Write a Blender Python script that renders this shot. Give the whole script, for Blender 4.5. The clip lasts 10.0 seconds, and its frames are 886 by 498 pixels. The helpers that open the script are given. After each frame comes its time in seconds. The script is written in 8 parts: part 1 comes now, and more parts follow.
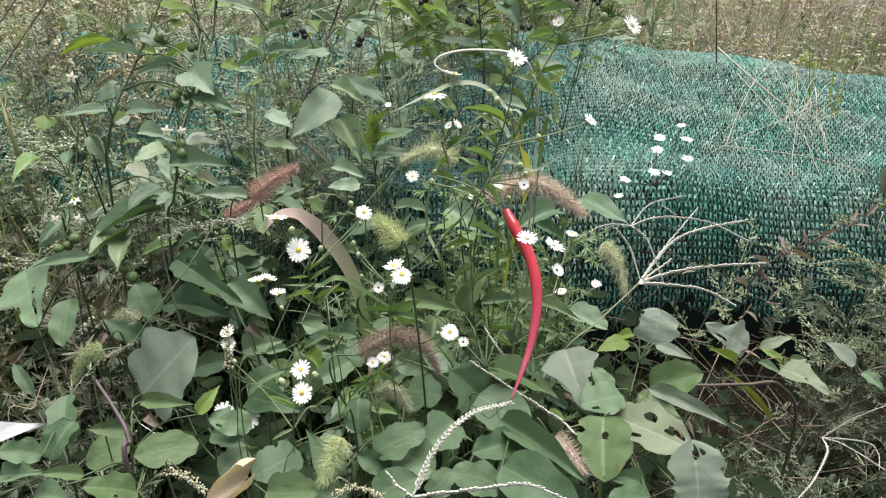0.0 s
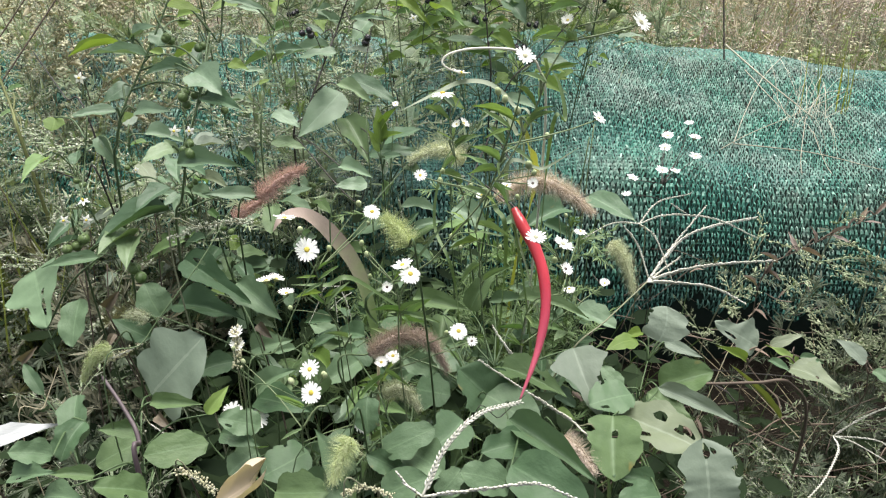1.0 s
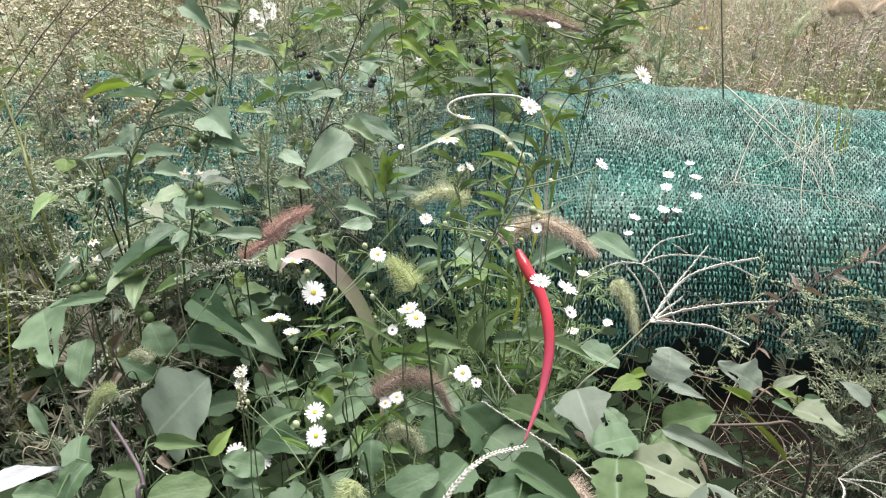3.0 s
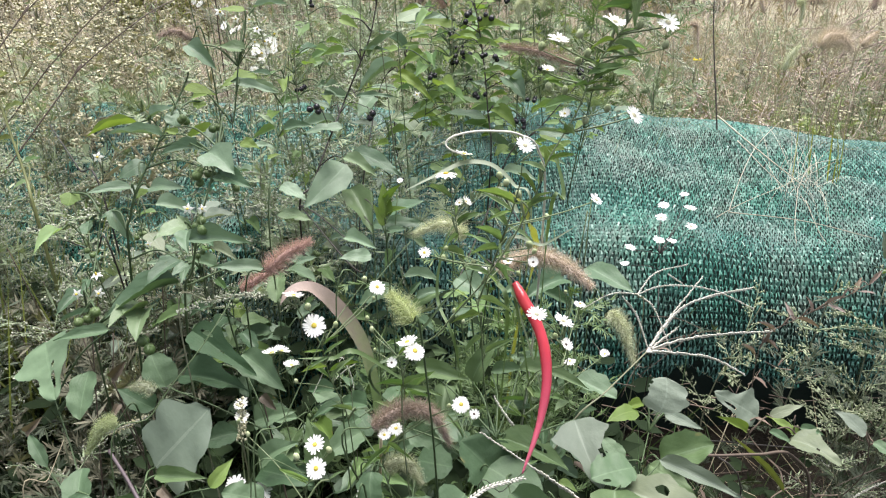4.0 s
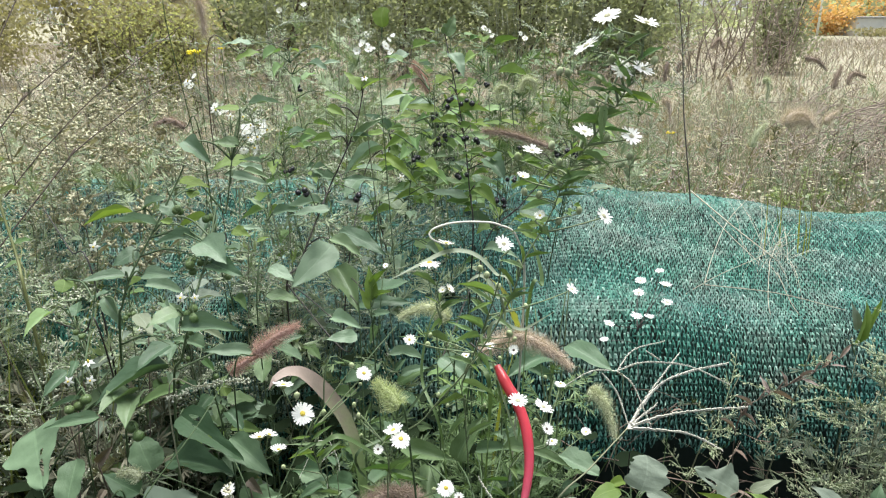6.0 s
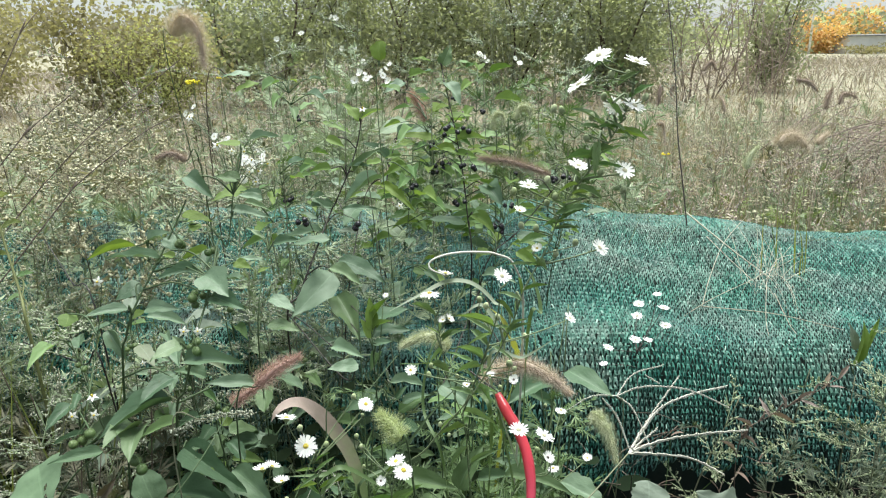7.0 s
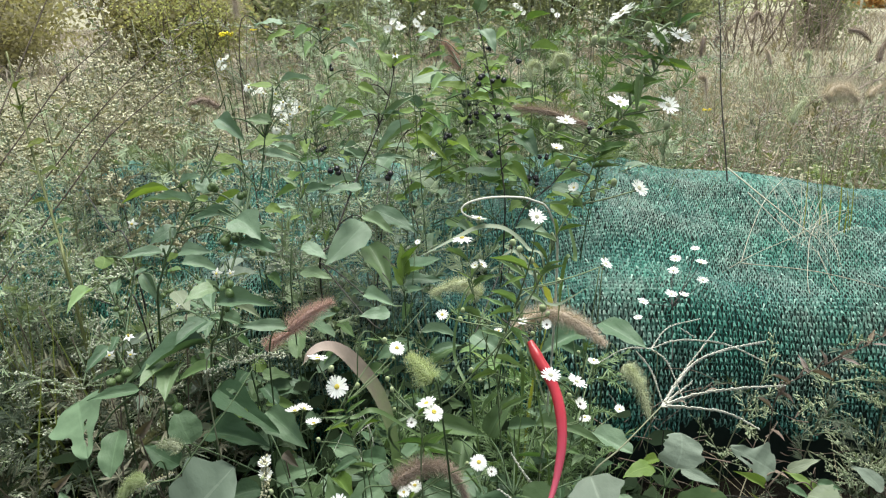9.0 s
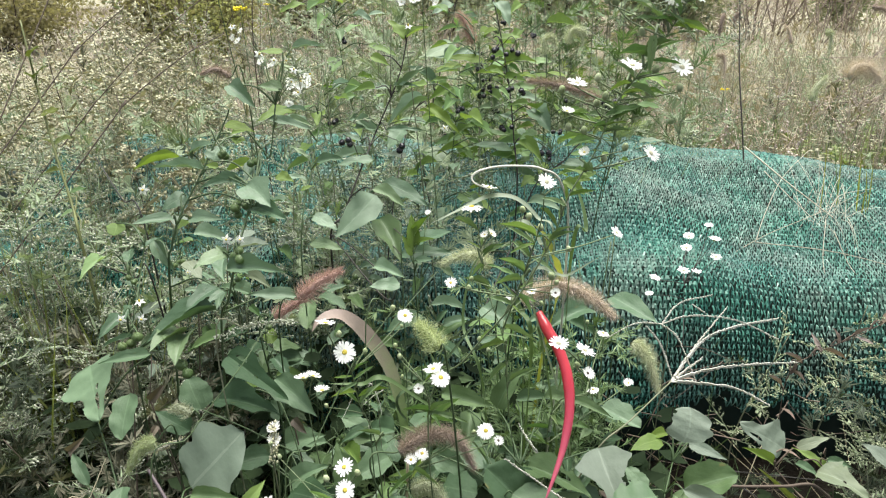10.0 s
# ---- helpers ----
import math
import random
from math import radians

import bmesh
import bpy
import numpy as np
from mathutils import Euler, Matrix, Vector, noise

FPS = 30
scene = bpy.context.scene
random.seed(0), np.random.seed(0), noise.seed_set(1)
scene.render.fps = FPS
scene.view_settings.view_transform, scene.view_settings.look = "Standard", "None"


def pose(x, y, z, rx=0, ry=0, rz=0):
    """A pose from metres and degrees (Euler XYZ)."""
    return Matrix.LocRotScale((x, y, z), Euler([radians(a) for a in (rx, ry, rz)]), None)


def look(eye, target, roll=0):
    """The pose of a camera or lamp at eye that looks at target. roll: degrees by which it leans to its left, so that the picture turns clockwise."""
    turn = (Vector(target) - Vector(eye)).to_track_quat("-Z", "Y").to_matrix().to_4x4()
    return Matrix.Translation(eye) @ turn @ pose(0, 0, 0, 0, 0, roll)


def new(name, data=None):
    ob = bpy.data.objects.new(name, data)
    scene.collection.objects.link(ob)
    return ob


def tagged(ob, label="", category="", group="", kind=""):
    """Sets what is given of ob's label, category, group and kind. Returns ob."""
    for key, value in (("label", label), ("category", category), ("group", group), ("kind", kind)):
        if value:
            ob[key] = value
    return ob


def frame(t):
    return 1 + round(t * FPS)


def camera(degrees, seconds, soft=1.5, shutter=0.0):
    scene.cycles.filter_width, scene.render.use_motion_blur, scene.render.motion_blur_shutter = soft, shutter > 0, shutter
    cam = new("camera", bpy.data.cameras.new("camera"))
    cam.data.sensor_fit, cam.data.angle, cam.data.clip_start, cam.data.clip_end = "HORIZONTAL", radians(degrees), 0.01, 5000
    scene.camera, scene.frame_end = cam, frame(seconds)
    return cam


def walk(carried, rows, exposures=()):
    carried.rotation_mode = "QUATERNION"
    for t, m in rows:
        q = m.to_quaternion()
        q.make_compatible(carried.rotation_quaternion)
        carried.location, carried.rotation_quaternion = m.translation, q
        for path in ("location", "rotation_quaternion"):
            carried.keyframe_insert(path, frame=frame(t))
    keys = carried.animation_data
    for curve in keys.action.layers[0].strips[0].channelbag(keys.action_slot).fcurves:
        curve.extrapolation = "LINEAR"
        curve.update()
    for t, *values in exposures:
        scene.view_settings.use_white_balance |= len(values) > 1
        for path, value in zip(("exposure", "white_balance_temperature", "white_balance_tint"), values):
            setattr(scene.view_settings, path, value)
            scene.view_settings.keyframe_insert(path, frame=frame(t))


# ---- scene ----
import functools

SECONDS = 10.0
cam = camera(65.01, SECONDS, 1.2)
PATH = [
    (0.0, pose(0.0049, 0.0104, 0.9238, 60.713, 0.105, 0.276)),
    (0.5, pose(0.0051, 0.0106, 0.9238, 60.684, 0.115, 0.121)),
    (1.0, pose(0.0031, 0.0118, 0.9234, 60.606, 0.574, 0.594)),
    (1.5, pose(0.0022, 0.0131, 0.9234, 60.606, 0.758, 0.900)),
    (2.0, pose(0.0005, 0.0123, 0.9269, 61.677, 0.512, 1.034)),
    (3.5, pose(0.0003, 0.0070, 0.9390, 64.080, 0.442, 0.732)),
    (4.0, pose(0.0002, 0.0028, 0.9443, 65.426, 0.431, 0.622)),
    (4.5, pose(0.0000, 0.0000, 0.9500, 66.500, 0.000, 0.000)),
    (5.0, pose(-0.0002, -0.0056, 0.9595, 67.799, -0.058, -0.385)),
    (5.5, pose(0.0006, -0.0100, 0.9670, 69.132, 0.023, -0.459)),
    (7.0, pose(-0.0002, -0.0212, 0.9868, 72.330, 1.003, -1.127)),
    (7.5, pose(-0.0009, -0.0208, 0.9854, 71.673, 1.619, -0.605)),
    (8.0, pose(-0.0041, -0.0201, 0.9837, 71.433, 1.876, 0.692)),
    (8.5, pose(-0.0025, -0.0163, 0.9757, 70.246, 1.650, 1.490)),
    (9.0, pose(-0.0007, -0.0156, 0.9693, 69.133, 1.311, 1.599)),
    (9.5, pose(0.0008, -0.0166, 0.9630, 68.331, 1.194, 2.093)),
    (10.0, pose(0.0027, -0.0174, 0.9568, 67.666, 1.082, 2.864)),
]
walk(cam, PATH, [(0.0, 0.84, 6450, 13), (0.5, 0.88, 6450, 10), (1.0, 0.96, 6450, 10), (2.0, 1.18, 6400, 12), (3.5, 1.05, 6350, 16), (4.0, 1.05, 6300, 15), (4.5, 1.12, 6250, 13), (5.0, 1.12, 6250, 12), (5.5, 1.0, 6250, 10),
                 (7.0, 0.87, 6200, 4), (8.0, 0.95, 6350, 0), (8.5, 0.78, 6350, 1), (9.0, 0.76, 6300, 4), (9.5, 0.80, 6350, 6), (10.0, 0.98, 6400, 8)])

# ---- light: bright even sky, the place lies in open shade ----
world = bpy.data.worlds.new("sky")
scene.world = world
world.use_nodes = True
wn = world.node_tree.nodes
wl = world.node_tree.links
sky = wn.new("ShaderNodeTexSky")
sky.sky_type = "NISHITA"
sky.sun_disc = False
sky.sun_elevation = radians(78)
sky.sun_rotation = radians(17)
sky.air_density = 1.0
sky.dust_density = 1.5
# thin even cloud over the clear sky
cloud = wn.new("ShaderNodeMix")
cloud.data_type = "RGBA"
cloud.inputs[0].default_value = 0.6
wl.new(sky.outputs[0], cloud.inputs[6])
cloud.inputs[7].default_value = (5.2, 5.3, 5.4, 1)
wl.new(cloud.outputs[2], wn["Background"].inputs[0])
wn["Background"].inputs[1].default_value = 0.088
sun = new("sun", bpy.data.lights.new("sun", "SUN"))
sun.data.energy = 5.3
sun.data.angle = radians(55)
sun.data.color = (1.0, 0.96, 0.9)
sun.matrix_world = look((0.3, 1.0, 5), (0, 0, 0))


# ---- materials ----
class Mat:
    """A node material with a Principled shader and small helpers."""

    def __init__(self, name, rough=0.6, spec=0.4):
        self.m = bpy.data.materials.new(name)
        self.m.use_nodes = True
        self.t = self.m.node_tree
        self.b = self.t.nodes["Principled BSDF"]
        self.b.inputs["Roughness"].default_value = rough
        self.b.inputs["Specular IOR Level"].default_value = spec

    def n(self, kind, **kw):
        node = self.t.nodes.new(kind)
        for k, v in kw.items():
            node.inputs[k].default_value = v
        return node

    def l(self, a, b):
        self.t.links.new(a, b)

    def noise(self, scale, detail=3.0, coord="Object"):
        tc = self.n("ShaderNodeTexCoord")
        nz = self.n("ShaderNodeTexNoise", Scale=scale, Detail=detail)
        self.l(tc.outputs[coord], nz.inputs["Vector"])
        return nz.outputs["Fac"]

    def rand(self, island=False):
        if island:
            return self.n("ShaderNodeNewGeometry").outputs["Random Per Island"]
        return self.n("ShaderNodeObjectInfo").outputs["Random"]

    def ramp(self, fac, *stops):
        r = self.n("ShaderNodeValToRGB")
        e = r.color_ramp.elements
        while len(e) < len(stops):
            e.new(0.5)
        for el, (pos, col) in zip(e, stops):
            el.position = pos
            el.color = (*col, 1)
        self.l(fac, r.inputs["Fac"])
        return r.outputs["Color"]

    def mix(self, fac, a, b, blend="MIX"):
        x = self.t.nodes.new("ShaderNodeMix")
        x.data_type = "RGBA"
        x.blend_type = blend
        for sock, v in ((x.inputs[0], fac), (x.inputs[6], a), (x.inputs[7], b)):
            if isinstance(v, (int, float)):
                sock.default_value = v
            elif isinstance(v, tuple):
                sock.default_value = (*v, 1)
            else:
                self.l(v, sock)
        return x.outputs[2]

    def math(self, op, a, b=0.0, c=0.0):
        x = self.t.nodes.new("ShaderNodeMath")
        x.operation = op
        for sock, v in zip(x.inputs, (a, b, c)):
            if isinstance(v, (int, float)):
                sock.default_value = v
            else:
                self.l(v, sock)
        return x.outputs[0]

    def color(self, c):
        if isinstance(c, tuple):
            self.b.inputs["Base Color"].default_value = (*c, 1)
        else:
            self.l(c, self.b.inputs["Base Color"])
        self.c = c
        return self

    def bump(self, h, strength=0.4, dist=0.001):
        bp = self.n("ShaderNodeBump", Strength=strength, Distance=dist)
        self.l(h, bp.inputs["Height"])
        self.l(bp.outputs[0], self.b.inputs["Normal"])
        return self

    def thin(self, amount=0.3, tint=(1.3, 1.35, 0.7)):
        """Light that passes through thin plant tissue."""
        tr = self.n("ShaderNodeBsdfTranslucent")
        if isinstance(self.c, tuple):
            tr.inputs[0].default_value = (*(min(1, a * b) for a, b in zip(self.c, tint)), 1)
        else:
            self.l(self.mix(1.0, self.c, tint, "MULTIPLY"), tr.inputs[0])
        ms = self.n("ShaderNodeMixShader", Fac=amount)
        self.l(self.b.outputs[0], ms.inputs[1])
        self.l(tr.outputs[0], ms.inputs[2])
        self.l(ms.outputs[0], self.t.nodes["Material Output"].inputs[0])
        return self


def leaf_material(name, dark, light, worn=(0.2, 0.16, 0.05), wear=0.67, veins=7.0, rough=0.56, thin=0.18, spec=0.32):
    """Leaf blade: midrib and side veins along the blade, mottling, yellow-brown wear patches."""
    m = Mat(name, rough, spec)
    uv = m.n("ShaderNodeUVMap")
    sep = m.n("ShaderNodeSeparateXYZ")
    m.l(uv.outputs[0], sep.inputs[0])
    side = m.math("ABSOLUTE", m.math("SUBTRACT", sep.outputs[0], 0.5))
    wave = m.math("SINE", m.math("MULTIPLY", m.math("SUBTRACT", sep.outputs[1], m.math("MULTIPLY", side, 0.55)), veins * 6.283))
    vein = m.math("POWER", m.math("ABSOLUTE", wave), 14.0)
    rib = m.math("LESS_THAN", side, 0.022)
    lines = m.math("MAXIMUM", m.math("MULTIPLY", vein, 0.035), m.math("MULTIPLY", rib, 0.45))
    mott = m.noise(3.0, 3.0)
    pick = m.rand()
    base = m.mix(pick, dark, light)
    # every fifth leaf or so is paler, every sixth yellowing
    again = m.math("FRACT", m.math("MULTIPLY", pick, 13.7))
    base = m.mix(m.math("MULTIPLY", m.math("GREATER_THAN", again, 0.84), 0.30), base, tuple(min(0.9, c * 1.55 + 0.03) for c in light))
    base = m.mix(m.math("MULTIPLY", m.math("LESS_THAN", again, 0.17), 0.40), base, (light[0] * 0.98, light[1] * 0.92, light[2] * 0.50))
    base = m.mix(m.math("MULTIPLY", m.ramp(mott, (0.35, (0, 0, 0)), (0.7, (1, 1, 1))), 0.3), base, tuple(c * 0.7 for c in dark))
    spots = m.ramp(m.noise(3.2, 5.0), (wear, (0, 0, 0)), (min(1, wear + 0.1), (1, 1, 1)))
    base = m.mix(m.math("MULTIPLY", spots, 0.8), base, worn)
    base = m.mix(m.math("MULTIPLY", lines, 0.35), base, tuple(min(1, c * 1.9 + 0.02) for c in light))
    h = m.math("ADD", m.math("MULTIPLY", lines, -0.14), m.math("MULTIPLY", m.noise(6.0, 3.0), 0.25))
    return m.color(base).bump(h, 0.18, 0.02).thin(thin).m


def plain_material(name, a, b, scale=40.0, rough=0.6, island=False, bump=0.3, thin=0.0, spec=0.35):
    """Two-tone grained surface that varies from piece to piece."""
    m = Mat(name, rough, spec)
    base = m.mix(m.rand(island), a, b)
    base = m.mix(m.math("MULTIPLY", m.noise(scale, 4.0), 0.55), base, tuple(c * 0.55 for c in a))
    m.color(base)
    if bump:
        m.bump(m.noise(scale * 3, 3.0), bump, 0.001)
    if thin:
        m.thin(thin)
    return m.m


M_BROAD = leaf_material("broad leaf", (0.046, 0.090, 0.041), (0.112, 0.171, 0.093), veins=5.0)
M_NIGHT = leaf_material("nightshade leaf", (0.050, 0.100, 0.047), (0.158, 0.228, 0.142), veins=6.0, rough=.5, spec=.45)
M_GREYLEAF = leaf_material("grey-green leaf", (0.112, 0.147, 0.106), (0.168, 0.200, 0.154), veins=5.0)
M_LIME = leaf_material("young leaf", (0.105, 0.175, 0.035), (0.18, 0.255, 0.07), veins=6.0, thin=0.4)
M_FADED = leaf_material("fading leaf", (0.085, 0.115, 0.022), (0.17, 0.195, 0.05), veins=5.0, thin=0.2)
M_FRESH = leaf_material("fresh green leaf", (0.085, 0.160, 0.052), (0.185, 0.275, 0.115), veins=6.0, thin=0.35)
M_ASTERLEAF = leaf_material("aster leaf", (0.10, 0.16, 0.068), (0.165, 0.235, 0.115), veins=4.0, thin=0.3)
M_TANLEAF = leaf_material("tan withered leaf", (0.38, 0.30, 0.21), (0.50, 0.42, 0.32), (0.2, 0.14, 0.07), 0.6, thin=0.25)
M_PALELEAF = leaf_material("bleached leaf", (0.27, 0.28, 0.28), (0.36, 0.37, 0.37), (0.25, 0.22, 0.2), 0.6, thin=0.1)
M_GRASS = plain_material("grass blade", (0.07, 0.13, 0.045), (0.14, 0.2, 0.08), 30, 0.5, True, 0.2, 0.25)
M_PALEGRASS = plain_material("pale grass leaf", (0.17, 0.215, 0.14), (0.29, 0.335, 0.24), 30, 0.5, True, 0.2, 0.25)
M_ASTERSTEM = plain_material("aster stem", (0.105, 0.15, 0.065), (0.18, 0.225, 0.115), 60, 0.55)
M_DRYGRASS = plain_material("dry grass", (0.36, 0.31, 0.2), (0.6, 0.53, 0.38), 30, 0.7, True, 0.2, 0.15)
M_FIELD = plain_material("field grass", (0.19, 0.24, 0.135), (0.55, 0.515, 0.435), 3, 0.7, True, 0.0, 0.15)
M_STEM = plain_material("green stem", (0.06, 0.10, 0.04), (0.105, 0.15, 0.068), 60, 0.55)
M_WEEDSTEM = plain_material("weed stem", (0.15, 0.165, 0.095), (0.26, 0.265, 0.17), 60, 0.6)
M_DARKSTEM = plain_material("dark stem", (0.025, 0.022, 0.018), (0.05, 0.04, 0.032), 60, 0.5)
M_TWIG = plain_material("brown twig", (0.08, 0.06, 0.045), (0.15, 0.115, 0.085), 60, 0.7)
M_PETAL = plain_material("white petal", (0.80, 0.80, 0.80), (0.86, 0.86, 0.84), 40, 0.6, False, 0.1, 0.25)
M_DISC = plain_material("yellow disc", (0.50, 0.40, 0.05), (0.64, 0.54, 0.10), 400, 0.7)
M_YELLOW = plain_material("yellow petal", (0.82, 0.66, 0.01), (0.88, 0.74, 0.03), 40, 0.6)
M_BUD = plain_material("green bud", (0.28, 0.34, 0.16), (0.46, 0.51, 0.30), 200, 0.6)
M_BERRY = plain_material("green berry", (0.07, 0.12, 0.035), (0.12, 0.17, 0.06), 60, 0.35)
M_BLACK = plain_material("black berry", (0.008, 0.008, 0.010), (0.016, 0.013, 0.016), 60, 0.25, spec=0.5)
M_BRISTLE_RED = plain_material("purple bristle", (0.40, 0.245, 0.22), (0.70, 0.51, 0.46), 30, 0.7, True, 0, 0.2)
M_BRISTLE_TAN = plain_material("tan bristle", (0.48, 0.38, 0.32), (0.78, 0.68, 0.60), 30, 0.7, True, 0, 0.25)
M_BRISTLE_GREEN = plain_material("green bristle", (0.38, 0.45, 0.21), (0.70, 0.74, 0.50), 30, 0.7, True, 0, 0.3)
M_BRISTLE_GREY = plain_material("grey-green bristle", (0.40, 0.43, 0.28), (0.70, 0.72, 0.54), 30, 0.7, True, 0, 0.25)
M_CRAB = plain_material("crabgrass spike", (0.55, 0.54, 0.46), (0.74, 0.72, 0.65), 60, 0.7, True, 0.2, 0.1)
M_SEED = plain_material("weed seed head", (0.27, 0.295, 0.205), (0.56, 0.575, 0.46), 60, 0.8, True, 0.2)
M_CREAM = plain_material("cream floret", (0.46, 0.44, 0.28), (0.74, 0.71, 0.54), 60, 0.8, True, 0, 0.2)
# dimmed copies of M_SEED and M_WEED, with low-down shade put into the colour
M_SEED_SHADED = plain_material("olive weed seed head", (0.14, 0.15, 0.105), (0.42, 0.42, 0.335), 60, 0.8, True, 0.2)
M_WEED_SHADED = plain_material("olive weed leaf", (0.035, 0.052, 0.028), (0.10, 0.125, 0.075), 30, 0.6, True, 0, 0.2)
M_STRAW = plain_material("straw-coloured branch", (0.25, 0.23, 0.135), (0.47, 0.425, 0.295), 30, 0.7, True, 0, 0.2)
M_WEED = plain_material("fine weed leaf", (0.17, 0.235, 0.125), (0.39, 0.45, 0.29), 30, 0.6, True, 0, 0.2)


def net_material():
    m = Mat("green net tape", 0.48, 0.38)
    base = m.mix(m.rand(True), (0.004, 0.062, 0.044), (0.066, 0.218, 0.158))
    base = m.mix(m.math("MULTIPLY", m.ramp(m.noise(7.0, 5.0), (0.42, (0, 0, 0)), (0.66, (1, 1, 1))), 0.50), base, (0.175, 0.19, 0.16))
    base = m.mix(m.math("MULTIPLY", m.ramp(m.noise(3.0, 4.0), (0.45, (0, 0, 0)), (0.62, (1, 1, 1))), 0.45), base, (0.012, 0.085, 0.085))
    base = m.mix(m.math("GREATER_THAN", m.rand(True), 0.985), base, (0.22, 0.35, 0.29))
    return m.color(base).bump(m.noise(300.0, 2.0), 0.3, 0.001).m


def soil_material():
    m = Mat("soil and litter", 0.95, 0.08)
    # near tone set almost black, the shade among the weeds put into it
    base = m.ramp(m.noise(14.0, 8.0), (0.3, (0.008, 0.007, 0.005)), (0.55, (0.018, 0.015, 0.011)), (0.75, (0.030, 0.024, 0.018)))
    # tan thatch further back, its colour also lightened to brighten the meadow
    bright_thatch = m.ramp(m.noise(5.0, 8.0), (0.3, (0.13, 0.14, 0.08)), (0.5, (0.25, 0.235, 0.165)), (0.72, (0.40, 0.365, 0.29)))
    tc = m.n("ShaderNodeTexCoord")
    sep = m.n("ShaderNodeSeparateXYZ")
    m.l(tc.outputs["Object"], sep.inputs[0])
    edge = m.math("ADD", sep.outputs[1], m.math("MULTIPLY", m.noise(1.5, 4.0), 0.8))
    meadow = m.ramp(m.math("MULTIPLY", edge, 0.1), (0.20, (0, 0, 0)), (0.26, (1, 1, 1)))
    base = m.mix(meadow, base, bright_thatch)
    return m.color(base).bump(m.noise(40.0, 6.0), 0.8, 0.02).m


def pepper_material():
    m = Mat("red pepper skin", 0.32, 0.5)
    tc = m.n("ShaderNodeTexCoord")
    sep = m.n("ShaderNodeSeparateXYZ")
    m.l(tc.outputs["Generated"], sep.inputs[0])
    base = m.ramp(sep.outputs[2], (0.0, (0.40, 0.10, 0.15)), (0.40, (0.42, 0.040, 0.075)), (0.62, (0.44, 0.022, 0.040)), (1.0, (0.42, 0.022, 0.022)))
    base = m.mix(m.math("MULTIPLY", m.noise(28.0, 4.0), 0.55), base, (0.27, 0.016, 0.032))
    m.b.inputs["Coat Weight"].default_value = 0.55
    return m.color(base).bump(m.noise(90.0, 2.0), 0.15, 0.002).m


M_NET = net_material()
M_SOIL = soil_material()
M_PEPPER = pepper_material()
# green-black tone puts the shade in the net's gaps into the mound's colour
M_GAPSHADE = plain_material("damp earth with moss", (0.010, 0.022, 0.017), (0.020, 0.034, 0.026), 30, 0.95)


# ---- mesh helpers ----
V = Vector


class Geo:
    """Collects vertices and faces for one mesh."""

    def __init__(self):
        self.v, self.f, self.mi = [], [], []

    def add(self, verts, faces):
        o = len(self.v)
        self.v.extend(verts)
        self.f.extend([tuple(i + o for i in f) for f in faces])

    def mark(self, index):
        """The faces since the last mark take the material of this index."""
        self.mi += [index] * (len(self.f) - len(self.mi))

    def mesh(self, name, mat, smooth=True):
        me = bpy.data.meshes.new(name)
        me.from_pydata([tuple(p) for p in self.v], [], self.f)
        if isinstance(mat, (list, tuple)):
            for x in mat:
                me.materials.append(x)
        else:
            me.materials.append(mat)
        if smooth:
            me.polygons.foreach_set("use_smooth", [True] * len(me.polygons))
        if self.mi:
            me.polygons.foreach_set("material_index", self.mi)
        me.update()
        return me


def curve(points, n=10):
    """Catmull-Rom line through the points."""
    p = [V(q) for q in points]
    p = [2 * p[0] - p[1]] + p + [2 * p[-1] - p[-2]]
    out = []
    for a, b, c, d in zip(p, p[1:], p[2:], p[3:]):
        for i in range(n):
            t = i / n
            out.append(0.5 * (2 * b + (c - a) * t + (2 * a - 5 * b + 4 * c - d) * t * t + (3 * b - a - 3 * c + d) * t ** 3))
    return out + [p[-2]]


def frames_along(line):
    """Tangent and two normals at each point of a line, without twist."""
    out, n = [], None
    for i, q in enumerate(line):
        t = (line[min(i + 1, len(line) - 1)] - line[max(i - 1, 0)]).normalized()
        if n is None:
            n = t.cross(V((0.3, 0.8, 0.52)))
            if n.length < 1e-3:
                n = t.cross(V((1, 0, 0)))
        n = (n - t * n.dot(t)).normalized()
        out.append((t, n, t.cross(n)))
    return out


def tube(g, line, r, sides=5):
    """A round stalk along a line; r: a function of 0..1 or a (start, end) pair."""
    fn = r if callable(r) else (lambda t: r[0] + (r[1] - r[0]) * t)
    fr = frames_along(line)
    vs, fs, m = [], [], len(line)
    for i, (q, (t, a, b)) in enumerate(zip(line, fr)):
        rr = fn(i / (m - 1))
        for k in range(sides):
            w = 2 * math.pi * k / sides
            vs.append(q + (a * math.cos(w) + b * math.sin(w)) * rr)
    for i in range(m - 1):
        for k in range(sides):
            j = (k + 1) % sides
            fs.append((i * sides + k, i * sides + j, (i + 1) * sides + j, (i + 1) * sides + k))
    fs.append(tuple(range(sides))[::-1])
    fs.append(tuple((m - 1) * sides + k for k in range(sides)))
    g.add(vs, fs)


def bead(g, c, r, axis=V((0, 0, 1)), stretch=1.0):
    """A small six-cornered grain."""
    axis = axis.normalized()
    a = axis.orthogonal().normalized()
    b = axis.cross(a)
    g.add([c + axis * r * stretch, c + a * r, c + b * r, c - a * r, c - b * r, c - axis * r * stretch],
          [(0, 1, 2), (0, 2, 3), (0, 3, 4), (0, 4, 1), (5, 2, 1), (5, 3, 2), (5, 4, 3), (5, 1, 4)])


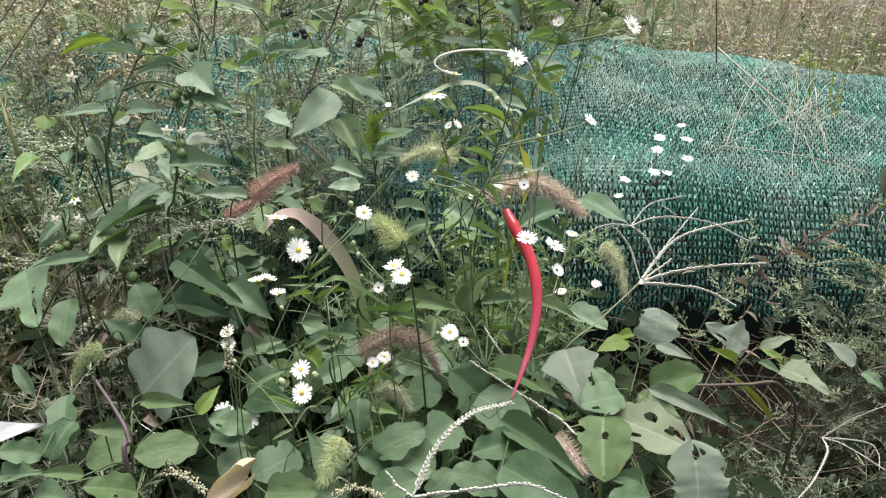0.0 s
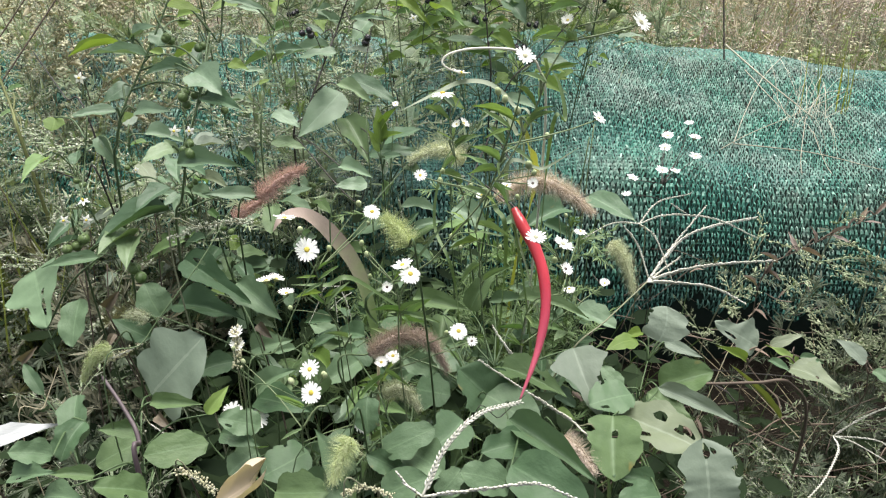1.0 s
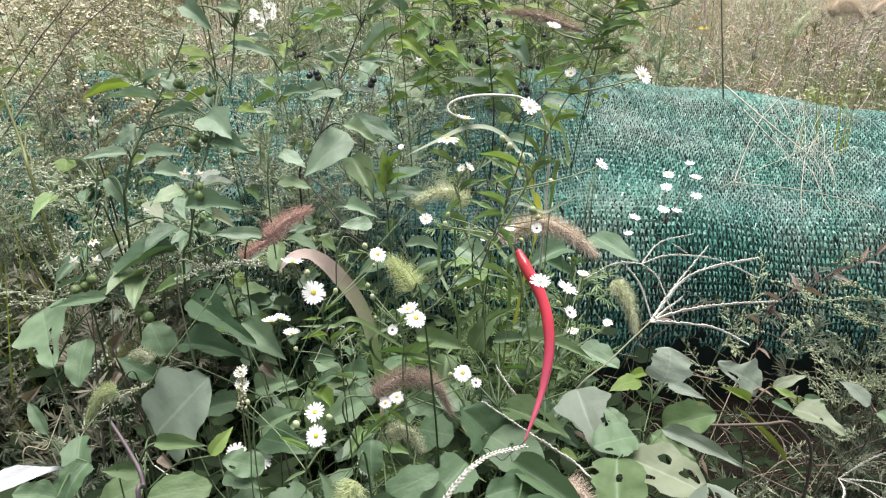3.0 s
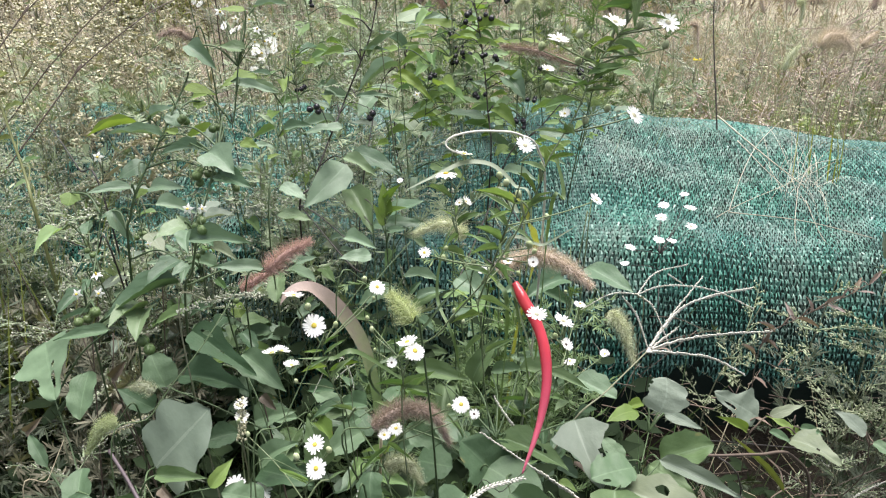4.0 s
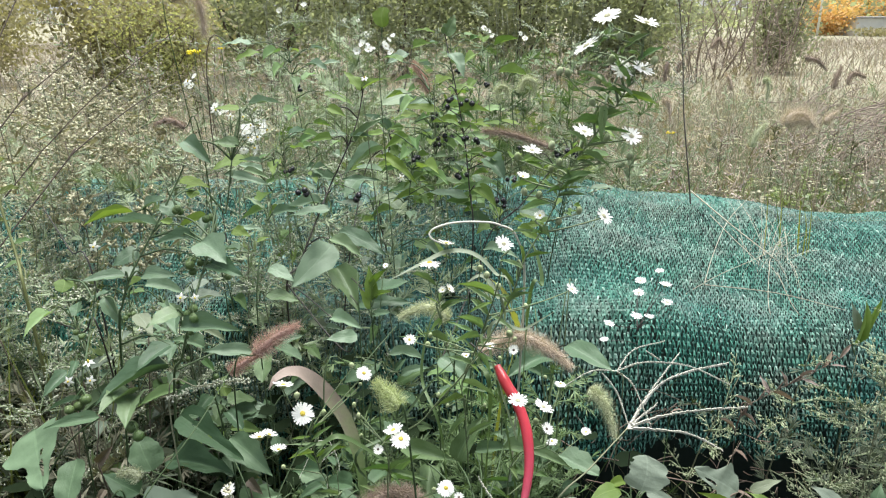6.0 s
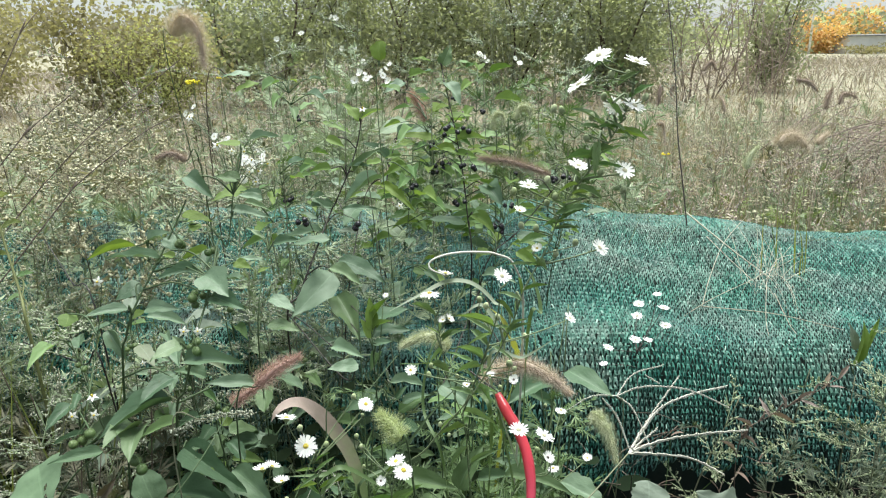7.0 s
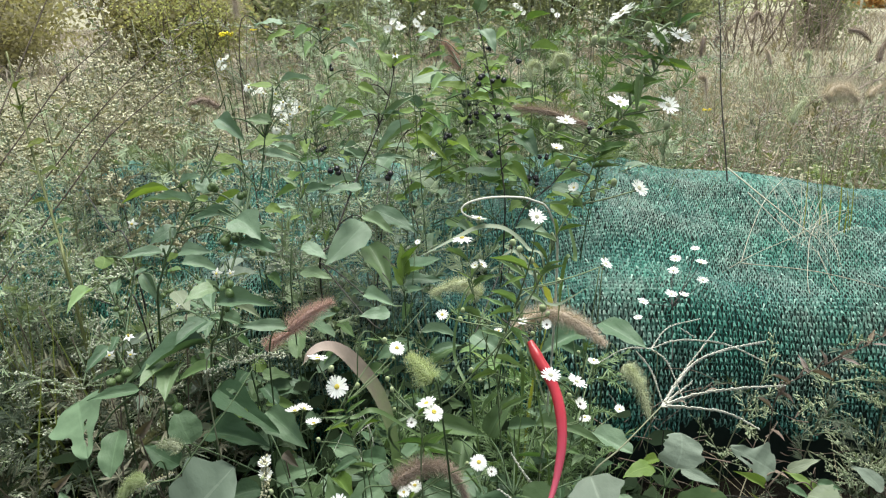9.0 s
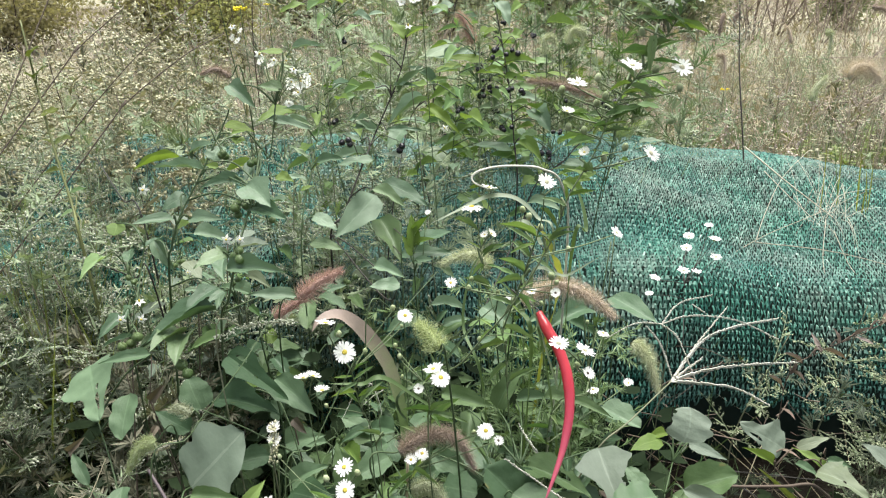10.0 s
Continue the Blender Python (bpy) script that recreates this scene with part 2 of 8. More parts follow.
def grain(g, c, r, axis, stretch=1.0):
    """A tiny four-faced seed."""
    axis = axis.normalized()
    a = axis.orthogonal().normalized()
    b = axis.cross(a)
    q = c - axis * r * stretch * .6
    g.add([c + axis * r * stretch * 1.2, q + a * r * 1.1, q - a * r * .55 + b * r * .95, q - a * r * .55 - b * r * .95], [(0, 1, 2), (0, 2, 3), (0, 3, 1), (1, 3, 2)])


def ball(g, c, r, rings=6, segs=8, squash=1.0):
    vs = [c + V((0, 0, r * squash))]
    for i in range(1, rings):
        a = math.pi * i / rings
        for k in range(segs):
            b = 2 * math.pi * k / segs
            vs.append(c + V((math.sin(a) * math.cos(b), math.sin(a) * math.sin(b), math.cos(a) * squash)) * r)
    vs.append(c - V((0, 0, r * squash)))
    fs = [(0, 1 + k, 1 + (k + 1) % segs) for k in range(segs)]
    for i in range(rings - 2):
        for k in range(segs):
            a, b = 1 + i * segs, 1 + (i + 1) * segs
            fs.append((a + k, b + k, b + (k + 1) % segs, a + (k + 1) % segs))
    e = len(vs) - 1
    fs += [(e, e - segs + (k + 1) % segs, e - segs + k) for k in range(segs)]
    g.add(vs, fs)


def blade(g, base, tip, width, sag=0.0, n=4, twist=0.0, side=None):
    """A folded grass blade from base to tip; sag bows it upwards in the middle."""
    base, tip = V(base), V(tip)
    d = tip - base
    s = side or d.cross(V((0, 0, 1)))
    if s.length < 1e-6:
        s = V((1, 0, 0))
    s = s.normalized()
    vs, fs = [], []
    for i in range(n + 1):
        t = i / n
        w = width * 0.5 * min(1.0, 0.55 + 2.0 * t) * (1 - t ** 2.2) + width * 0.02
        q = base + d * t + V((0, 0, sag * 4 * t * (1 - t)))
        ss = Matrix.Rotation(twist * t, 3, d.normalized()) @ s
        vs += [q - ss * w, q + ss * w]
        if i:
            k = 2 * i
            fs.append((k - 2, k - 1, k + 1, k))
    g.add(vs, fs)


def thing(name, at=(0, 0, 0), label="", category="", group="", kind=""):
    """An empty at the base of a thing, which carries its parts."""
    e = new(name)
    e.location = at
    e.empty_display_size = 0.02
    return tagged(e, label, category, group, kind)


def put(name, mesh, parent, m=None, label="", kind=""):
    """One mesh object under a thing, at the world pose m."""
    ob = new(name, mesh)
    ob.parent = parent
    if parent is not None:
        up = Matrix.Identity(4)
        chain = []
        q = parent
        while q is not None:
            chain.append(q)
            q = q.parent
        for q in reversed(chain):
            up = up @ q.matrix_basis
        ob.matrix_basis = up.inverted() @ (m or Matrix.Identity(4))
    elif m is not None:
        ob.matrix_basis = m
    return tagged(ob, label, kind=kind)


def part(name, g, mat, parent, label="", kind="", smooth=True):
    return put(name, g.mesh(name, mat, smooth), parent, None, label, kind)


# ---- ground ----
def ground_z(x, y):
    far = max(0.0, y - 2.2)
    return 0.02 * noise.noise(V((x * 2, y * 2, 0))) + 0.012 * noise.noise(V((x * 7, y * 7, 3))) + min(far, 8) * 0.012 * noise.noise(V((x * .5, y * .5, 7))) - min(max(0.0, y - 12) * 0.03, 1.5)


g = Geo()
xs = sorted({round(s * (0.06 * i + 0.0009 * i ** 3.05), 4) for i in range(0, 62) for s in (-1, 1)})
ys = [-400, -120, -30, -10, -4, -2, -1] + [round(-0.5 + 0.06 * i + 0.00085 * i ** 3.05, 3) for i in range(62)]
g.v = [V((x, y, ground_z(x, y))) for y in ys for x in xs]
w = len(xs)
g.f = [(j * w + i, j * w + i + 1, (j + 1) * w + i + 1, (j + 1) * w + i) for j in range(len(ys) - 1) for i in range(w - 1)]
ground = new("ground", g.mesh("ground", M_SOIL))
tagged(ground, "weedy soil with dry plant litter, shade-dark near and lightened far off", "ground", kind="structure")

# ---- netted mound ----
RIDGE = [(-2.2, .2), (-1.35, .44), (-1.0, .54), (-.8, .575), (-.4, .565), (-.1, .545), (.12, .55), (.3, .575), (.6, .526), (1.0, .474), (1.6, .455), (3.0, .44)]


def lerp_table(tab, x):
    """Smooth line through the pairs of a table."""
    if x <= tab[0][0]:
        return tab[0][1]
    for i in range(len(tab) - 1):
        (a, p), (b, q) = tab[i], tab[i + 1]
        if x <= b:
            o, r = tab[max(i - 1, 0)], tab[min(i + 2, len(tab) - 1)]
            h, t = b - a, (x - a) / (b - a)
            ma, mb = (q - o[1]) / (b - o[0]) * h, (r[1] - p) / (r[0] - a) * h
            return (2 * t ** 3 - 3 * t * t + 1) * p + (t ** 3 - 2 * t * t + t) * ma + (3 * t * t - 2 * t ** 3) * q + (t ** 3 - t * t) * mb
    return tab[-1][1]


# across the row: run along the net (metres from its front hem) to (distance back, share of the ridge's height)
NET_Y = [(0, .985), (.12, 1.0), (.25, 1.025), (.33, 1.06), (.40, 1.115), (.54, 1.245), (.66, 1.36), (.86, 1.55), (1.02, 1.70), (1.25, 1.86), (1.5, 1.96)]
NET_Z = [(0, .04), (.12, .25), (.25, .50), (.33, .66), (.40, .79), (.54, .84), (.66, .91), (.86, 1.0), (1.02, .95), (1.25, .60), (1.5, .12)]


def net_point(x, s, lift=0.0):
    """A place on the net: x along the row, s up from the front hem."""
    s = max(0.0, min(1.5, s))
    up = lerp_table(NET_Z, s)
    y = lerp_table(NET_Y, s) + 0.03 * noise.noise(V((x * 1.7, s * 2, 1.5)))
    z = up * lerp_table(RIDGE, x) + 0.026 * min(1, up * 2) * noise.noise(V((x * 3.1, s * 4, 5))) + 0.016 * min(1, up * 2) * abs(noise.noise(V((x * 2.2 + s * 3.4, s * 1.2 - x, 8)))) + 0.006 * noise.noise(V((x * 11, s * 13, 9)))
    return V((x, y, z + lift))


net = thing("shade_net", (0.4, 1.4, 0), "green knitted plastic shade net draped over a low mound", "net")
STITCH_X, STITCH_S = 0.0091, 0.0104


def net_strip(x0, cols):
    """Knitted tape: columns of V stitches that run up and over the mound."""
    g = Geo()
    rowsn = int(1.06 / STITCH_S)
    for i in range(cols):
        xc = x0 + (i + 0.5) * STITCH_X
        hem = (0.20 if xc > .1 else .15) + 0.05 * noise.noise(V((xc * 3, 2, 2))) + 0.03 * noise.noise(V((xc * 11, 5, 2)))
        for j in range(rowsn):
            s = (j + 0.5) * STITCH_S
            if s < hem + random.uniform(-.01, .01):
                continue
            loose = 1 + 1.2 * max(0.0, 1 - s / .5)
            pull = noise.noise(V((xc * 5, s * 6, 11)))
            jx = random.uniform(-.0010, .0010) * loose + .004 * noise.noise(V((xc * 9, s * 9, 7)))
            js = random.uniform(-.0009, .0009) * loose + .005 * noise.noise(V((xc * 8, s * 10, 1)))
            o = net_point(xc + jx, s + js)
            up = (net_point(xc + jx, s + js + STITCH_S) - o)
            rt = (net_point(xc + jx + STITCH_X, s + js) - o)
            nn = rt.cross(up).normalized()
            lean = random.uniform(-.08, .08) * loose
            o = o + nn * (.006 * (loose - 1) * noise.noise(V((xc * 16, s * 22, 3))) + .004 * noise.noise(V((xc * 12, s * 9, 6))))
            wide = 1 + .35 * pull
            for sg in (-1, 1):
                if random.random() < 0.02 * loose:
                    continue
                # one leg of a knitted V, a flat tape that turns over as it climbs
                foot = o - up * .62 + rt * sg * .07 - nn * .0012
                head = o + up * (.62 + lean) + rt * sg * (.43 + lean) + nn * .0004
                mid = foot.lerp(head, .5) + rt * sg * .06 + nn * random.uniform(.0015, .0040)
                top = foot.lerp(head, .8) + rt * sg * .06 + nn * random.uniform(.0010, .0028)
                wa = (rt.normalized() + nn * random.uniform(-.7, .3) * sg) * .0013 * random.uniform(.7, 1.15) * wide
                wb = (rt.normalized() + nn * random.uniform(-.5, .5) * sg) * .0017 * random.uniform(.7, 1.15) * wide
                g.add([foot - wa * .7, foot + wa * .7, mid + wb, mid - wb, top + wb * .9, top - wb * .9, head + wa * .5, head - wa * .5],
                      [(0, 1, 2, 3), (3, 2, 4, 5), (5, 4, 6, 7)])
            if random.random() < .30:
                q = o - nn * .002
                w = up.normalized() * .0007
                g.add([q - rt * .55 - w, q + rt * .55 - w, q + rt * .55 + w, q - rt * .55 + w], [(0, 1, 2, 3)])
    return g


for k in range(5):
    part("netting", net_strip(-1.0 + k * 56 * STITCH_X, 56), M_NET, net, kind="stuff", smooth=False)
g = Geo()
nx, ns = 90, 40


def mound_point(x, t):
    """The earth under the net, steeper and further back in front than the net itself."""
    q = net_point(x, 1.5 * t)
    front = max(0.0, 1 - t / 0.42)
    end = max(0.0, min(1.0, (x + 1.75) / .5, (2.9 - x) / .5))
    z = q.z - 0.024 - 0.05 * front + 0.012 * noise.noise(V((x * 8, t * 20, 4)))
    return V((x, q.y + 0.012 + 0.16 * front ** 0.7, -.05 + (z + .05) * math.sin(end * math.pi / 2) ** .6))


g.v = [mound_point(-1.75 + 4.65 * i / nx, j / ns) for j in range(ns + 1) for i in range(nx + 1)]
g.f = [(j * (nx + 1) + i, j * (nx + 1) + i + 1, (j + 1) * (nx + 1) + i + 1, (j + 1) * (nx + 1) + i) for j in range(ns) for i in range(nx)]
mound = new("earth_mound", g.mesh("earth_mound", M_GAPSHADE))
tagged(mound, "long low mound of earth under the net, coloured shade-dark", "mound")



# ---- plant pieces ----
def leaf_shape(kind, v):
    """Half width of a blade at v along it, as a share of its width."""
    if kind == "ovate":
        return math.sin(math.pi * min(1, v * 1.02) ** 0.62) ** 0.9 * 0.5 * (1 - 0.18 * v)
    if kind == "broad":
        return (max(0.0, 1 - abs(2 * v ** 0.85 - 1) ** 2.3)) ** 0.62 * 0.5
    if kind == "heart":
        return (max(0.0, 1 - abs(2 * v ** 0.66 - 1) ** 2.0)) ** 0.6 * 0.5
    if kind == "lance":
        return math.sin(math.pi * v ** 0.8) ** 0.8 * 0.5
    if kind == "lobed":
        side = 0.5 * math.exp(-((v - 0.30) / 0.19) ** 2)
        mid = 0.42 * max(0.0, 1 - v) ** 0.5
        return min(1, v / 0.1) ** 0.5 * (side ** 3 + mid ** 3) ** (1 / 3)
    return 0.5


@functools.lru_cache(maxsize=None)
def leaf_mesh(kind, variant, mat_name, holes):
    """A blade one long along Y, one wide along X, bowed and wavy; holes: how many bites."""
    rnd = random.Random(f"{kind}{variant}{mat_name}{holes}")
    nx, ny = (24, 36) if holes > 1 else ((14, 22) if holes else (6, 14))
    fold = rnd.uniform(0.02, 0.34)
    droop = rnd.uniform(0.06, 0.42)
    sway = rnd.uniform(-0.07, 0.07)
    ph = rnd.uniform(0, 6)
    amp = rnd.uniform(0.008, 0.030)
    bites = [(rnd.uniform(0.22, 0.78), rnd.uniform(0.2, 0.85), rnd.uniform(0.03, 0.085), rnd.uniform(0.7, 1.6)) for _ in range(holes)]
    if holes:
        bites.append((rnd.choice((0.03, 0.97)), rnd.uniform(.3, .8), rnd.uniform(.06, .14), rnd.uniform(.5, .9)))
    vs, uv, eaten = [], [], []
    for j in range(ny + 1):
        for i in range(nx + 1):
            u, v, gone = i / nx, j / ny, False
            for a, b, r, q in bites:
                # corners that fall in a bite move out to its rim
                du, dv = u - a, (v - b) / q
                rim = r * (1 + .35 * noise.noise(V((math.atan2(dv, du) * 1.3, ph, a * 9))))
                d = math.hypot(du, dv)
                if d < rim:
                    gone = True
                    k = rim / max(d, 1e-4)
                    u, v = min(1, max(0, a + du * k)), min(1, max(0, b + dv * k * q))
            w = leaf_shape(kind, v)
            s = 2 * u - 1
            ww = w * (1 + (0.28 * noise.noise(V((v * 4.3 + ph, s > 0, ph * 3))) + 0.12 * noise.noise(V((v * 13 + ph, s > 0, ph * 5)))) * abs(s))
            x = s * ww + sway * math.sin(math.pi * v)
            z = fold * abs(s) * w * 1.4 - droop * (v - 0.35) ** 2 + droop * 0.12 + amp * math.sin(v * 15 + ph + s * 2) * abs(s) + 0.003 * math.cos(v * 40) * (1 - abs(s))
            vs.append((x, v, z))
            uv.append((u, v))
            eaten.append(gone)
    fs = []
    for j in range(ny):
        for i in range(nx):
            a = j * (nx + 1) + i
            f = (a, a + 1, a + nx + 2, a + nx + 1)
            if not all(eaten[k] for k in f):
                fs.append(f)
    me = bpy.data.meshes.new("leaf_blade")
    me.from_pydata(vs, [], fs)
    lay = me.uv_layers.new(name="UVMap")
    for lp in me.loops:
        lay.data[lp.index].uv = uv[lp.vertex_index]
    me.materials.append(bpy.data.materials[mat_name])
    me.polygons.foreach_set("use_smooth", [True] * len(me.polygons))
    me.update()
    return me


def frame_from(y, z):
    """Rotation with local Y along y and local Z as near z as it goes."""
    y = y.normalized()
    z = z - y * z.dot(y)
    z = z.normalized() if z.length > 1e-4 else y.orthogonal().normalized()
    x = y.cross(z)
    return Matrix((x, y, z)).transposed().to_4x4()


@functools.lru_cache(maxsize=None)
def daisy_mesh(variant):
    """Ring of narrow white rays, one across, facing +Z. Variants: open, cupped, drooping, ragged."""
    rnd = random.Random(variant)
    g = Geo()
    n = (21, 19, 23, 16)[variant % 4]
    lift = (0.02, 0.16, -0.10, 0.05)[variant % 4]
    for k in range(n):
        a = 2 * math.pi * (k + rnd.uniform(-.25, .25)) / n
        ln = 0.5 * rnd.uniform(0.86, 1.04)
        wd = rnd.uniform(0.042, 0.058)
        up = lift + rnd.uniform(-.05, .05)
        d, s = V((math.cos(a), math.sin(a), 0)), V((-math.sin(a), math.cos(a), 0))
        vs, fs = [], []
        for i, (t, w) in enumerate(((0.14, .55), (0.45, 1.0), (0.8, 1.0), (0.97, .55))):
            q = d * ln * t + V((0, 0, up * t * t + 0.02))
            vs += [q - s * wd * w, q + V((0, 0, -.012)), q + s * wd * w]
            if i:
                b = 3 * i
                fs += [(b - 3, b - 2, b + 1, b), (b - 2, b - 1, b + 2, b + 1)]
        g.add(vs, fs)
    return g.mesh("rays", M_PETAL)


@functools.lru_cache(maxsize=None)
def disc_mesh(spent, pale=False):
    g = Geo()
    ball(g, V((0, 0, 0.015)), 0.115, 6, 12, 0.5)
    rnd = random.Random(5)
    for k in range(40):
        r = 0.105 * math.sqrt((k + .5) / 40)
        a = k * 2.39996
        bead(g, V((r * math.cos(a), r * math.sin(a), 0.015 + 0.055 * math.sqrt(max(0, 1 - (r / .115) ** 2)))), 0.013)
    return g.mesh("disc", M_TWIG if spent else (M_CREAM if pale else M_DISC))


@functools.lru_cache(maxsize=None)
def cup_mesh():
    """Green bracts below a flower head."""
    g = Geo()
    for k in range(14):
        a = 2 * math.pi * k / 14
        d, s = V((math.cos(a), math.sin(a), 0)), V((-math.sin(a), math.cos(a), 0))
        g.add([V((0, 0, -.2)) + d * .05 - s * .02, V((0, 0, -.2)) + d * .05 + s * .02, d * .15 + s * .035 + V((0, 0, -.1)), d * .19 + V((0, 0, 0.0)), d * .15 - s * .035 + V((0, 0, -.1))], [(0, 1, 2, 3, 4)])
    return g.mesh("bracts", M_BUD)


@functools.lru_cache(maxsize=None)
def bud_mesh():
    """Closed flower head: a ribbed body in one piece."""
    g = Geo()
    segs = 14
    prof = ((.0, -.58), (.20, -.54), (.42, -.36), (.53, -.05), (.50, .22), (.38, .45), (.20, .60), (.0, .64))
    for r, z in prof[1:-1]:
        for k in range(segs):
            a = 2 * math.pi * k / segs
            rr = r * (1 + (.10 if k % 2 else -.06))
            g.v.append(V((rr * math.cos(a), rr * math.sin(a), z)))
    for i in range(len(prof) - 3):
        for k in range(segs):
            j = (k + 1) % segs
            g.f.append((i * segs + k, i * segs + j, (i + 1) * segs + j, (i + 1) * segs + k))
    g.f += [tuple(range(segs))[::-1], tuple((len(prof) - 3) * segs + k for k in range(segs))]
    return g.mesh("bud", M_BUD)


@functools.lru_cache(maxsize=None)
def star_mesh():
    """Five-pointed drooping nightshade flower, one across."""
    g = Geo()
    for k in range(5):
        a = 2 * math.pi * k / 5
        d, s = V((math.cos(a), math.sin(a), 0)), V((-math.sin(a), math.cos(a), 0))
        g.add([V((0, 0, 0)), d * .22 - s * .13 + V((0, 0, -.02)), d * .5 + V((0, 0, -.13)), d * .22 + s * .13 + V((0, 0, -.02)), d * .2 + V((0, 0, .03))],
              [(0, 1, 4), (1, 2, 4), (2, 3, 4), (3, 0, 4)])
    return g.mesh("star_petals", M_PETAL)


@functools.lru_cache(maxsize=None)
def cone_mesh():
    g = Geo()
    ball(g, V((0, 0, .12)), 0.1, 5, 7, 1.7)
    return g.mesh("anther_cone", M_DISC)


@functools.lru_cache(maxsize=None)
def berry_mesh(black):
    g = Geo()
    ball(g, V((0, 0, 0)), 0.5, 8, 12, 0.96)
    for k in range(5):
        a = 2 * math.pi * k / 5
        d, s = V((math.cos(a), math.sin(a), 0)), V((-math.sin(a), math.cos(a), 0))
        g.add([V((0, 0, .52)), d * .2 - s * .13 + V((0, 0, .49)), d * .46 + V((0, 0, .3)), d * .2 + s * .13 + V((0, 0, .49))], [(0, 1, 2, 3)])
    return g.mesh("berry", M_BLACK if black else M_BERRY)


def facing(z, spin=0.0):
    z = V(z).normalized()
    return z.to_track_quat("Z", "Y").to_matrix().to_4x4() @ Matrix.Rotation(spin, 4, "Z")


class Plant:
    """One plant: a stem mesh that grows with each stalk, and leaves, flowers and fruit as parts."""

    def __init__(self, name, root, label, category, group="", stem=M_STEM):
        root = V(root)
        root.z = ground_z(root.x, root.y)
        self.e = thing(name, root, label, category, group)
        self.root, self.stalks, self.mat, self.nodes = root, Geo(), stem, []
        self.rnd = random.Random(f"{name}{root.x:.3f}{root.y:.3f}")

    def stem(self, *pts, r=(0.0022, 0.0012), rooted=True, sides=5):
        r = (r[0] * .62, r[1] * .62)
        pts = [V(p) for p in pts]
        if rooted:
            low = V((self.root.x, self.root.y, self.root.z - 0.01))
            mid = low.lerp(pts[0], 0.5) + V((self.rnd.uniform(-.01, .01), self.rnd.uniform(-.01, .01), 0.02))
            pts = [low, mid] + pts
        line = curve(pts, 7)
        tube(self.stalks, line, r, sides)
        self.nodes += line[2:]
        return self

    def joint(self, p, reach=0.2):
        """Where a stalk from p joins the plant."""
        p = V(p)
        best = None
        for q in self.nodes:
            d = (q - p).length + (0.25 if q.z > p.z - 0.005 else 0)
            if best is None or d < best[0]:
                best = (d, q)
        if best and best[0] < reach:
            return best[1]
        if best:
            q = best[1]
            return q
        return self.root

    def stalk(self, p, r=0.0009, arch=0.012, n=6):
        p = V(p)
        q = self.joint(p)
        mid = p.lerp(q, 0.5) + V((self.rnd.uniform(-.006, .006), self.rnd.uniform(-.004, .008), arch))
        if (p - q).length > 0.2:
            mid = p.lerp(q, 0.3) + V((self.rnd.uniform(-.02, .02), 0.01, -0.05))
        line = curve([q, mid, p], n)
        tube(self.stalks, line, (r * 1.25, r * 0.8), 5)

    def leaf(self, base, tip, width=0.5, kind="ovate", mat=None, roll=0.0, holes=0, face=(0, -0.5, 0.87), stalk=True):
        base, tip = V(base), V(tip)
        rnd = self.rnd
        mat = mat or self.leaf_mat
        d = tip - base
        ln = d.length
        if not holes and rnd.random() < .25 and ln > .035 and width > .4:
            holes = 1
        z = V(face) + V((rnd.uniform(-.28, .28), rnd.uniform(-.25, .25), rnd.uniform(-.1, .1)))
        m = Matrix.Translation(base) @ frame_from(d, z) @ Matrix.Rotation(radians(roll), 4, "Y") @ Matrix.Diagonal((ln * width * 1.05, ln, ln, 1))
        put("leaf", leaf_mesh(kind, rnd.randrange(9), mat.name, holes), self.e, m)
        if stalk:
            self.stalk(base, 0.0009, 0.008)
        return self

    def daisy(self, p, size=0.017, face=(0, -0.6, 0.8), variant=None, spent=False, stalk=True, pale=False):
        p = V(p)
        rnd = self.rnd
        variant = rnd.randrange(4) if variant is None else variant
        z = V(face) + V((rnd.uniform(-.2, .2), rnd.uniform(-.15, .15), 0))
        m = Matrix.Translation(p) @ facing(z, rnd.uniform(0, 6)) @ Matrix.Scale(size, 4)
        if stalk:
            self.stalk(p - z.normalized() * size * 0.2, 0.0006, 0.0)
        h = put("flower_head", cup_mesh(), self.e, m)
        put("corolla", daisy_mesh(variant), h, m)
        put("disc", disc_mesh(spent, pale), h, m)
        return self

    def bud(self, p, size=0.006):
        p = V(p)
        put("bud", bud_mesh(), self.e, Matrix.Translation(p) @ facing((self.rnd.uniform(-.4, .4), self.rnd.uniform(-.5, .1), 1)) @ Matrix.Diagonal((size * .72, size * .72, size * .9, 1)))
        self.stalk(p - V((0, 0, size * .4)), 0.0005, 0.0)
        return self

    def star(self, p, size=0.016, face=(0.1, -0.95, 0.3)):
        p = V(p)
        m = Matrix.Translation(p) @ facing(face, self.rnd.uniform(0, 6)) @ Matrix.Scale(size, 4)
        h = put("flower", star_mesh(), self.e, m)
        put("anther_cone", cone_mesh(), h, m)
        self.stalk(p + V((0, 0.002, 0.001)), 0.0004, 0.012)
        return self

    def berries(self, p, n=4, size=0.008, black=False, spread=0.009):
        p = V(p)
        top = p + V((0, 0.004, spread * 1.2))
        self.stalk(top, 0.0006, 0.01)
        for _ in range(n):
            q = p + V((self.rnd.uniform(-1, 1), self.rnd.uniform(-1, 1), self.rnd.uniform(-.8, .4))) * spread
            put("berry", berry_mesh(black), self.e, Matrix.Translation(q) @ Matrix.Rotation(self.rnd.uniform(-.5, .5), 4, "X") @ Matrix.Scale(size * self.rnd.uniform(.85, 1.1), 4))
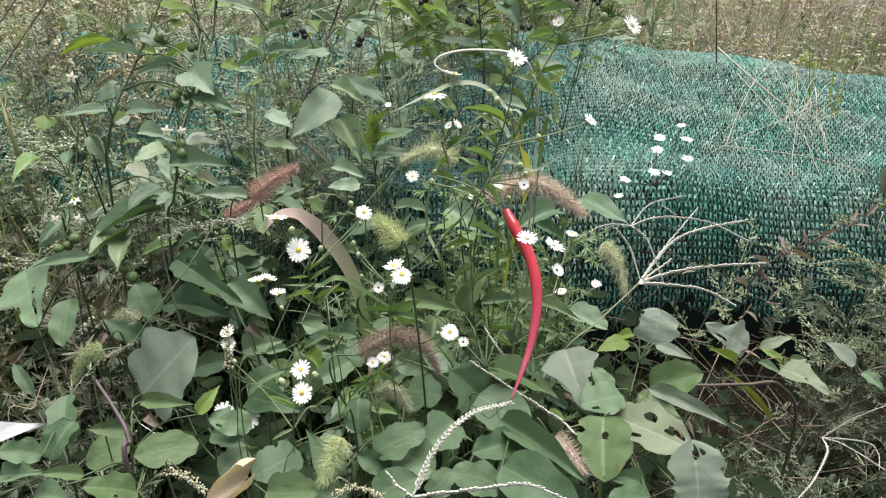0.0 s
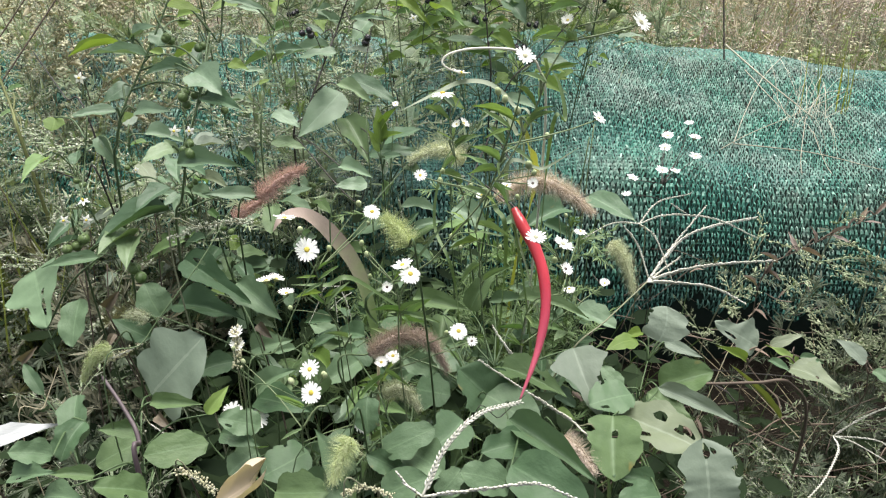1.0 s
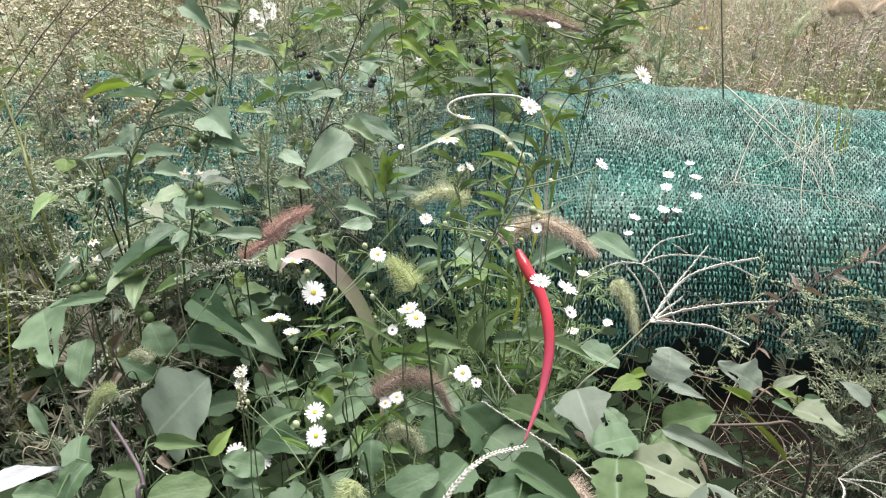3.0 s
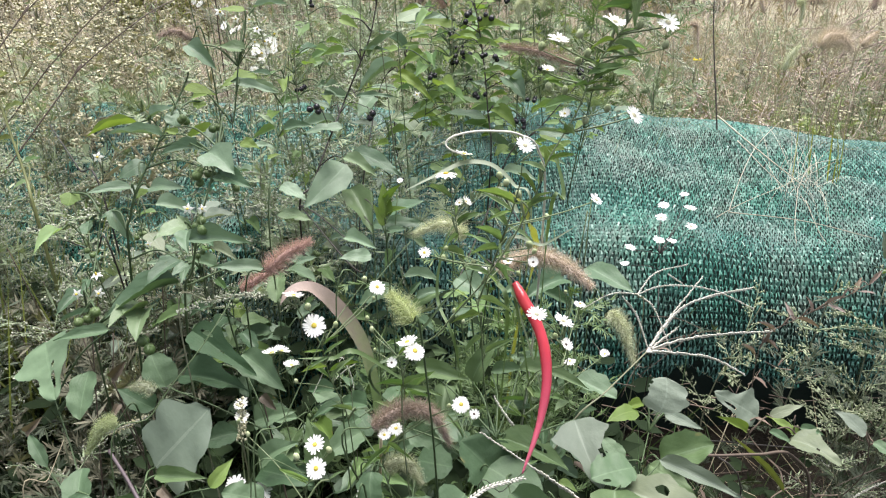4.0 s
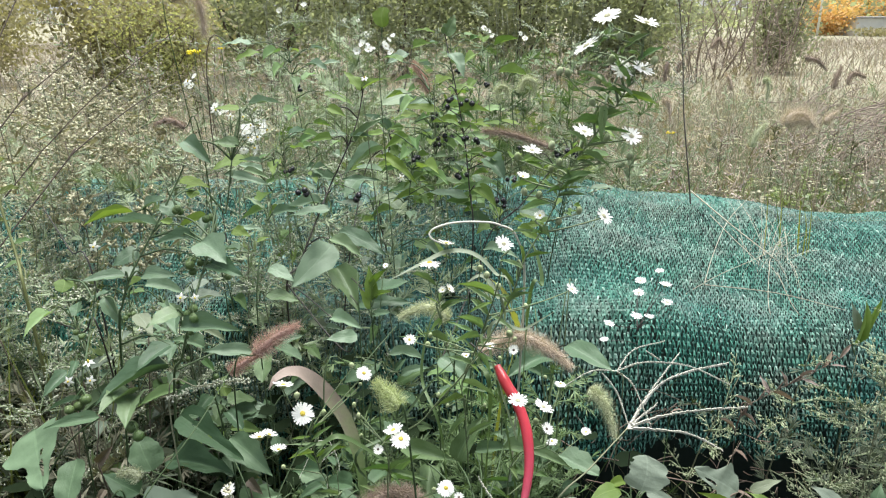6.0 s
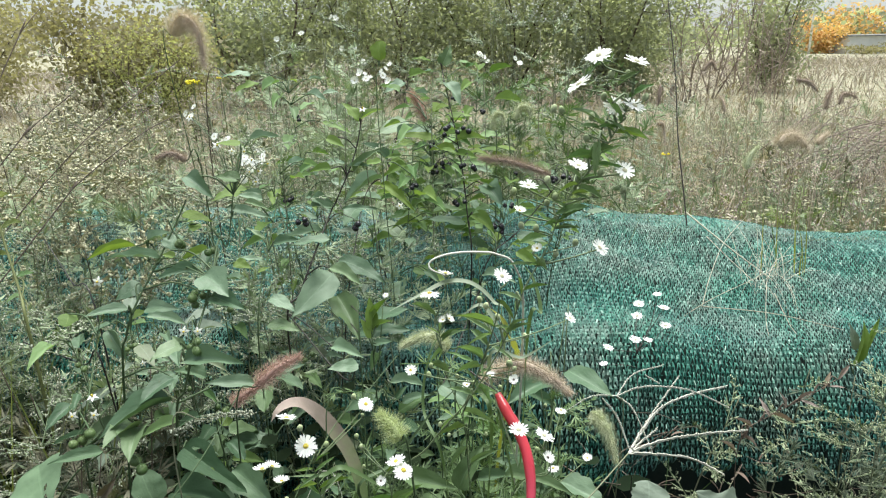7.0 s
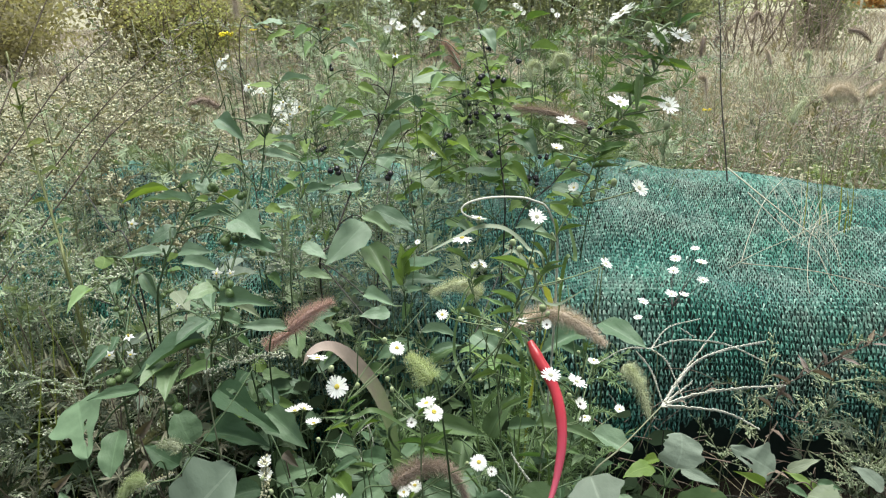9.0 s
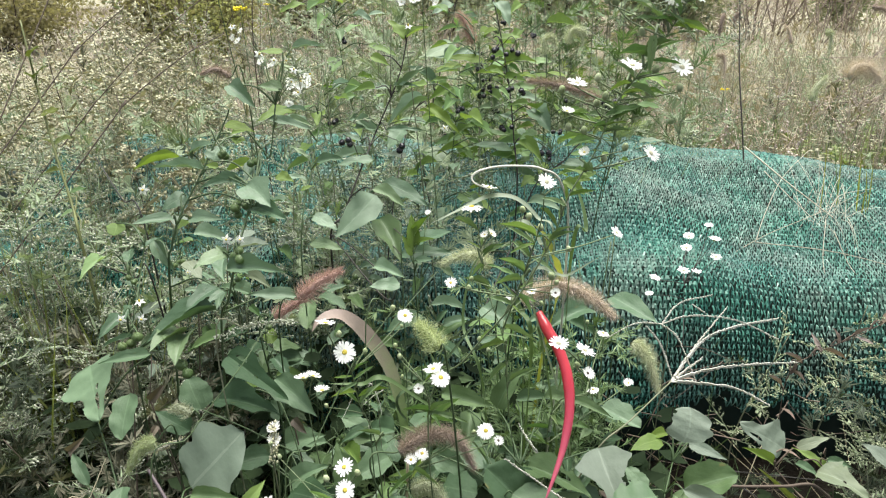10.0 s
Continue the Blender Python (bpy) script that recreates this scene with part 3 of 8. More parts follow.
            tube(self.stalks, curve([top, (top + q) / 2 + V((0, 0, .002)), q + V((0, 0, size * .45))], 3), (.0005, .0004), 4)
        return self

    def done(self):
        part("stem", self.stalks, self.mat, self.e)
        return self


def foxtail(label, pts, mat, thick=0.010, bristle=0.009, root=None, density=1.0, group="foxtail grass heads", stem_mat=None, stem_r=0.0009):
    """Bristly grass head along a bowed line (neck, middle, tip) on a thin stalk from the ground."""
    pts = [V(p) for p in pts]
    neck = pts[0]
    rnd = random.Random(f"{neck.x:.3f}{neck.z:.3f}")
    root = V(root) if root else neck + V((rnd.uniform(-.05, .05), 0.05, 0))
    root.z = ground_z(root.x, root.y)
    e = thing("foxtail_grass", root, label, "grass", group)
    line = curve(pts, 12)
    n = len(line)
    fr = frames_along(line)
    ln = sum((b - a).length for a, b in zip(line, line[1:]))
    seeds, hair = Geo(), Geo()
    core = thick * 0.36

    def rad(t):
        return core * min(1, 0.45 + 5 * t) * (1 - 0.88 * t ** 3.5)

    tube(seeds, line, lambda t: rad(t) * 0.6, 6)
    for k in range(int(ln * 3200)):
        t = rnd.random() * 0.99
        i = int(t * (n - 1))
        q = line[i].lerp(line[min(i + 1, n - 1)], t * (n - 1) - i)
        tt, a, b = fr[i]
        w = rnd.uniform(0, 2 * math.pi)
        o = a * math.cos(w) + b * math.sin(w)
        bead(seeds, q + o * rad(t) * 0.8, 0.0009, tt + o * 0.6, 1.5)
    for k in range(int(ln * 46000 * density)):
        t = rnd.random() * 0.98
        i = int(t * (n - 1))
        q = line[i].lerp(line[min(i + 1, n - 1)], t * (n - 1) - i)
        tt, a, b = fr[i]
        w = rnd.uniform(0, 2 * math.pi)
        o = a * math.cos(w) + b * math.sin(w)
        d = (o * (1.15 - .6 * t ** 4) + tt * (rnd.uniform(-.05, .7) + t ** 4) + V((rnd.uniform(-.2, .2), rnd.uniform(-.2, .2), rnd.uniform(-.2, .2)))).normalized()
        s = d.cross(V((rnd.uniform(-1, 1), rnd.uniform(-1, 1), rnd.uniform(-1, 1)))).normalized() * 0.00011
        p = q + o * rad(t) * 0.7
        tip = p + d * bristle * rnd.uniform(0.7, 1.75) * (1 - 0.35 * t)
        hair.add([p - s, p + s, tip], [(0, 1, 2)])
    h = part("seed_head", seeds, mat, e)
    part("bristle_coat", hair, mat, h, smooth=False)
    st = Geo()
    d0 = (pts[0] - pts[1]).normalized()
    tube(st, curve([root - V((0, 0, .01)), root.lerp(neck, .55) + V((rnd.uniform(-.02, .02), .02, .02)), neck + d0 * min(.03, ln * .5), neck], 7), (stem_r * 1.5, stem_r * .8), 5)
    part("stalk", st, stem_mat or M_STEM, e)
    return e


def crab_finger(g, pts, r=0.0011, rnd=random):
    """One spike of crabgrass: a thin axis with two rows of pointed spikelets."""
    line = curve(pts, 14)
    tube(g, line, (r * 0.55, r * 0.3), 4)
    fr = frames_along(line)
    run, nxt, side = 0.0, 0.004, 1
    total = sum((b - a).length for a, b in zip(line, line[1:]))
    for i in range(len(line) - 1):
        seg = (line[i + 1] - line[i]).length
        while run + seg > nxt:
            f = (nxt - run) / seg
            q = line[i].lerp(line[i + 1], f)
            t, a, b = fr[i]
            side = -side
            o = (a * side + b * rnd.uniform(-.5, .5)).normalized()
            k = 1 - 0.35 * nxt / total
            bead(g, q + (t * 1.2 + o * 0.55) * r * 1.5 * k, r * 0.62 * k, t + o * 0.38, 2.7)
            nxt += 0.0017
        run += seg


def crabgrass(label, node, fingers, stalk, r=0.0018):
    """A tuft of spreading spikes from one node on a bent stalk."""
    rnd = random.Random(label)
    root = V(stalk[-1])
    root.z = ground_z(root.x, root.y)
    e = thing("crabgrass", root, label, "grass", "crabgrass tufts")
    for f in fingers:
        g = Geo()
        crab_finger(g, f, r, rnd)
        part("spike", g, M_CRAB, e)
    g = Geo()
    tube(g, curve([V(node)] + [V(p) for p in stalk[:-1]] + [root - V((0, 0, .01))], 7), (r * .42, r * .55), 5)
    part("stalk", g, M_WEEDSTEM, e)
    return e


def ribbon_leaf(g, pts, width, n=8, face=V((0, -0.5, 0.87)), tip=0.05, foot=0.14):
    """A strap-shaped grass leaf along a line, folded at the midrib."""
    line = curve(pts, n)
    m = len(line)
    vs, fs = [], []
    for i, q in enumerate(line):
        t = (line[min(i + 1, m - 1)] - line[max(i - 1, 0)]).normalized()
        s = t.cross(face)
        s = s.normalized() if s.length > 1e-4 else V((1, 0, 0))
        nn = s.cross(t)
        k = i / (m - 1)
        w = width * 0.5 * max(tip, min(1, foot + 1.5 * k) * (1 - k ** 3.2))
        vs += [q - s * w, q - nn * w * 0.28, q + s * w]
        if i:
            b = 3 * i
            fs += [(b - 3, b - 2, b + 1, b), (b - 2, b - 1, b + 2, b + 1)]
    g.add(vs, fs)


# ---- weeds with fine seed heads ----
@functools.lru_cache(maxsize=None)
def panicle_mesh(variant, mat_name):
    """A feathery branch, one long along Y, crowded with small grains and thin bracts."""
    rnd = random.Random(f"pan{variant}")
    g = Geo()
    bend = rnd.uniform(-.16, .16)
    spine = [V((bend * t * t, t, -0.16 * t * t + rnd.uniform(-.012, .012))) for t in (0, .25, .5, .75, 1)]
    line = curve(spine, 2)
    tube(g, line, (0.010, 0.004), 3)
    for k in range(12):
        t = 0.12 + 0.86 * k / 12
        q = line[int(t * (len(line) - 1))]
        a = rnd.uniform(0, 6.28)
        d = V((math.cos(a), 0.75, math.sin(a) * .8)).normalized()
        ln = (0.26 - 0.18 * t) * rnd.uniform(.6, 1.2)
        tube(g, [q, q + d * ln], (0.005, 0.003), 3)
        g.mark(1)
        for j in range(4):
            p = q + d * ln * (j + 1) / 4 + V((rnd.uniform(-1, 1), rnd.uniform(-1, 1), rnd.uniform(-1, 1))) * .016
            grain(g, p, rnd.uniform(.0125, .0195), V((rnd.uniform(-1, 1), 1, rnd.uniform(-1, 1))), 1.3)
        g.mark(0)
        if k % 2 == 0:
            s = d.cross(V((rnd.uniform(-1, 1), 0, 1))).normalized() * 0.016
            e = q + (d + V((0, .4, 0))) * ln * 1.2
            g.add([q, q.lerp(e, .5) + s, e, q.lerp(e, .5) - s], [(0, 1, 2, 3)])
            g.mark(1)
    g.mark(0)
    return g.mesh("panicle", [bpy.data.materials[mat_name], M_WEED])


@functools.lru_cache(maxsize=None)
def spray_mesh(variant, mat_name):
    """An airy flower spray, one long along Y: forked threads tipped with little florets."""
    rnd = random.Random(f"spray{variant}")
    g = Geo()
    line = curve([V((0, 0, 0)), V((rnd.uniform(-.1, .1), .5, .04)), V((rnd.uniform(-.15, .15), 1, -.04))], 4)
    tube(g, line, (0.009, 0.004), 3)
    for k in range(16):
        q = line[int((0.15 + .85 * k / 16) * (len(line) - 1))]
        a = rnd.uniform(0, 6.28)
        d = V((math.cos(a), rnd.uniform(.1, .8), math.sin(a))).normalized() * rnd.uniform(.1, .3)
        tube(g, [q, q + d * .55 + V((0, 0, .02)), q + d], (0.006, 0.004), 3)
        if k % 2:
            sd = d.cross(V((rnd.uniform(-1, 1), 0, 1))).normalized() * 0.022
            g.add([q, q + d * .6 + sd, q + d * 1.3, q + d * .6 - sd], [(0, 1, 2, 3)])
        g.mark(1)
        for j in range(4):
            grain(g, q + d + V((rnd.uniform(-1, 1), rnd.uniform(-1, 1), rnd.uniform(-1, 1))) * .038, rnd.uniform(.016, .033), V((rnd.uniform(-1, 1), rnd.uniform(-1, 1), 1)), .9)
        g.mark(0)
    return g.mesh("flower_spray", [bpy.data.materials[mat_name], M_STRAW])


@functools.lru_cache(maxsize=None)
def sprig_mesh(variant, mat_name):
    """A leafy side shoot, one long along Y, with narrow forked leaves."""
    rnd = random.Random(f"spr{variant}")
    g = Geo()
    line = curve([V((0, 0, 0)), V((rnd.uniform(-.06, .06), .5, .03)), V((rnd.uniform(-.1, .1), 1, -.06))], 5)
    tube(g, line, (0.010, 0.005), 4)
    for k in range(13):
        q = line[int((0.1 + .88 * k / 13) * (len(line) - 1))]
        a = rnd.uniform(0, 6.28)
        d = V((math.cos(a), .7, math.sin(a) * .7)).normalized()
        for fork in (-.45, 0, .45):
            dd = (Matrix.Rotation(fork, 3, "Z") @ d)
            ln = rnd.uniform(.16, .32) * (1 - .3 * abs(fork))
            s = dd.cross(V((rnd.uniform(-.4, .4), rnd.uniform(-.4, .4), 1))).normalized() * rnd.uniform(.012, .022)
            e = q + dd * ln
            g.add([q, q + dd * ln * .5 + s, e, q + dd * ln * .5 - s], [(0, 1, 2, 3)])
    return g.mesh("leafy_shoot", bpy.data.materials[mat_name])


def fine_weed(name, x, y, h, label, seed, lean=(0, 0), n_pan=7, n_spr=6, size=0.13, pan_mat=None, spr_mat=None, stem=None, low=0.35, group="fine weeds"):
    """An upright weed with side shoots below and feathery seed branches above."""
    rnd = random.Random(seed)
    root = V((x, y, ground_z(x, y)))
    e = thing(name, root, label, "weed", group)
    top = root + V((lean[0], lean[1], h))
    line = curve([root - V((0, 0, .01)), root.lerp(top, .45) + V((rnd.uniform(-.03, .03), rnd.uniform(-.03, .03), 0)), top], 8)
    g = Geo()
    tube(g, line, (0.0017, 0.0007), 5)
    part("stem", g, stem or M_WEEDSTEM, e)
    for k in range(n_pan + n_spr):
        pan = k < n_pan
        t = rnd.uniform(0.5, 1.0) if pan else rnd.uniform(low * .6, 0.85)
        q = line[int(t * (len(line) - 1))]
        a = rnd.uniform(0, 6.28)
        d = V((math.cos(a), math.sin(a), rnd.uniform(0.2, 1.1)))
        s = size * rnd.uniform(.65, 1.2) * (1.25 - .5 * t)
        m = Matrix.Translation(q) @ frame_from(d, V((0, 0, 1))) @ Matrix.Scale(s, 4)
        if pan:
            if pan_mat is M_CREAM:
                put("flower_spray", spray_mesh(rnd.randrange(6), M_CREAM.name), e, m)
            else:
                put("seed_branch", panicle_mesh(rnd.randrange(6), (pan_mat or M_SEED).name), e, m)
        else:
            put("leafy_shoot", sprig_mesh(rnd.randrange(6), (spr_mat or M_WEED).name), e, m)
    return e


# ---- foreground broad-leaved weeds ----
p = Plant("broadleaf_weed", (-0.403, 0.538, 0.335), "leafy green weed with oval leaves and a bare purplish stem", "weed", "broad-leaved weeds")
p.leaf_mat = M_BROAD
p.stem((-0.254, 0.413, 0.459), (-0.267, 0.453, 0.489), (-0.280, 0.471, 0.501), r=(.0012, .0010))
p.stem((-0.322, 0.446, 0.478), (-0.338, 0.486, 0.507), (-0.387, 0.553, 0.546), r=(.002, .001))
p.leaf((-0.383, 0.557, 0.595), (-0.350, 0.500, 0.572), .85, "lobed", holes=3, face=(0, -.9, .45))
p.leaf((-0.330, 0.528, 0.583), (-0.328, 0.491, 0.558), .6, "broad")
p.leaf((-0.313, 0.546, 0.615), (-0.354, 0.526, 0.619), .30)
p.leaf((-0.275, 0.502, 0.495), (-0.226, 0.520, 0.548), 1.1, "heart", M_GREYLEAF, face=(0, -.35, .94))
p.leaf((-0.258, 0.468, 0.516), (-0.210, 0.460, 0.521), .32)
p.leaf((-0.210, 0.463, 0.506), (-0.194, 0.483, 0.522), .45, mat=M_LIME)
p.leaf((-0.312, 0.438, 0.505), (-0.323, 0.471, 0.522), .6, "broad")
p.leaf((-0.300, 0.437, 0.523), (-0.310, 0.407, 0.510), .65, "broad")
p.leaf((-0.255, 0.434, 0.516), (-0.285, 0.426, 0.524), .5)
p.leaf((-0.263, 0.444, 0.493), (-0.297, 0.427, 0.484), .75, "broad")
p.leaf((-0.198, 0.429, 0.506), (-0.243, 0.409, 0.513), .52, "broad")
p.leaf((-0.303, 0.394, 0.528), (-0.325, 0.381, 0.545), .6, "broad")
p.leaf((-0.329, 0.379, 0.522), (-0.290, 0.374, 0.533), .45)
p.leaf((-0.271, 0.387, 0.514), (-0.301, 0.380, 0.524), .38)
p.leaf((-0.231, 0.381, 0.503), (-0.255, 0.362, 0.532), .58, "broad")
p.leaf((-0.387, 0.516, 0.481), (-0.414, 0.540, 0.502), .3, "lance")
p.leaf((-0.304, 0.372, 0.508), (-0.263, 0.357, 0.522), .5)
p.done()

p = Plant("broadleaf_weed", (-0.229, 0.593, 0.329), "bushy green weed with overlapping pointed leaves", "weed", "broad-leaved weeds")
p.leaf_mat = M_BROAD
p.stem((-0.194, 0.475, 0.405), (-0.219, 0.479, 0.453), (-0.234, 0.493, 0.478), r=(.002, .0012))
p.stem((-0.177, 0.548, 0.453), (-0.223, 0.615, 0.532), (-0.276, 0.629, 0.557), r=(.002, .001))
p.leaf((-0.260, 0.598, 0.583), (-0.190, 0.562, 0.556), .36, "lobed", holes=3)
p.leaf((-0.275, 0.592, 0.533), (-0.202, 0.572, 0.533), .46)
p.leaf((-0.211, 0.595, 0.558), (-0.163, 0.561, 0.537), .5)
p.leaf((-0.163, 0.458, 0.497), (-0.195, 0.450, 0.514), .62, "broad")
p.leaf((-0.198, 0.455, 0.492), (-0.162, 0.442, 0.490), .5)
p.leaf((-0.171, 0.462, 0.463), (-0.191, 0.438, 0.462), .8, "broad")
p.leaf((-0.177, 0.504, 0.498), (-0.141, 0.506, 0.522), .5)
p.leaf((-0.183, 0.516, 0.478), (-0.128, 0.489, 0.490), .55)
p.leaf((-0.128, 0.469, 0.456), (-0.163, 0.438, 0.461), .8, "broad")
p.leaf((-0.143, 0.409, 0.471), (-0.097, 0.396, 0.488), .6, "broad")
p.leaf((-0.125, 0.533, 0.467), (-0.144, 0.557, 0.510), .5)
p.leaf((-0.223, 0.580, 0.470), (-0.257, 0.559, 0.473), .6, "broad")
p.leaf((-0.308, 0.619, 0.500), (-0.326, 0.637, 0.531), .8, "broad")
p.leaf((-0.329, 0.624, 0.467), (-0.367, 0.627, 0.494), .6)
p.leaf((-0.212, 0.602, 0.468), (-0.167, 0.600, 0.485), .6)
p.done()

p = Plant("broadleaf_weed", (-0.015, 0.589, 0.279), "low green weed with smooth rounded leaves", "weed", "broad-leaved weeds")
p.leaf_mat = M_BROAD
p.stem((-0.043, 0.476, 0.405), (-0.047, 0.477, 0.448), (-0.071, 0.482, 0.498), r=(.002, .001))
p.stem((0.021, 0.476, 0.405), (0.010, 0.480, 0.452), (0.028, 0.549, 0.453), r=(.002, .001))
p.leaf((-0.055, 0.429, 0.496), (-0.013, 0.436, 0.517), .55, "broad")
p.leaf((0.011, 0.469, 0.494), (-0.013, 0.435, 0.496), .85, "broad")
p.leaf((-0.069, 0.459, 0.529), (-0.067, 0.437, 0.510), .72, "broad", face=(0, -.8, .6))
p.leaf((-0.087, 0.414, 0.479), (-0.107, 0.427, 0.523), .5)
p.leaf((-0.042, 0.425, 0.478), (-0.067, 0.424, 0.498), .6, "broad")
p.leaf((-0.038, 0.441, 0.485), (-0.005, 0.410, 0.492), .75, "broad")
p.leaf((0.048, 0.543, 0.442), (0.009, 0.553, 0.482), .85, "broad")
p.leaf((0.036, 0.541, 0.460), (0.084, 0.501, 0.448), .75, "broad")
p.leaf((0.046, 0.385, 0.507), (0.010, 0.375, 0.532), .55, "broad")
p.leaf((0.069, 0.451, 0.483), (0.027, 0.433, 0.492), .55, "broad")
p.leaf((-0.008, 0.670, 0.465), (-0.014, 0.613, 0.445), .4)
p.leaf((-0.053, 0.394, 0.484), (-0.017, 0.394, 0.505), .7, "broad")
p.leaf((-0.122, 0.421, 0.472), (-0.082, 0.401, 0.476), .6, "broad")
p.leaf((-0.009, 0.401, 0.476), (0.009, 0.412, 0.495), .7, "broad")
p.leaf((-0.097, 0.597, 0.458), (-0.137, 0.551, 0.458), .5)
p.leaf((-0.038, 0.598, 0.418), (-0.001, 0.580, 0.426), .9, "broad")
p.leaf((-0.048, 0.584, 0.475), (-0.013, 0.576, 0.460), .6, "broad")
p.done()

p = Plant("broadleaf_weed", (0.166, 0.646, 0.216), "sprawling green weed with insect-eaten leaves", "weed", "broad-leaved weeds")
p.leaf_mat = M_BROAD
p.stem((0.107, 0.551, 0.373), (0.070, 0.539, 0.435), (0.045, 0.571, 0.471), r=(.002, .001))
p.stem((0.180, 0.531, 0.378), (0.192, 0.559, 0.429), (0.215, 0.614, 0.444), r=(.002, .001))
p.leaf((0.048, 0.571, 0.472), (0.117, 0.533, 0.465), .42, holes=2)
p.leaf((0.052, 0.477, 0.487), (0.120, 0.407, 0.485), .26)
p.leaf((0.048, 0.399, 0.513), (0.099, 0.356, 0.516), .58, "broad")
p.leaf((0.127, 0.588, 0.481), (0.146, 0.520, 0.455), .6, "lobed", M_GREYLEAF, holes=1)
p.leaf((0.177, 0.534, 0.466), (0.132, 0.514, 0.472), .75, "broad")
p.leaf((0.162, 0.525, 0.450), (0.225, 0.465, 0.464), .55, "broad", M_GREYLEAF, holes=4, face=(0, -.3, .95))
p.leaf((0.147, 0.486, 0.483), (0.139, 0.429, 0.463), .72, "broad", face=(0, -.8, .6))
p.leaf((0.208, 0.396, 0.465), (0.208, 0.432, 0.508), .85, "broad", M_GREYLEAF, holes=2, face=(0, -.8, .6))
p.leaf((0.176, 0.435, 0.453), (0.139, 0.432, 0.467), .5)
p.leaf((0.172, 0.409, 0.467), (0.135, 0.393, 0.479), .6, "broad")
p.leaf((0.227, 0.624, 0.462), (0.237, 0.643, 0.495), 1.15, "broad", M_GREYLEAF, face=(0, -.8, .6))
p.leaf((0.233, 0.624, 0.462), (0.269, 0.600, 0.459), .32, mat=M_GREYLEAF)
p.leaf((0.206, 0.633, 0.458), (0.168, 0.612, 0.461), .5, mat=M_LIME)
p.leaf((0.214, 0.645, 0.459), (0.190, 0.634, 0.460), .5, mat=M_LIME)
p.leaf((0.221, 0.584, 0.431), (0.271, 0.577, 0.459), .65, "broad")
p.leaf((0.211, 0.561, 0.452), (0.280, 0.505, 0.453), .2, mat=M_GREYLEAF)
p.leaf((0.209, 0.581, 0.427), (0.246, 0.536, 0.427), .42, holes=1)
p.leaf((0.177, 0.568, 0.444), (0.159, 0.587, 0.458), .6, "broad", holes=1)
p.leaf((0.045, 0.670, 0.484), (0.088, 0.663, 0.492), .36)
p.leaf((0.076, 0.663, 0.493), (0.149, 0.631, 0.495), .3)
p.leaf((-0.041, 0.672, 0.490), (0.021, 0.641, 0.494), .36)
p.leaf((0.022, 0.648, 0.487), (0.052, 0.665, 0.536), .42)
p.done()

p = Plant("broadleaf_weed", (0.550, 0.815, 0.105), "straggling weed with pale leaves and yellow-green young growth", "weed", "broad-leaved weeds", M_TWIG)
p.leaf_mat = M_BROAD
p.stem((0.476, 0.698, 0.265), (0.389, 0.677, 0.351), (0.361, 0.694, 0.381), r=(.0018, .001))
p.stem((0.451, 0.698, 0.305), (0.411, 0.656, 0.395), (0.389, 0.705, 0.399), r=(.0016, .001))
p.stem((0.513, 0.683, 0.318), (0.479, 0.642, 0.410), r=(.0016, .001))
p.leaf((0.377, 0.702, 0.395), (0.323, 0.709, 0.428), .7, "lobed", M_GREYLEAF, holes=2)
p.leaf((0.359, 0.685, 0.386), (0.322, 0.687, 0.409), .32, mat=M_LIME)
p.leaf((0.392, 0.702, 0.396), (0.431, 0.702, 0.415), .34, mat=M_GREYLEAF)
p.leaf((0.409, 0.659, 0.399), (0.376, 0.680, 0.417), .3, mat=M_LIME)
p.leaf((0.373, 0.662, 0.406), (0.391, 0.640, 0.406), .4)
p.leaf((0.379, 0.626, 0.424), (0.414, 0.583, 0.428), .6, "lobed", M_GREYLEAF)
p.leaf((0.409, 0.664, 0.409), (0.434, 0.653, 0.409), .42)
p.leaf((0.463, 0.629, 0.428), (0.430, 0.643, 0.452), .5, mat=M_GREYLEAF)
p.leaf((0.477, 0.633, 0.414), (0.492, 0.608, 0.410), .5)
p.leaf((0.377, 0.612, 0.360), (0.326, 0.643, 0.413), .085, "lance", mat=M_FADED)
p.leaf((0.511, 0.644, 0.413), (0.525, 0.660, 0.441), .5)
p.done()

e = thing("fallen_stem", (0.47, 0.70, 0.0), "dark dead stem lying across the hollow by the leaves", "stem")
g = Geo()
tube(g, curve([V((0.262, 0.625, 0.403)), V((0.30, 0.618, 0.408)), V((0.345, 0.622, 0.406)), V((0.384, 0.624, 0.402)), V((0.44, 0.66, 0.30)), V((0.47, 0.70, 0.0))], 6), (.0014, .0022), 6)
part("stalk", g, M_TWIG, e)

# ---- dry and curled leaves ----
def loose_leaf(name, label, base, tip, width, mat, kind="ovate", face=(0, -.5, .87), stalk_to=None):
    e = thing(name, stalk_to or base, label, "leaf")
    base, tip = V(base), V(tip)
    d = tip - base
    m = Matrix.Translation(base) @ frame_from(d, V(face)) @ Matrix.Diagonal((d.length * width, d.length, d.length, 1))
    put("blade", leaf_mesh(kind, 2, mat.name, 0), e, m)
    if stalk_to:
        g = Geo()
        tube(g, curve([V(stalk_to), V(stalk_to).lerp(base, .6) + V((0, .02, 0)), base], 6), (.0013, .0008), 5)
        part("stalk", g, M_TWIG, e)


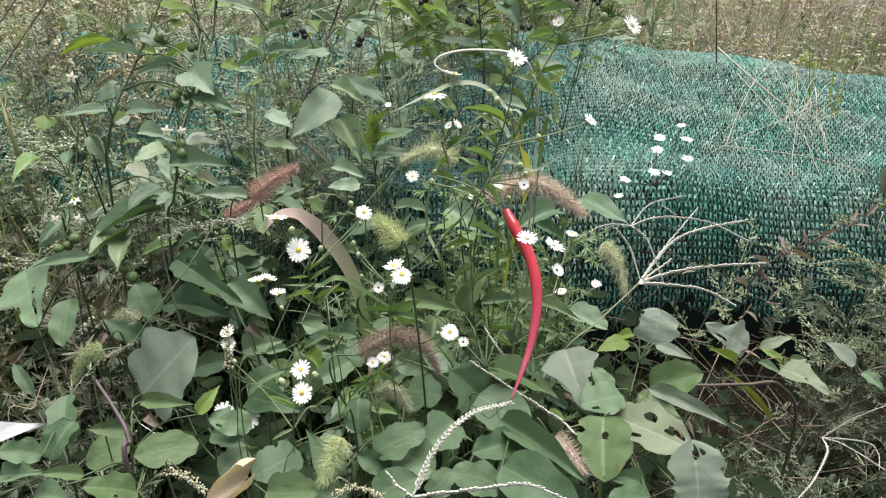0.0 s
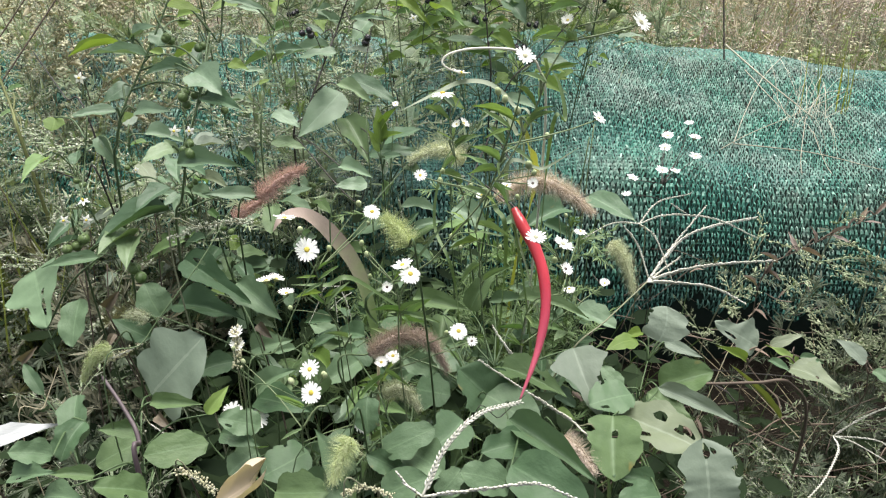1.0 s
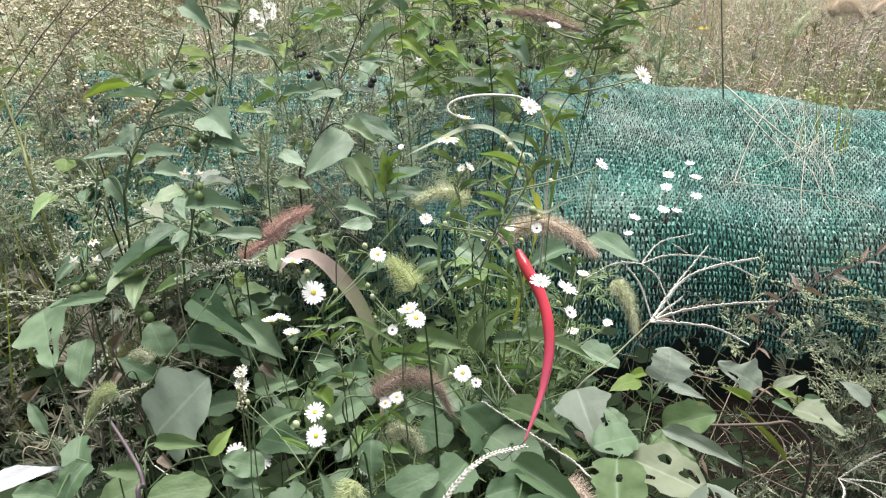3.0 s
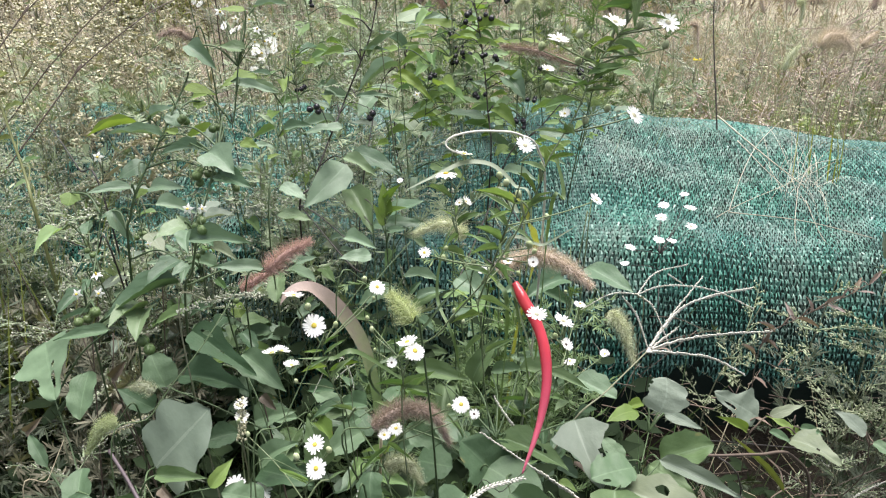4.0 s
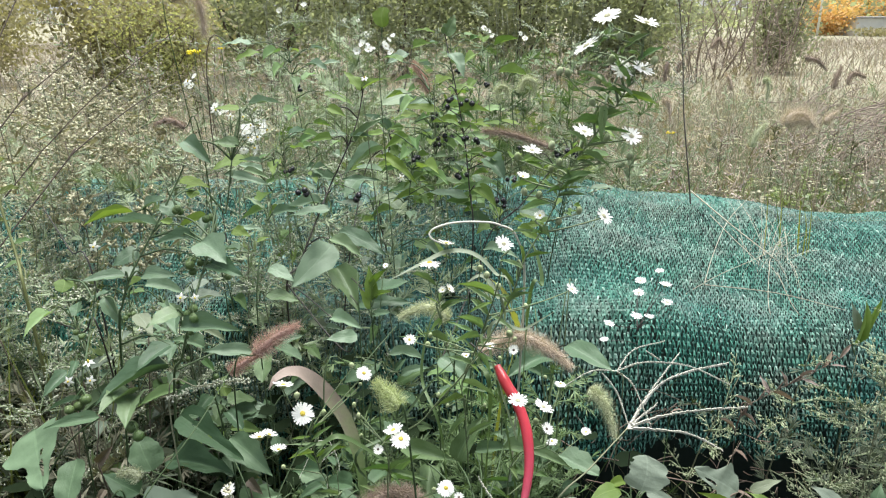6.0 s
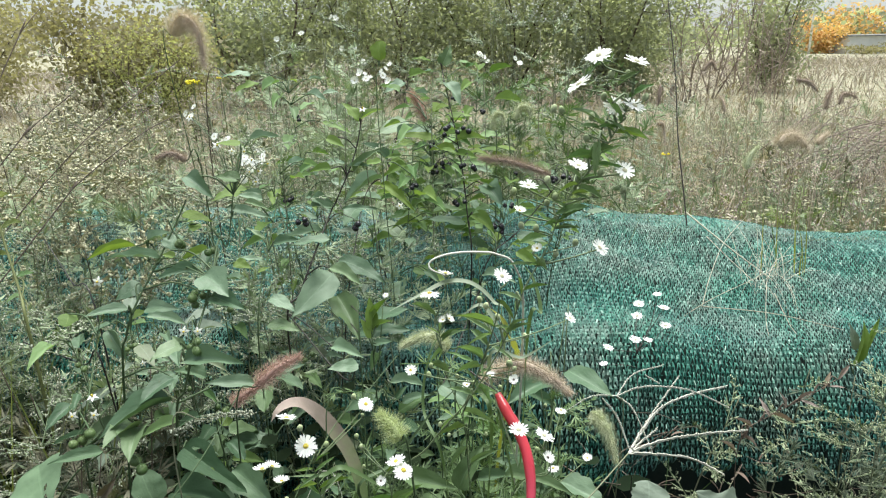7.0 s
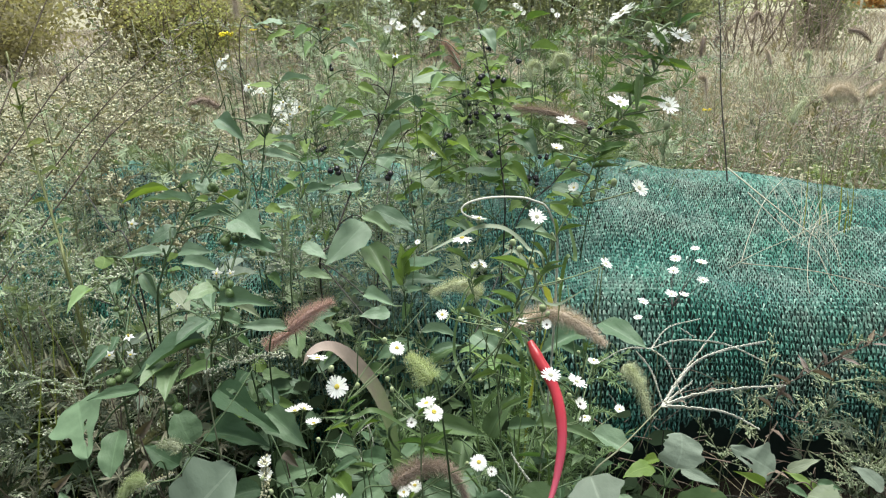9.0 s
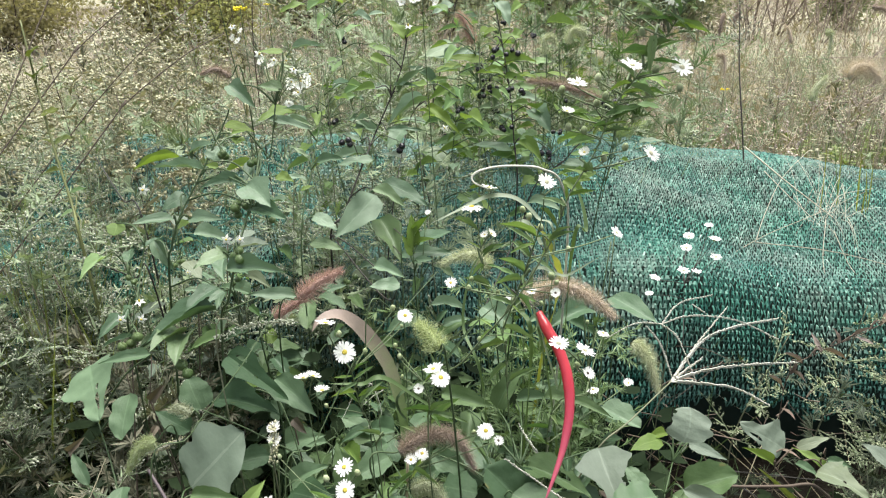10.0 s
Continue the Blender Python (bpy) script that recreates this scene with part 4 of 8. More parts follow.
def curled_leaf(label, base, tip, width, root):
    """A withered blade rolled up along its length."""
    base, tip = V(base), V(tip)
    e = thing("curled_leaf", root, label, "leaf")
    d = tip - base
    m = Matrix.Translation(base) @ frame_from(d, V((-.4, -.6, .7)))
    me = bpy.data.meshes.new("blade")
    vs, uv, fs, nu, nv = [], [], [], 14, 16
    for j in range(nv + 1):
        v = j / nv
        w = width * min(1, .25 + 1.7 * v) * (1 - .45 * max(0, v - .8) / .2)
        for i in range(nu + 1):
            a = (i / nu - .5) * (3.0 + 2.2 * v)
            r = w / 3.0 * (1 + .10 * math.sin(v * 9 + i))
            lip = max(0, v - .72) ** 2 * 2.4 * d.length
            vs.append((math.sin(a) * r, v * d.length + .010 * math.sin(i * .55) * v - lip * .7, (1 - math.cos(a)) * r + lip * .8))
            uv.append((i / nu, v))
    for j in range(nv):
        for i in range(nu):
            q = j * (nu + 1) + i
            fs.append((q, q + 1, q + nu + 2, q + nu + 1))
    me.from_pydata(vs, [], fs)
    lay = me.uv_layers.new(name="UVMap")
    for lp in me.loops:
        lay.data[lp.index].uv = uv[lp.vertex_index]
    me.materials.append(M_TANLEAF)
    me.polygons.foreach_set("use_smooth", [True] * len(me.polygons))
    put("blade", me, e, m)
    g = Geo()
    tube(g, curve([V(root), V(root).lerp(base, .6) + V((0, .02, 0)), base], 6), (.0013, .0008), 5)
    part("stalk", g, M_TWIG, e)


curled_leaf("withered leaf rolled into a tan half-tube", (-0.178, 0.376, 0.494), (-0.134, 0.390, 0.519), .030, (-.17, .52, 0.0))
loose_leaf("bleached_leaf", "bleached grey-white dead leaf", (-0.326, 0.345, 0.580), (-0.273, 0.370, 0.586), .34, M_PALELEAF, "ovate", (0, -.5, .87), (-.34, .46, 0.0))

g = Geo()
ribbon_leaf(g, [(-0.072, 0.565, 0.483), (-0.079, 0.583, 0.536), (-0.092, 0.595, 0.577), (-0.113, 0.597, 0.612), (-0.130, 0.593, 0.632), (-0.143, 0.584, 0.640), (-0.154, 0.574, 0.638), (-0.160, 0.568, 0.629)], .0170, foot=.4)
e = thing("grass_leaf", (-.1, .62, 0), "broad grass leaf withered to pinkish brown at its bent tip", "grass")
m = Mat("half-withered blade", 0.6, 0.3)
tc = m.n("ShaderNodeTexCoord")
sep = m.n("ShaderNodeSeparateXYZ")
m.l(tc.outputs["Generated"], sep.inputs[0])
edge = m.math("ADD", sep.outputs[2], m.math("MULTIPLY", m.math("SUBTRACT", m.noise(60.0, 4.0), .5), .5))
base = m.ramp(edge, (0.30, (0.11, 0.165, 0.06)), (0.55, (0.21, 0.22, 0.13)), (0.75, (0.20, 0.165, 0.135)), (1.0, (0.31, 0.245, 0.21)))
m.color(base).bump(m.noise(300.0, 3.0), .4, .001).thin(.2)
part("blade", g, m.m, e)
g = Geo()
tube(g, curve([(-.1, .62, -.01), (-.09, .62, .25), (-0.072, 0.565, 0.483)], 6), (.002, .0016), 5)
part("stalk", g, M_DRYGRASS, e)

M_YELLOWBLADE = plain_material("yellowing grass leaf", (0.20, 0.22, 0.04), (0.34, 0.35, 0.08), 30, 0.55, True, 0.2, 0.3)
# pale looped stalk and arching grass leaves in the middle
e = thing("looped_stalk", (.07, .80, 0), "pale dry stalk bent over into an open loop", "grass")
g = Geo()
tube(g, curve([(.07, .80, -.01), (.095, .74, .4), (0.092, 0.650, 0.690), (0.080, 0.624, 0.760), (0.061, 0.616, 0.777), (0.042, 0.613, 0.781), (0.019, 0.608, 0.782), (0.002, 0.601, 0.780), (-0.005, 0.598, 0.775), (-0.002, 0.595, 0.770), (0.010, 0.597, 0.764)], 6), (.0013, .0008), 6)
part("stalk", g, M_CRAB, e)
e = thing("grass_clump", (.06, .78, 0), "clump of arching green and yellowing grass leaves", "grass")
for pts, w, mt, *taper in (
    ([(.06, .78, 0), (.075, .72, .45), (0.071, 0.580, 0.711), (0.056, 0.594, 0.737), (0.036, 0.603, 0.753), (0.012, 0.604, 0.755), (-0.012, 0.589, 0.749), (-0.042, 0.572, 0.739)], .0095, M_PALEGRASS, -.25),
    ([(.06, .78, 0), (.07, .74, .40), (0.066, 0.589, 0.687), (0.060, 0.601, 0.709), (0.050, 0.610, 0.724), (0.041, 0.611, 0.727), (0.026, 0.606, 0.718)], .0085, M_PALEGRASS, -.25),
    ([(.06, .78, 0), (.06, .75, .3), (0.055, 0.604, 0.592), (0.044, 0.614, 0.630), (0.032, 0.615, 0.653), (0.010, 0.604, 0.675)], .006, M_GRASS),
    ([(.06, .78, 0), (.1, .74, .4), (0.090, 0.599, 0.704), (0.103, 0.607, 0.720), (0.098, 0.623, 0.748), (0.088, 0.631, 0.761)], .005, M_GRASS),
    ([(.06, .78, 0), (.02, .74, .3), (0.005, 0.604, 0.552), (-0.015, 0.632, 0.602), (-0.007, 0.651, 0.655), (0.010, 0.665, 0.680)], .004, M_GRASS),
    ([(.06, .78, 0), (.02, .70, .35), (-0.071, 0.534, 0.590), (-0.107, 0.518, 0.603), (-0.134, 0.509, 0.609)], .0065, M_GRASS),
    ([(.06, .78, 0), (.03, .70, .3), (-0.078, 0.571, 0.534), (-0.043, 0.573, 0.578), (-0.005, 0.570, 0.634), (0.031, 0.577, 0.667)], .004, M_STEM),
    ([(.06, .78, 0), (.10, .70, .32), (0.064, 0.589, 0.606), (0.048, 0.592, 0.611), (0.010, 0.595, 0.618)], .004, M_GRASS),
    ([(.06, .78, 0), (.08, .80, .40), (0.094, 0.720, 0.600), (0.082, 0.640, 0.668), (0.073, 0.604, 0.696), (0.065, 0.600, 0.716), (0.052, 0.600, 0.729)], .0095, M_YELLOWBLADE),
    ([(.06, .78, 0), (.12, .72, .34), (0.052, 0.597, 0.661), (0.085, 0.586, 0.682), (0.112, 0.576, 0.705)], .005, M_PALEGRASS),
):
    g = Geo()
    ribbon_leaf(g, pts, w, foot=taper[0] if taper else .14)
    part("leaf", g, mt, e)

# ---- red pepper ----
pep = thing("red_pepper", (0.060, 0.598, 0.643), "long slim red pepper pod hanging from a thin dark stalk", "pepper")
line = curve([(0.060, 0.591, 0.640), (0.068, 0.578, 0.627), (0.078, 0.565, 0.613), (0.085, 0.548, 0.594), (0.086, 0.529, 0.570), (0.080, 0.510, 0.546), (0.071, 0.491, 0.529), (0.061, 0.474, 0.513)], 8)
g = Geo()
tube(g, line, lambda t: .0052 * (min(1, .55 + 4 * t)) * (1 - max(0, t - .35) ** 1.5 * 1.75) * (1 + .035 * math.sin(t * 31) + .03 * math.sin(t * 13)) + .0003, 14)
part("pod", g, M_PEPPER, pep)
POD = line
g = Geo()
tube(g, curve([(0.034, 0.615, 0.653), (0.047, 0.606, 0.646), (0.059, 0.595, 0.641), (0.061, 0.590, 0.638)], 6), lambda t: .0008 + .0034 * max(0, t - .8) * 5, 8)
part("stalk", g, M_DARKSTEM, pep)

# ---- asters ----
def aster(root, label, node, group="white asters"):
    q = Plant("aster", root, label, "flower", group)
    q.leaf_mat = M_ASTERLEAF
    q.mat = M_ASTERSTEM
    q.stem(*node, r=(.0013, .0007))
    return q


def foliage(q, n, size=.034):
    """Narrow leaves set all along the stems of an aster."""
    for _ in range(n):
        b = q.nodes[q.rnd.randrange(len(q.nodes) // 4, len(q.nodes) * 9 // 10)]
        a = q.rnd.uniform(0, 6.28)
        if min((b - c).length for c in POD) < .075:
            continue
        d = V((math.cos(a), math.sin(a), q.rnd.uniform(-.1, .8))).normalized() * size * q.rnd.uniform(.6, 1.4)
        q.leaf(b, b + d, .13, "lance", q.rnd.choice((M_ASTERLEAF, M_FRESH, M_LIME, M_FRESH)), stalk=False)
    return q


p = aster((-0.126, 0.630, 0.292), "white aster with yellow centres among broad leaves", [(-0.097, 0.533, 0.508), (-0.107, 0.510, 0.588), (-0.109, 0.498, 0.629)])
p.stem((-0.049, 0.539, 0.517), (-0.042, 0.493, 0.599), (-0.044, 0.477, 0.632), r=(.0015, .0008))
p.stem((-0.172, 0.576, 0.503), (-0.175, 0.584, 0.538), r=(.0015, .0008))
p.daisy((-0.120, 0.466, 0.694), .0175, (0, .25, .95), 3).daisy((-0.108, 0.472, 0.664), .0195, (0, -.75, .65), 0)
p.daisy((-0.174, 0.570, 0.575), .019, (-.2, .25, .9), 1).daisy((-0.167, 0.580, 0.571), .017, (.3, .25, .9), 1).daisy((-0.155, 0.565, 0.564), .017, (0, .1, .95), 1)
p.daisy((-0.064, 0.531, 0.667), .0155, (.1, -.55, .85), 2).daisy((-0.033, 0.440, 0.669), .0165, (-.1, .1, .9), 3).daisy((-0.027, 0.433, 0.666), .0168, (.1, -.35, .9), 2)
p.bud((-0.111, 0.470, 0.682)).bud((-0.091, 0.472, 0.665), .005).bud((-0.075, 0.534, 0.673)).bud((-0.066, 0.496, 0.646), .005).bud((-0.070, 0.500, 0.654), .005).bud((-0.067, 0.526, 0.659), .004)
p.daisy((-0.047, 0.458, 0.639), .009, (0, -.7, .7), 1, True).bud((-0.137, 0.508, 0.586), .005).bud((-0.066, 0.505, 0.620), .004)
for a, b in (((-0.107, 0.510, 0.588), (-0.086, 0.511, 0.611)), ((-0.092, 0.520, 0.545), (-0.109, 0.506, 0.561)), ((-0.044, 0.505, 0.580), (-0.022, 0.504, 0.598)), ((-0.046, 0.520, 0.545), (-0.071, 0.516, 0.560)), ((-0.104, 0.502, 0.616), (-0.120, 0.489, 0.613))):
    p.leaf(a, b, .16, "lance")
foliage(p, 26, .028).done()

p = aster((-0.184, 0.580, 0.307), "low white aster half hidden by leaves", [(-0.127, 0.457, 0.495), (-0.116, 0.436, 0.539)])
p.stem((-0.080, 0.521, 0.403), (-0.072, 0.533, 0.466), (-0.061, 0.528, 0.499), r=(.0013, .0008))
p.stem((-0.212, 0.535, 0.389), (-0.200, 0.516, 0.438), r=(.0013, .0008))
p.daisy((-0.105, 0.423, 0.588), .0165, (0, -.5, .85), 3).daisy((-0.102, 0.407, 0.579), .0172, (0, -.75, .66), 0)
p.daisy((-0.200, 0.494, 0.480), .021, (-.2, -.5, .8), 0).daisy((-0.177, 0.491, 0.475), .021, (.4, -.5, .7), 0)
p.daisy((-0.077, 0.460, 0.500), .021, (-.5, -.6, .5), 2).daisy((-0.064, 0.525, 0.513), .013, (0, -.3, .9), 1).daisy((-0.054, 0.536, 0.512), .016, (.1, -.25, .95), 2)
p.daisy((0.008, 0.507, 0.562), .0175, (0, -.5, .86), 2).bud((-0.118, 0.415, 0.583), .006).bud((-0.095, 0.425, 0.581), .006).bud((-0.003, 0.514, 0.555), .005)
p.daisy((0.020, 0.519, 0.542), .011, (.3, -.5, .7), 3, True).daisy((-0.196, 0.530, 0.544), .015, (0, -.4, .9), 1, True).daisy((-0.196, 0.525, 0.534), .014, (.3, -.4, .8), 1, True)
p.bud((-0.187, 0.509, 0.527), .005).bud((-0.196, 0.515, 0.537), .005)
for a, b in (((-0.127, 0.457, 0.495), (-0.144, 0.445, 0.494)), ((-0.107, 0.467, 0.512), (-0.093, 0.471, 0.520)), ((-0.078, 0.511, 0.428), (-0.043, 0.505, 0.456))):
    p.leaf(a, b, .16, "lance")
foliage(p, 26, .028).done()

p = aster((0.074, 0.741, 0.285), "branching white aster with many green buds", [(0.033, 0.588, 0.522), (0.026, 0.571, 0.616), (0.010, 0.579, 0.669), (0.001, 0.588, 0.726)])
p.stem((0.076, 0.588, 0.522), (0.109, 0.566, 0.564), (0.091, 0.502, 0.635), r=(.0014, .0008))
p.stem((0.025, 0.561, 0.639), (0.039, 0.505, 0.721), (0.047, 0.467, 0.777), (0.048, 0.454, 0.804), r=(.0013, .0007), rooted=False)
p.daisy((-0.005, 0.584, 0.751), .0215, (-.1, -.05, .95), 2).daisy((0.011, 0.607, 0.762), .018, (.1, .3, 1), 3).daisy((0.049, 0.453, 0.814), .0145, (.1, -.5, .8), 3, pale=True)
p.daisy((-0.023, 0.532, 0.699), .0115, (0, -.6, .8), 3).daisy((0.013, 0.586, 0.724), .011, (.6, -.3, .7), 1).daisy((0.007, 0.586, 0.723), .009, (-.5, -.3, .7), 1)
p.daisy((0.050, 0.560, 0.677), .010, (0, -.2, 1), 1).daisy((0.028, 0.556, 0.670), .010, (-.3, -.3, .9), 1).daisy((0.063, 0.488, 0.711), .0092, (0, -.7, .7), 1, True)
p.daisy((0.065, 0.468, 0.676), .0180, (-.1, -.12, .95), 3, pale=True).daisy((0.086, 0.470, 0.669), .0180, (.3, -.12, .9), 3, pale=True).daisy((0.092, 0.482, 0.640), .012, (.3, -.5, .7), 1, True)
p.daisy((0.135, 0.647, 0.586), .014, (0, -.1, 1), 2).daisy((0.120, 0.601, 0.545), .013, (0, -.1, 1), 2).daisy((0.173, 0.672, 0.507), .0125, (0, -.2, 1), 1).daisy((0.114, 0.521, 0.750), .0135, (.4, -.3, .7), 3, pale=True)
p.bud((0.059, 0.485, 0.727), .007).bud((-0.007, 0.534, 0.693), .006).bud((-0.005, 0.538, 0.700), .005).bud((0.082, 0.477, 0.651), .006).bud((0.034, 0.557, 0.671), .005)
p.bud((0.057, 0.537, 0.677), .005).bud((0.036, 0.501, 0.777), .006).bud((0.041, 0.499, 0.772), .006).bud((0.049, 0.485, 0.768), .006).bud((0.094, 0.512, 0.672), .004).bud((0.019, 0.560, 0.677), .005)
p.bud((0.065, 0.501, 0.714), .005).bud((0.074, 0.505, 0.742), .005).bud((0.044, 0.534, 0.631), .004).bud((0.002, 0.539, 0.639), .005).bud((0.010, 0.534, 0.631), .004)
for a, b in (((0.010, 0.579, 0.669), (-0.010, 0.567, 0.690)), ((0.025, 0.570, 0.634), (0.054, 0.548, 0.634)), ((0.026, 0.571, 0.616), (-0.000, 0.551, 0.621)), ((0.040, 0.514, 0.717), (0.022, 0.511, 0.733)), ((0.044, 0.511, 0.732), (0.064, 0.495, 0.725)), ((0.005, 0.586, 0.704), (0.024, 0.582, 0.716)), ((0.032, 0.579, 0.568), (0.057, 0.561, 0.597)), ((0.029, 0.579, 0.587), (0.010, 0.554, 0.584))):
    p.leaf(a, b, .14, "lance")
foliage(p, 60, .026).done()

p = aster((-0.013, 0.539, 0.334), "tall leaning white aster with clusters of buds", [(-0.044, 0.504, 0.578), (-0.008, 0.479, 0.656), (0.027, 0.456, 0.716), (0.053, 0.447, 0.771), (0.063, 0.439, 0.808), (0.080, 0.446, 0.837), (0.091, 0.446, 0.868), (0.107, 0.444, 0.893), (0.122, 0.441, 0.918), (0.131, 0.438, 0.941), (0.132, 0.438, 0.955)])
p.daisy((0.106, 0.474, 0.890), .0175, (0, -.35, .9), 3, pale=True).daisy((0.128, 0.433, 0.894), .0160, (.1, -.6, .7), 3, pale=True).daisy((0.097, 0.441, 0.950), .0190, (-.45, -.22, .85), 0, pale=True)
p.daisy((0.108, 0.437, 0.968), .0185, (-.45, -.22, .85), 0, pale=True).daisy((0.132, 0.435, 0.964), .0170, (.35, -.4, .8), 3, pale=True).daisy((0.121, 0.442, 0.935), .0165, (-.1, -.65, .7), 3, pale=True)
p.daisy((0.133, 0.437, 0.936), .0155, (.2, -.45, .8), 3, pale=True).daisy((0.064, 0.434, 0.885), .0140, (0, -.2, .9), 3, pale=True)
p.daisy((0.060, 0.445, 0.865), .0095, (0, -.2, 1), 1).daisy((0.119, 0.453, 0.834), .0155, (.4, -.5, .6), 3, pale=True).daisy((0.073, 0.446, 0.837), .0085, (-.3, -.4, .8), 1)
for q in ((0.055, 0.439, 0.880), (0.079, 0.446, 0.870), (0.071, 0.441, 0.853), (0.083, 0.438, 0.876), (0.061, 0.442, 0.855), (0.093, 0.444, 0.864), (0.127, 0.429, 0.882), (0.112, 0.433, 0.893), (0.110, 0.439, 0.878), (0.087, 0.446, 0.933), (0.082, 0.447, 0.934), (0.106, 0.440, 0.929), (0.128, 0.438, 0.956), (0.117, 0.438, 0.956), (0.100, 0.447, 0.840), (0.086, 0.445, 0.833), (0.078, 0.441, 0.887), (0.140, 0.438, 0.941), (0.113, 0.439, 0.942), (0.103, 0.440, 0.915)):
    p.bud(q, .0054)
for a, b in (((0.101, 0.441, 0.886), (0.086, 0.435, 0.899)), ((0.106, 0.441, 0.901), (0.119, 0.429, 0.912)), ((0.113, 0.442, 0.920), (0.096, 0.433, 0.925)), ((0.118, 0.437, 0.938), (0.109, 0.431, 0.950)), ((0.093, 0.444, 0.864), (0.078, 0.438, 0.876)), ((0.121, 0.438, 0.949), (0.134, 0.434, 0.959)), ((0.053, 0.447, 0.771), (0.066, 0.437, 0.784)), ((0.027, 0.456, 0.716), (0.009, 0.450, 0.727)), ((0.061, 0.435, 0.802), (0.045, 0.439, 0.808)), ((0.111, 0.439, 0.913), (0.106, 0.423, 0.893)), ((0.116, 0.439, 0.927), (0.132, 0.430, 0.915))):
    p.leaf(a, b, .2, "lance")
for a, b, w, mt in (((0.122, 0.441, 0.918), (0.142, 0.430, 0.916), .3, M_LIME), ((0.111, 0.445, 0.898), (0.090, 0.437, 0.904), .3, M_FRESH), ((0.115, 0.442, 0.921), (0.093, 0.437, 0.937), .26, M_ASTERLEAF), ((0.125, 0.438, 0.925), (0.115, 0.439, 0.942), .24, M_FRESH),
                    ((0.085, 0.444, 0.862), (0.106, 0.436, 0.870), .26, M_FRESH), ((0.099, 0.440, 0.882), (0.113, 0.428, 0.877), .24, M_ASTERLEAF), ((0.129, 0.438, 0.941), (0.146, 0.441, 0.950), .22, M_FRESH), ((0.080, 0.449, 0.845), (0.059, 0.438, 0.844), .26, M_FRESH)):
    p.leaf(a, b, w, "lance", mt, stalk=False)
foliage(p, 40, .018).done()

p = aster((0.312, 0.895, 0.351), "small-flowered white aster standing before the net", [(0.291, 0.863, 0.438), (0.301, 0.908, 0.477), (0.304, 0.928, 0.513)])
p.mat = M_DARKSTEM
for x in (((0.300, 0.928, 0.534), .021), ((0.322, 0.937, 0.529), .016), ((0.256, 0.914, 0.529), .018), ((0.245, 0.894, 0.513), .014), ((0.342, 1.057, 0.538), .021), ((0.332, 1.029, 0.529), .020), ((0.350, 0.961, 0.571), .020), ((0.351, 0.948, 0.547), .020), ((0.349, 0.990, 0.582), .015)):
    p.daisy(x[0], x[1], (0, -.15, .95), 3, pale=True)
p.done()

# ---- nightshades ----
def nightshade(root, label, black=False):
    q = Plant("nightshade", root, label, "weed", "nightshades", M_DARKSTEM if black else M_STEM)
    q.leaf_mat = M_NIGHT
    return q


p = nightshade((-0.451, 0.777, 0.353), "green nightshade with white star flowers and green berries")
p.stem((-0.334, 0.650, 0.637), (-0.321, 0.644, 0.687), (-0.309, 0.650, 0.719), (-0.290, 0.671, 0.756), (-0.266, 0.700, 0.808), (-0.255, 0.684, 0.822), r=(.0026, .0012))
p.stem((-0.298, 0.673, 0.759), (-0.300, 0.685, 0.780), r=(.0013, .001), rooted=False)
p.stem((-0.355, 0.590, 0.611), (-0.337, 0.571, 0.639), (-0.347, 0.621, 0.668), (-0.344, 0.646, 0.712), r=(.002, .001))
p.leaf((-0.239, 0.648, 0.755), (-0.273, 0.627, 0.759), .42).leaf((-0.227, 0.627, 0.759), (-0.196, 0.598, 0.747), .7).leaf((-0.218, 0.617, 0.741), (-0.180, 0.593, 0.737), .5)
p.leaf((-0.321, 0.701, 0.768), (-0.363, 0.676, 0.765), .17, "lance", M_LIME).leaf((-0.316, 0.649, 0.716), (-0.352, 0.627, 0.719), .36).leaf((-0.313, 0.681, 0.732), (-0.336, 0.663, 0.721), .7)
p.leaf((-0.298, 0.649, 0.716), (-0.257, 0.630, 0.724), .36).leaf((-0.305, 0.692, 0.773), (-0.279, 0.689, 0.788), .6).leaf((-0.274, 0.632, 0.645), (-0.297, 0.594, 0.638), .55)
p.leaf((-0.274, 0.621, 0.625), (-0.324, 0.563, 0.625), .34).leaf((-0.299, 0.591, 0.614), (-0.315, 0.549, 0.621), .6).leaf((-0.298, 0.591, 0.612), (-0.290, 0.543, 0.609), .6)
p.leaf((-0.317, 0.655, 0.706), (-0.298, 0.648, 0.714), .5, mat=M_LIME).leaf((-0.393, 0.675, 0.702), (-0.390, 0.659, 0.694), 1.0, "broad", M_LIME).leaf((-0.274, 0.734, 0.786), (-0.248, 0.726, 0.793), .5, mat=M_LIME).leaf((-0.263, 0.733, 0.783), (-0.265, 0.719, 0.779), .9, "broad", M_LIME)
p.leaf((-0.267, 0.665, 0.766), (-0.281, 0.667, 0.769), .6, mat=M_LIME).leaf((-0.331, 0.563, 0.626), (-0.363, 0.550, 0.622), .15, "lance").leaf((-0.354, 0.675, 0.682), (-0.331, 0.659, 0.652), .4)
p.berries((-0.268, 0.669, 0.782), 4, .0085).berries((-0.330, 0.553, 0.628), 4, .0095).berries((-0.289, 0.555, 0.589), 2, .012)
p.star((-0.335, 0.634, 0.752), .0125).star((-0.344, 0.562, 0.644), .011).star((-0.324, 0.563, 0.644), .011).star((-0.327, 0.571, 0.659), .012, (0, -.2, .9)).star((-0.298, 0.622, 0.667), .007)
p.done()

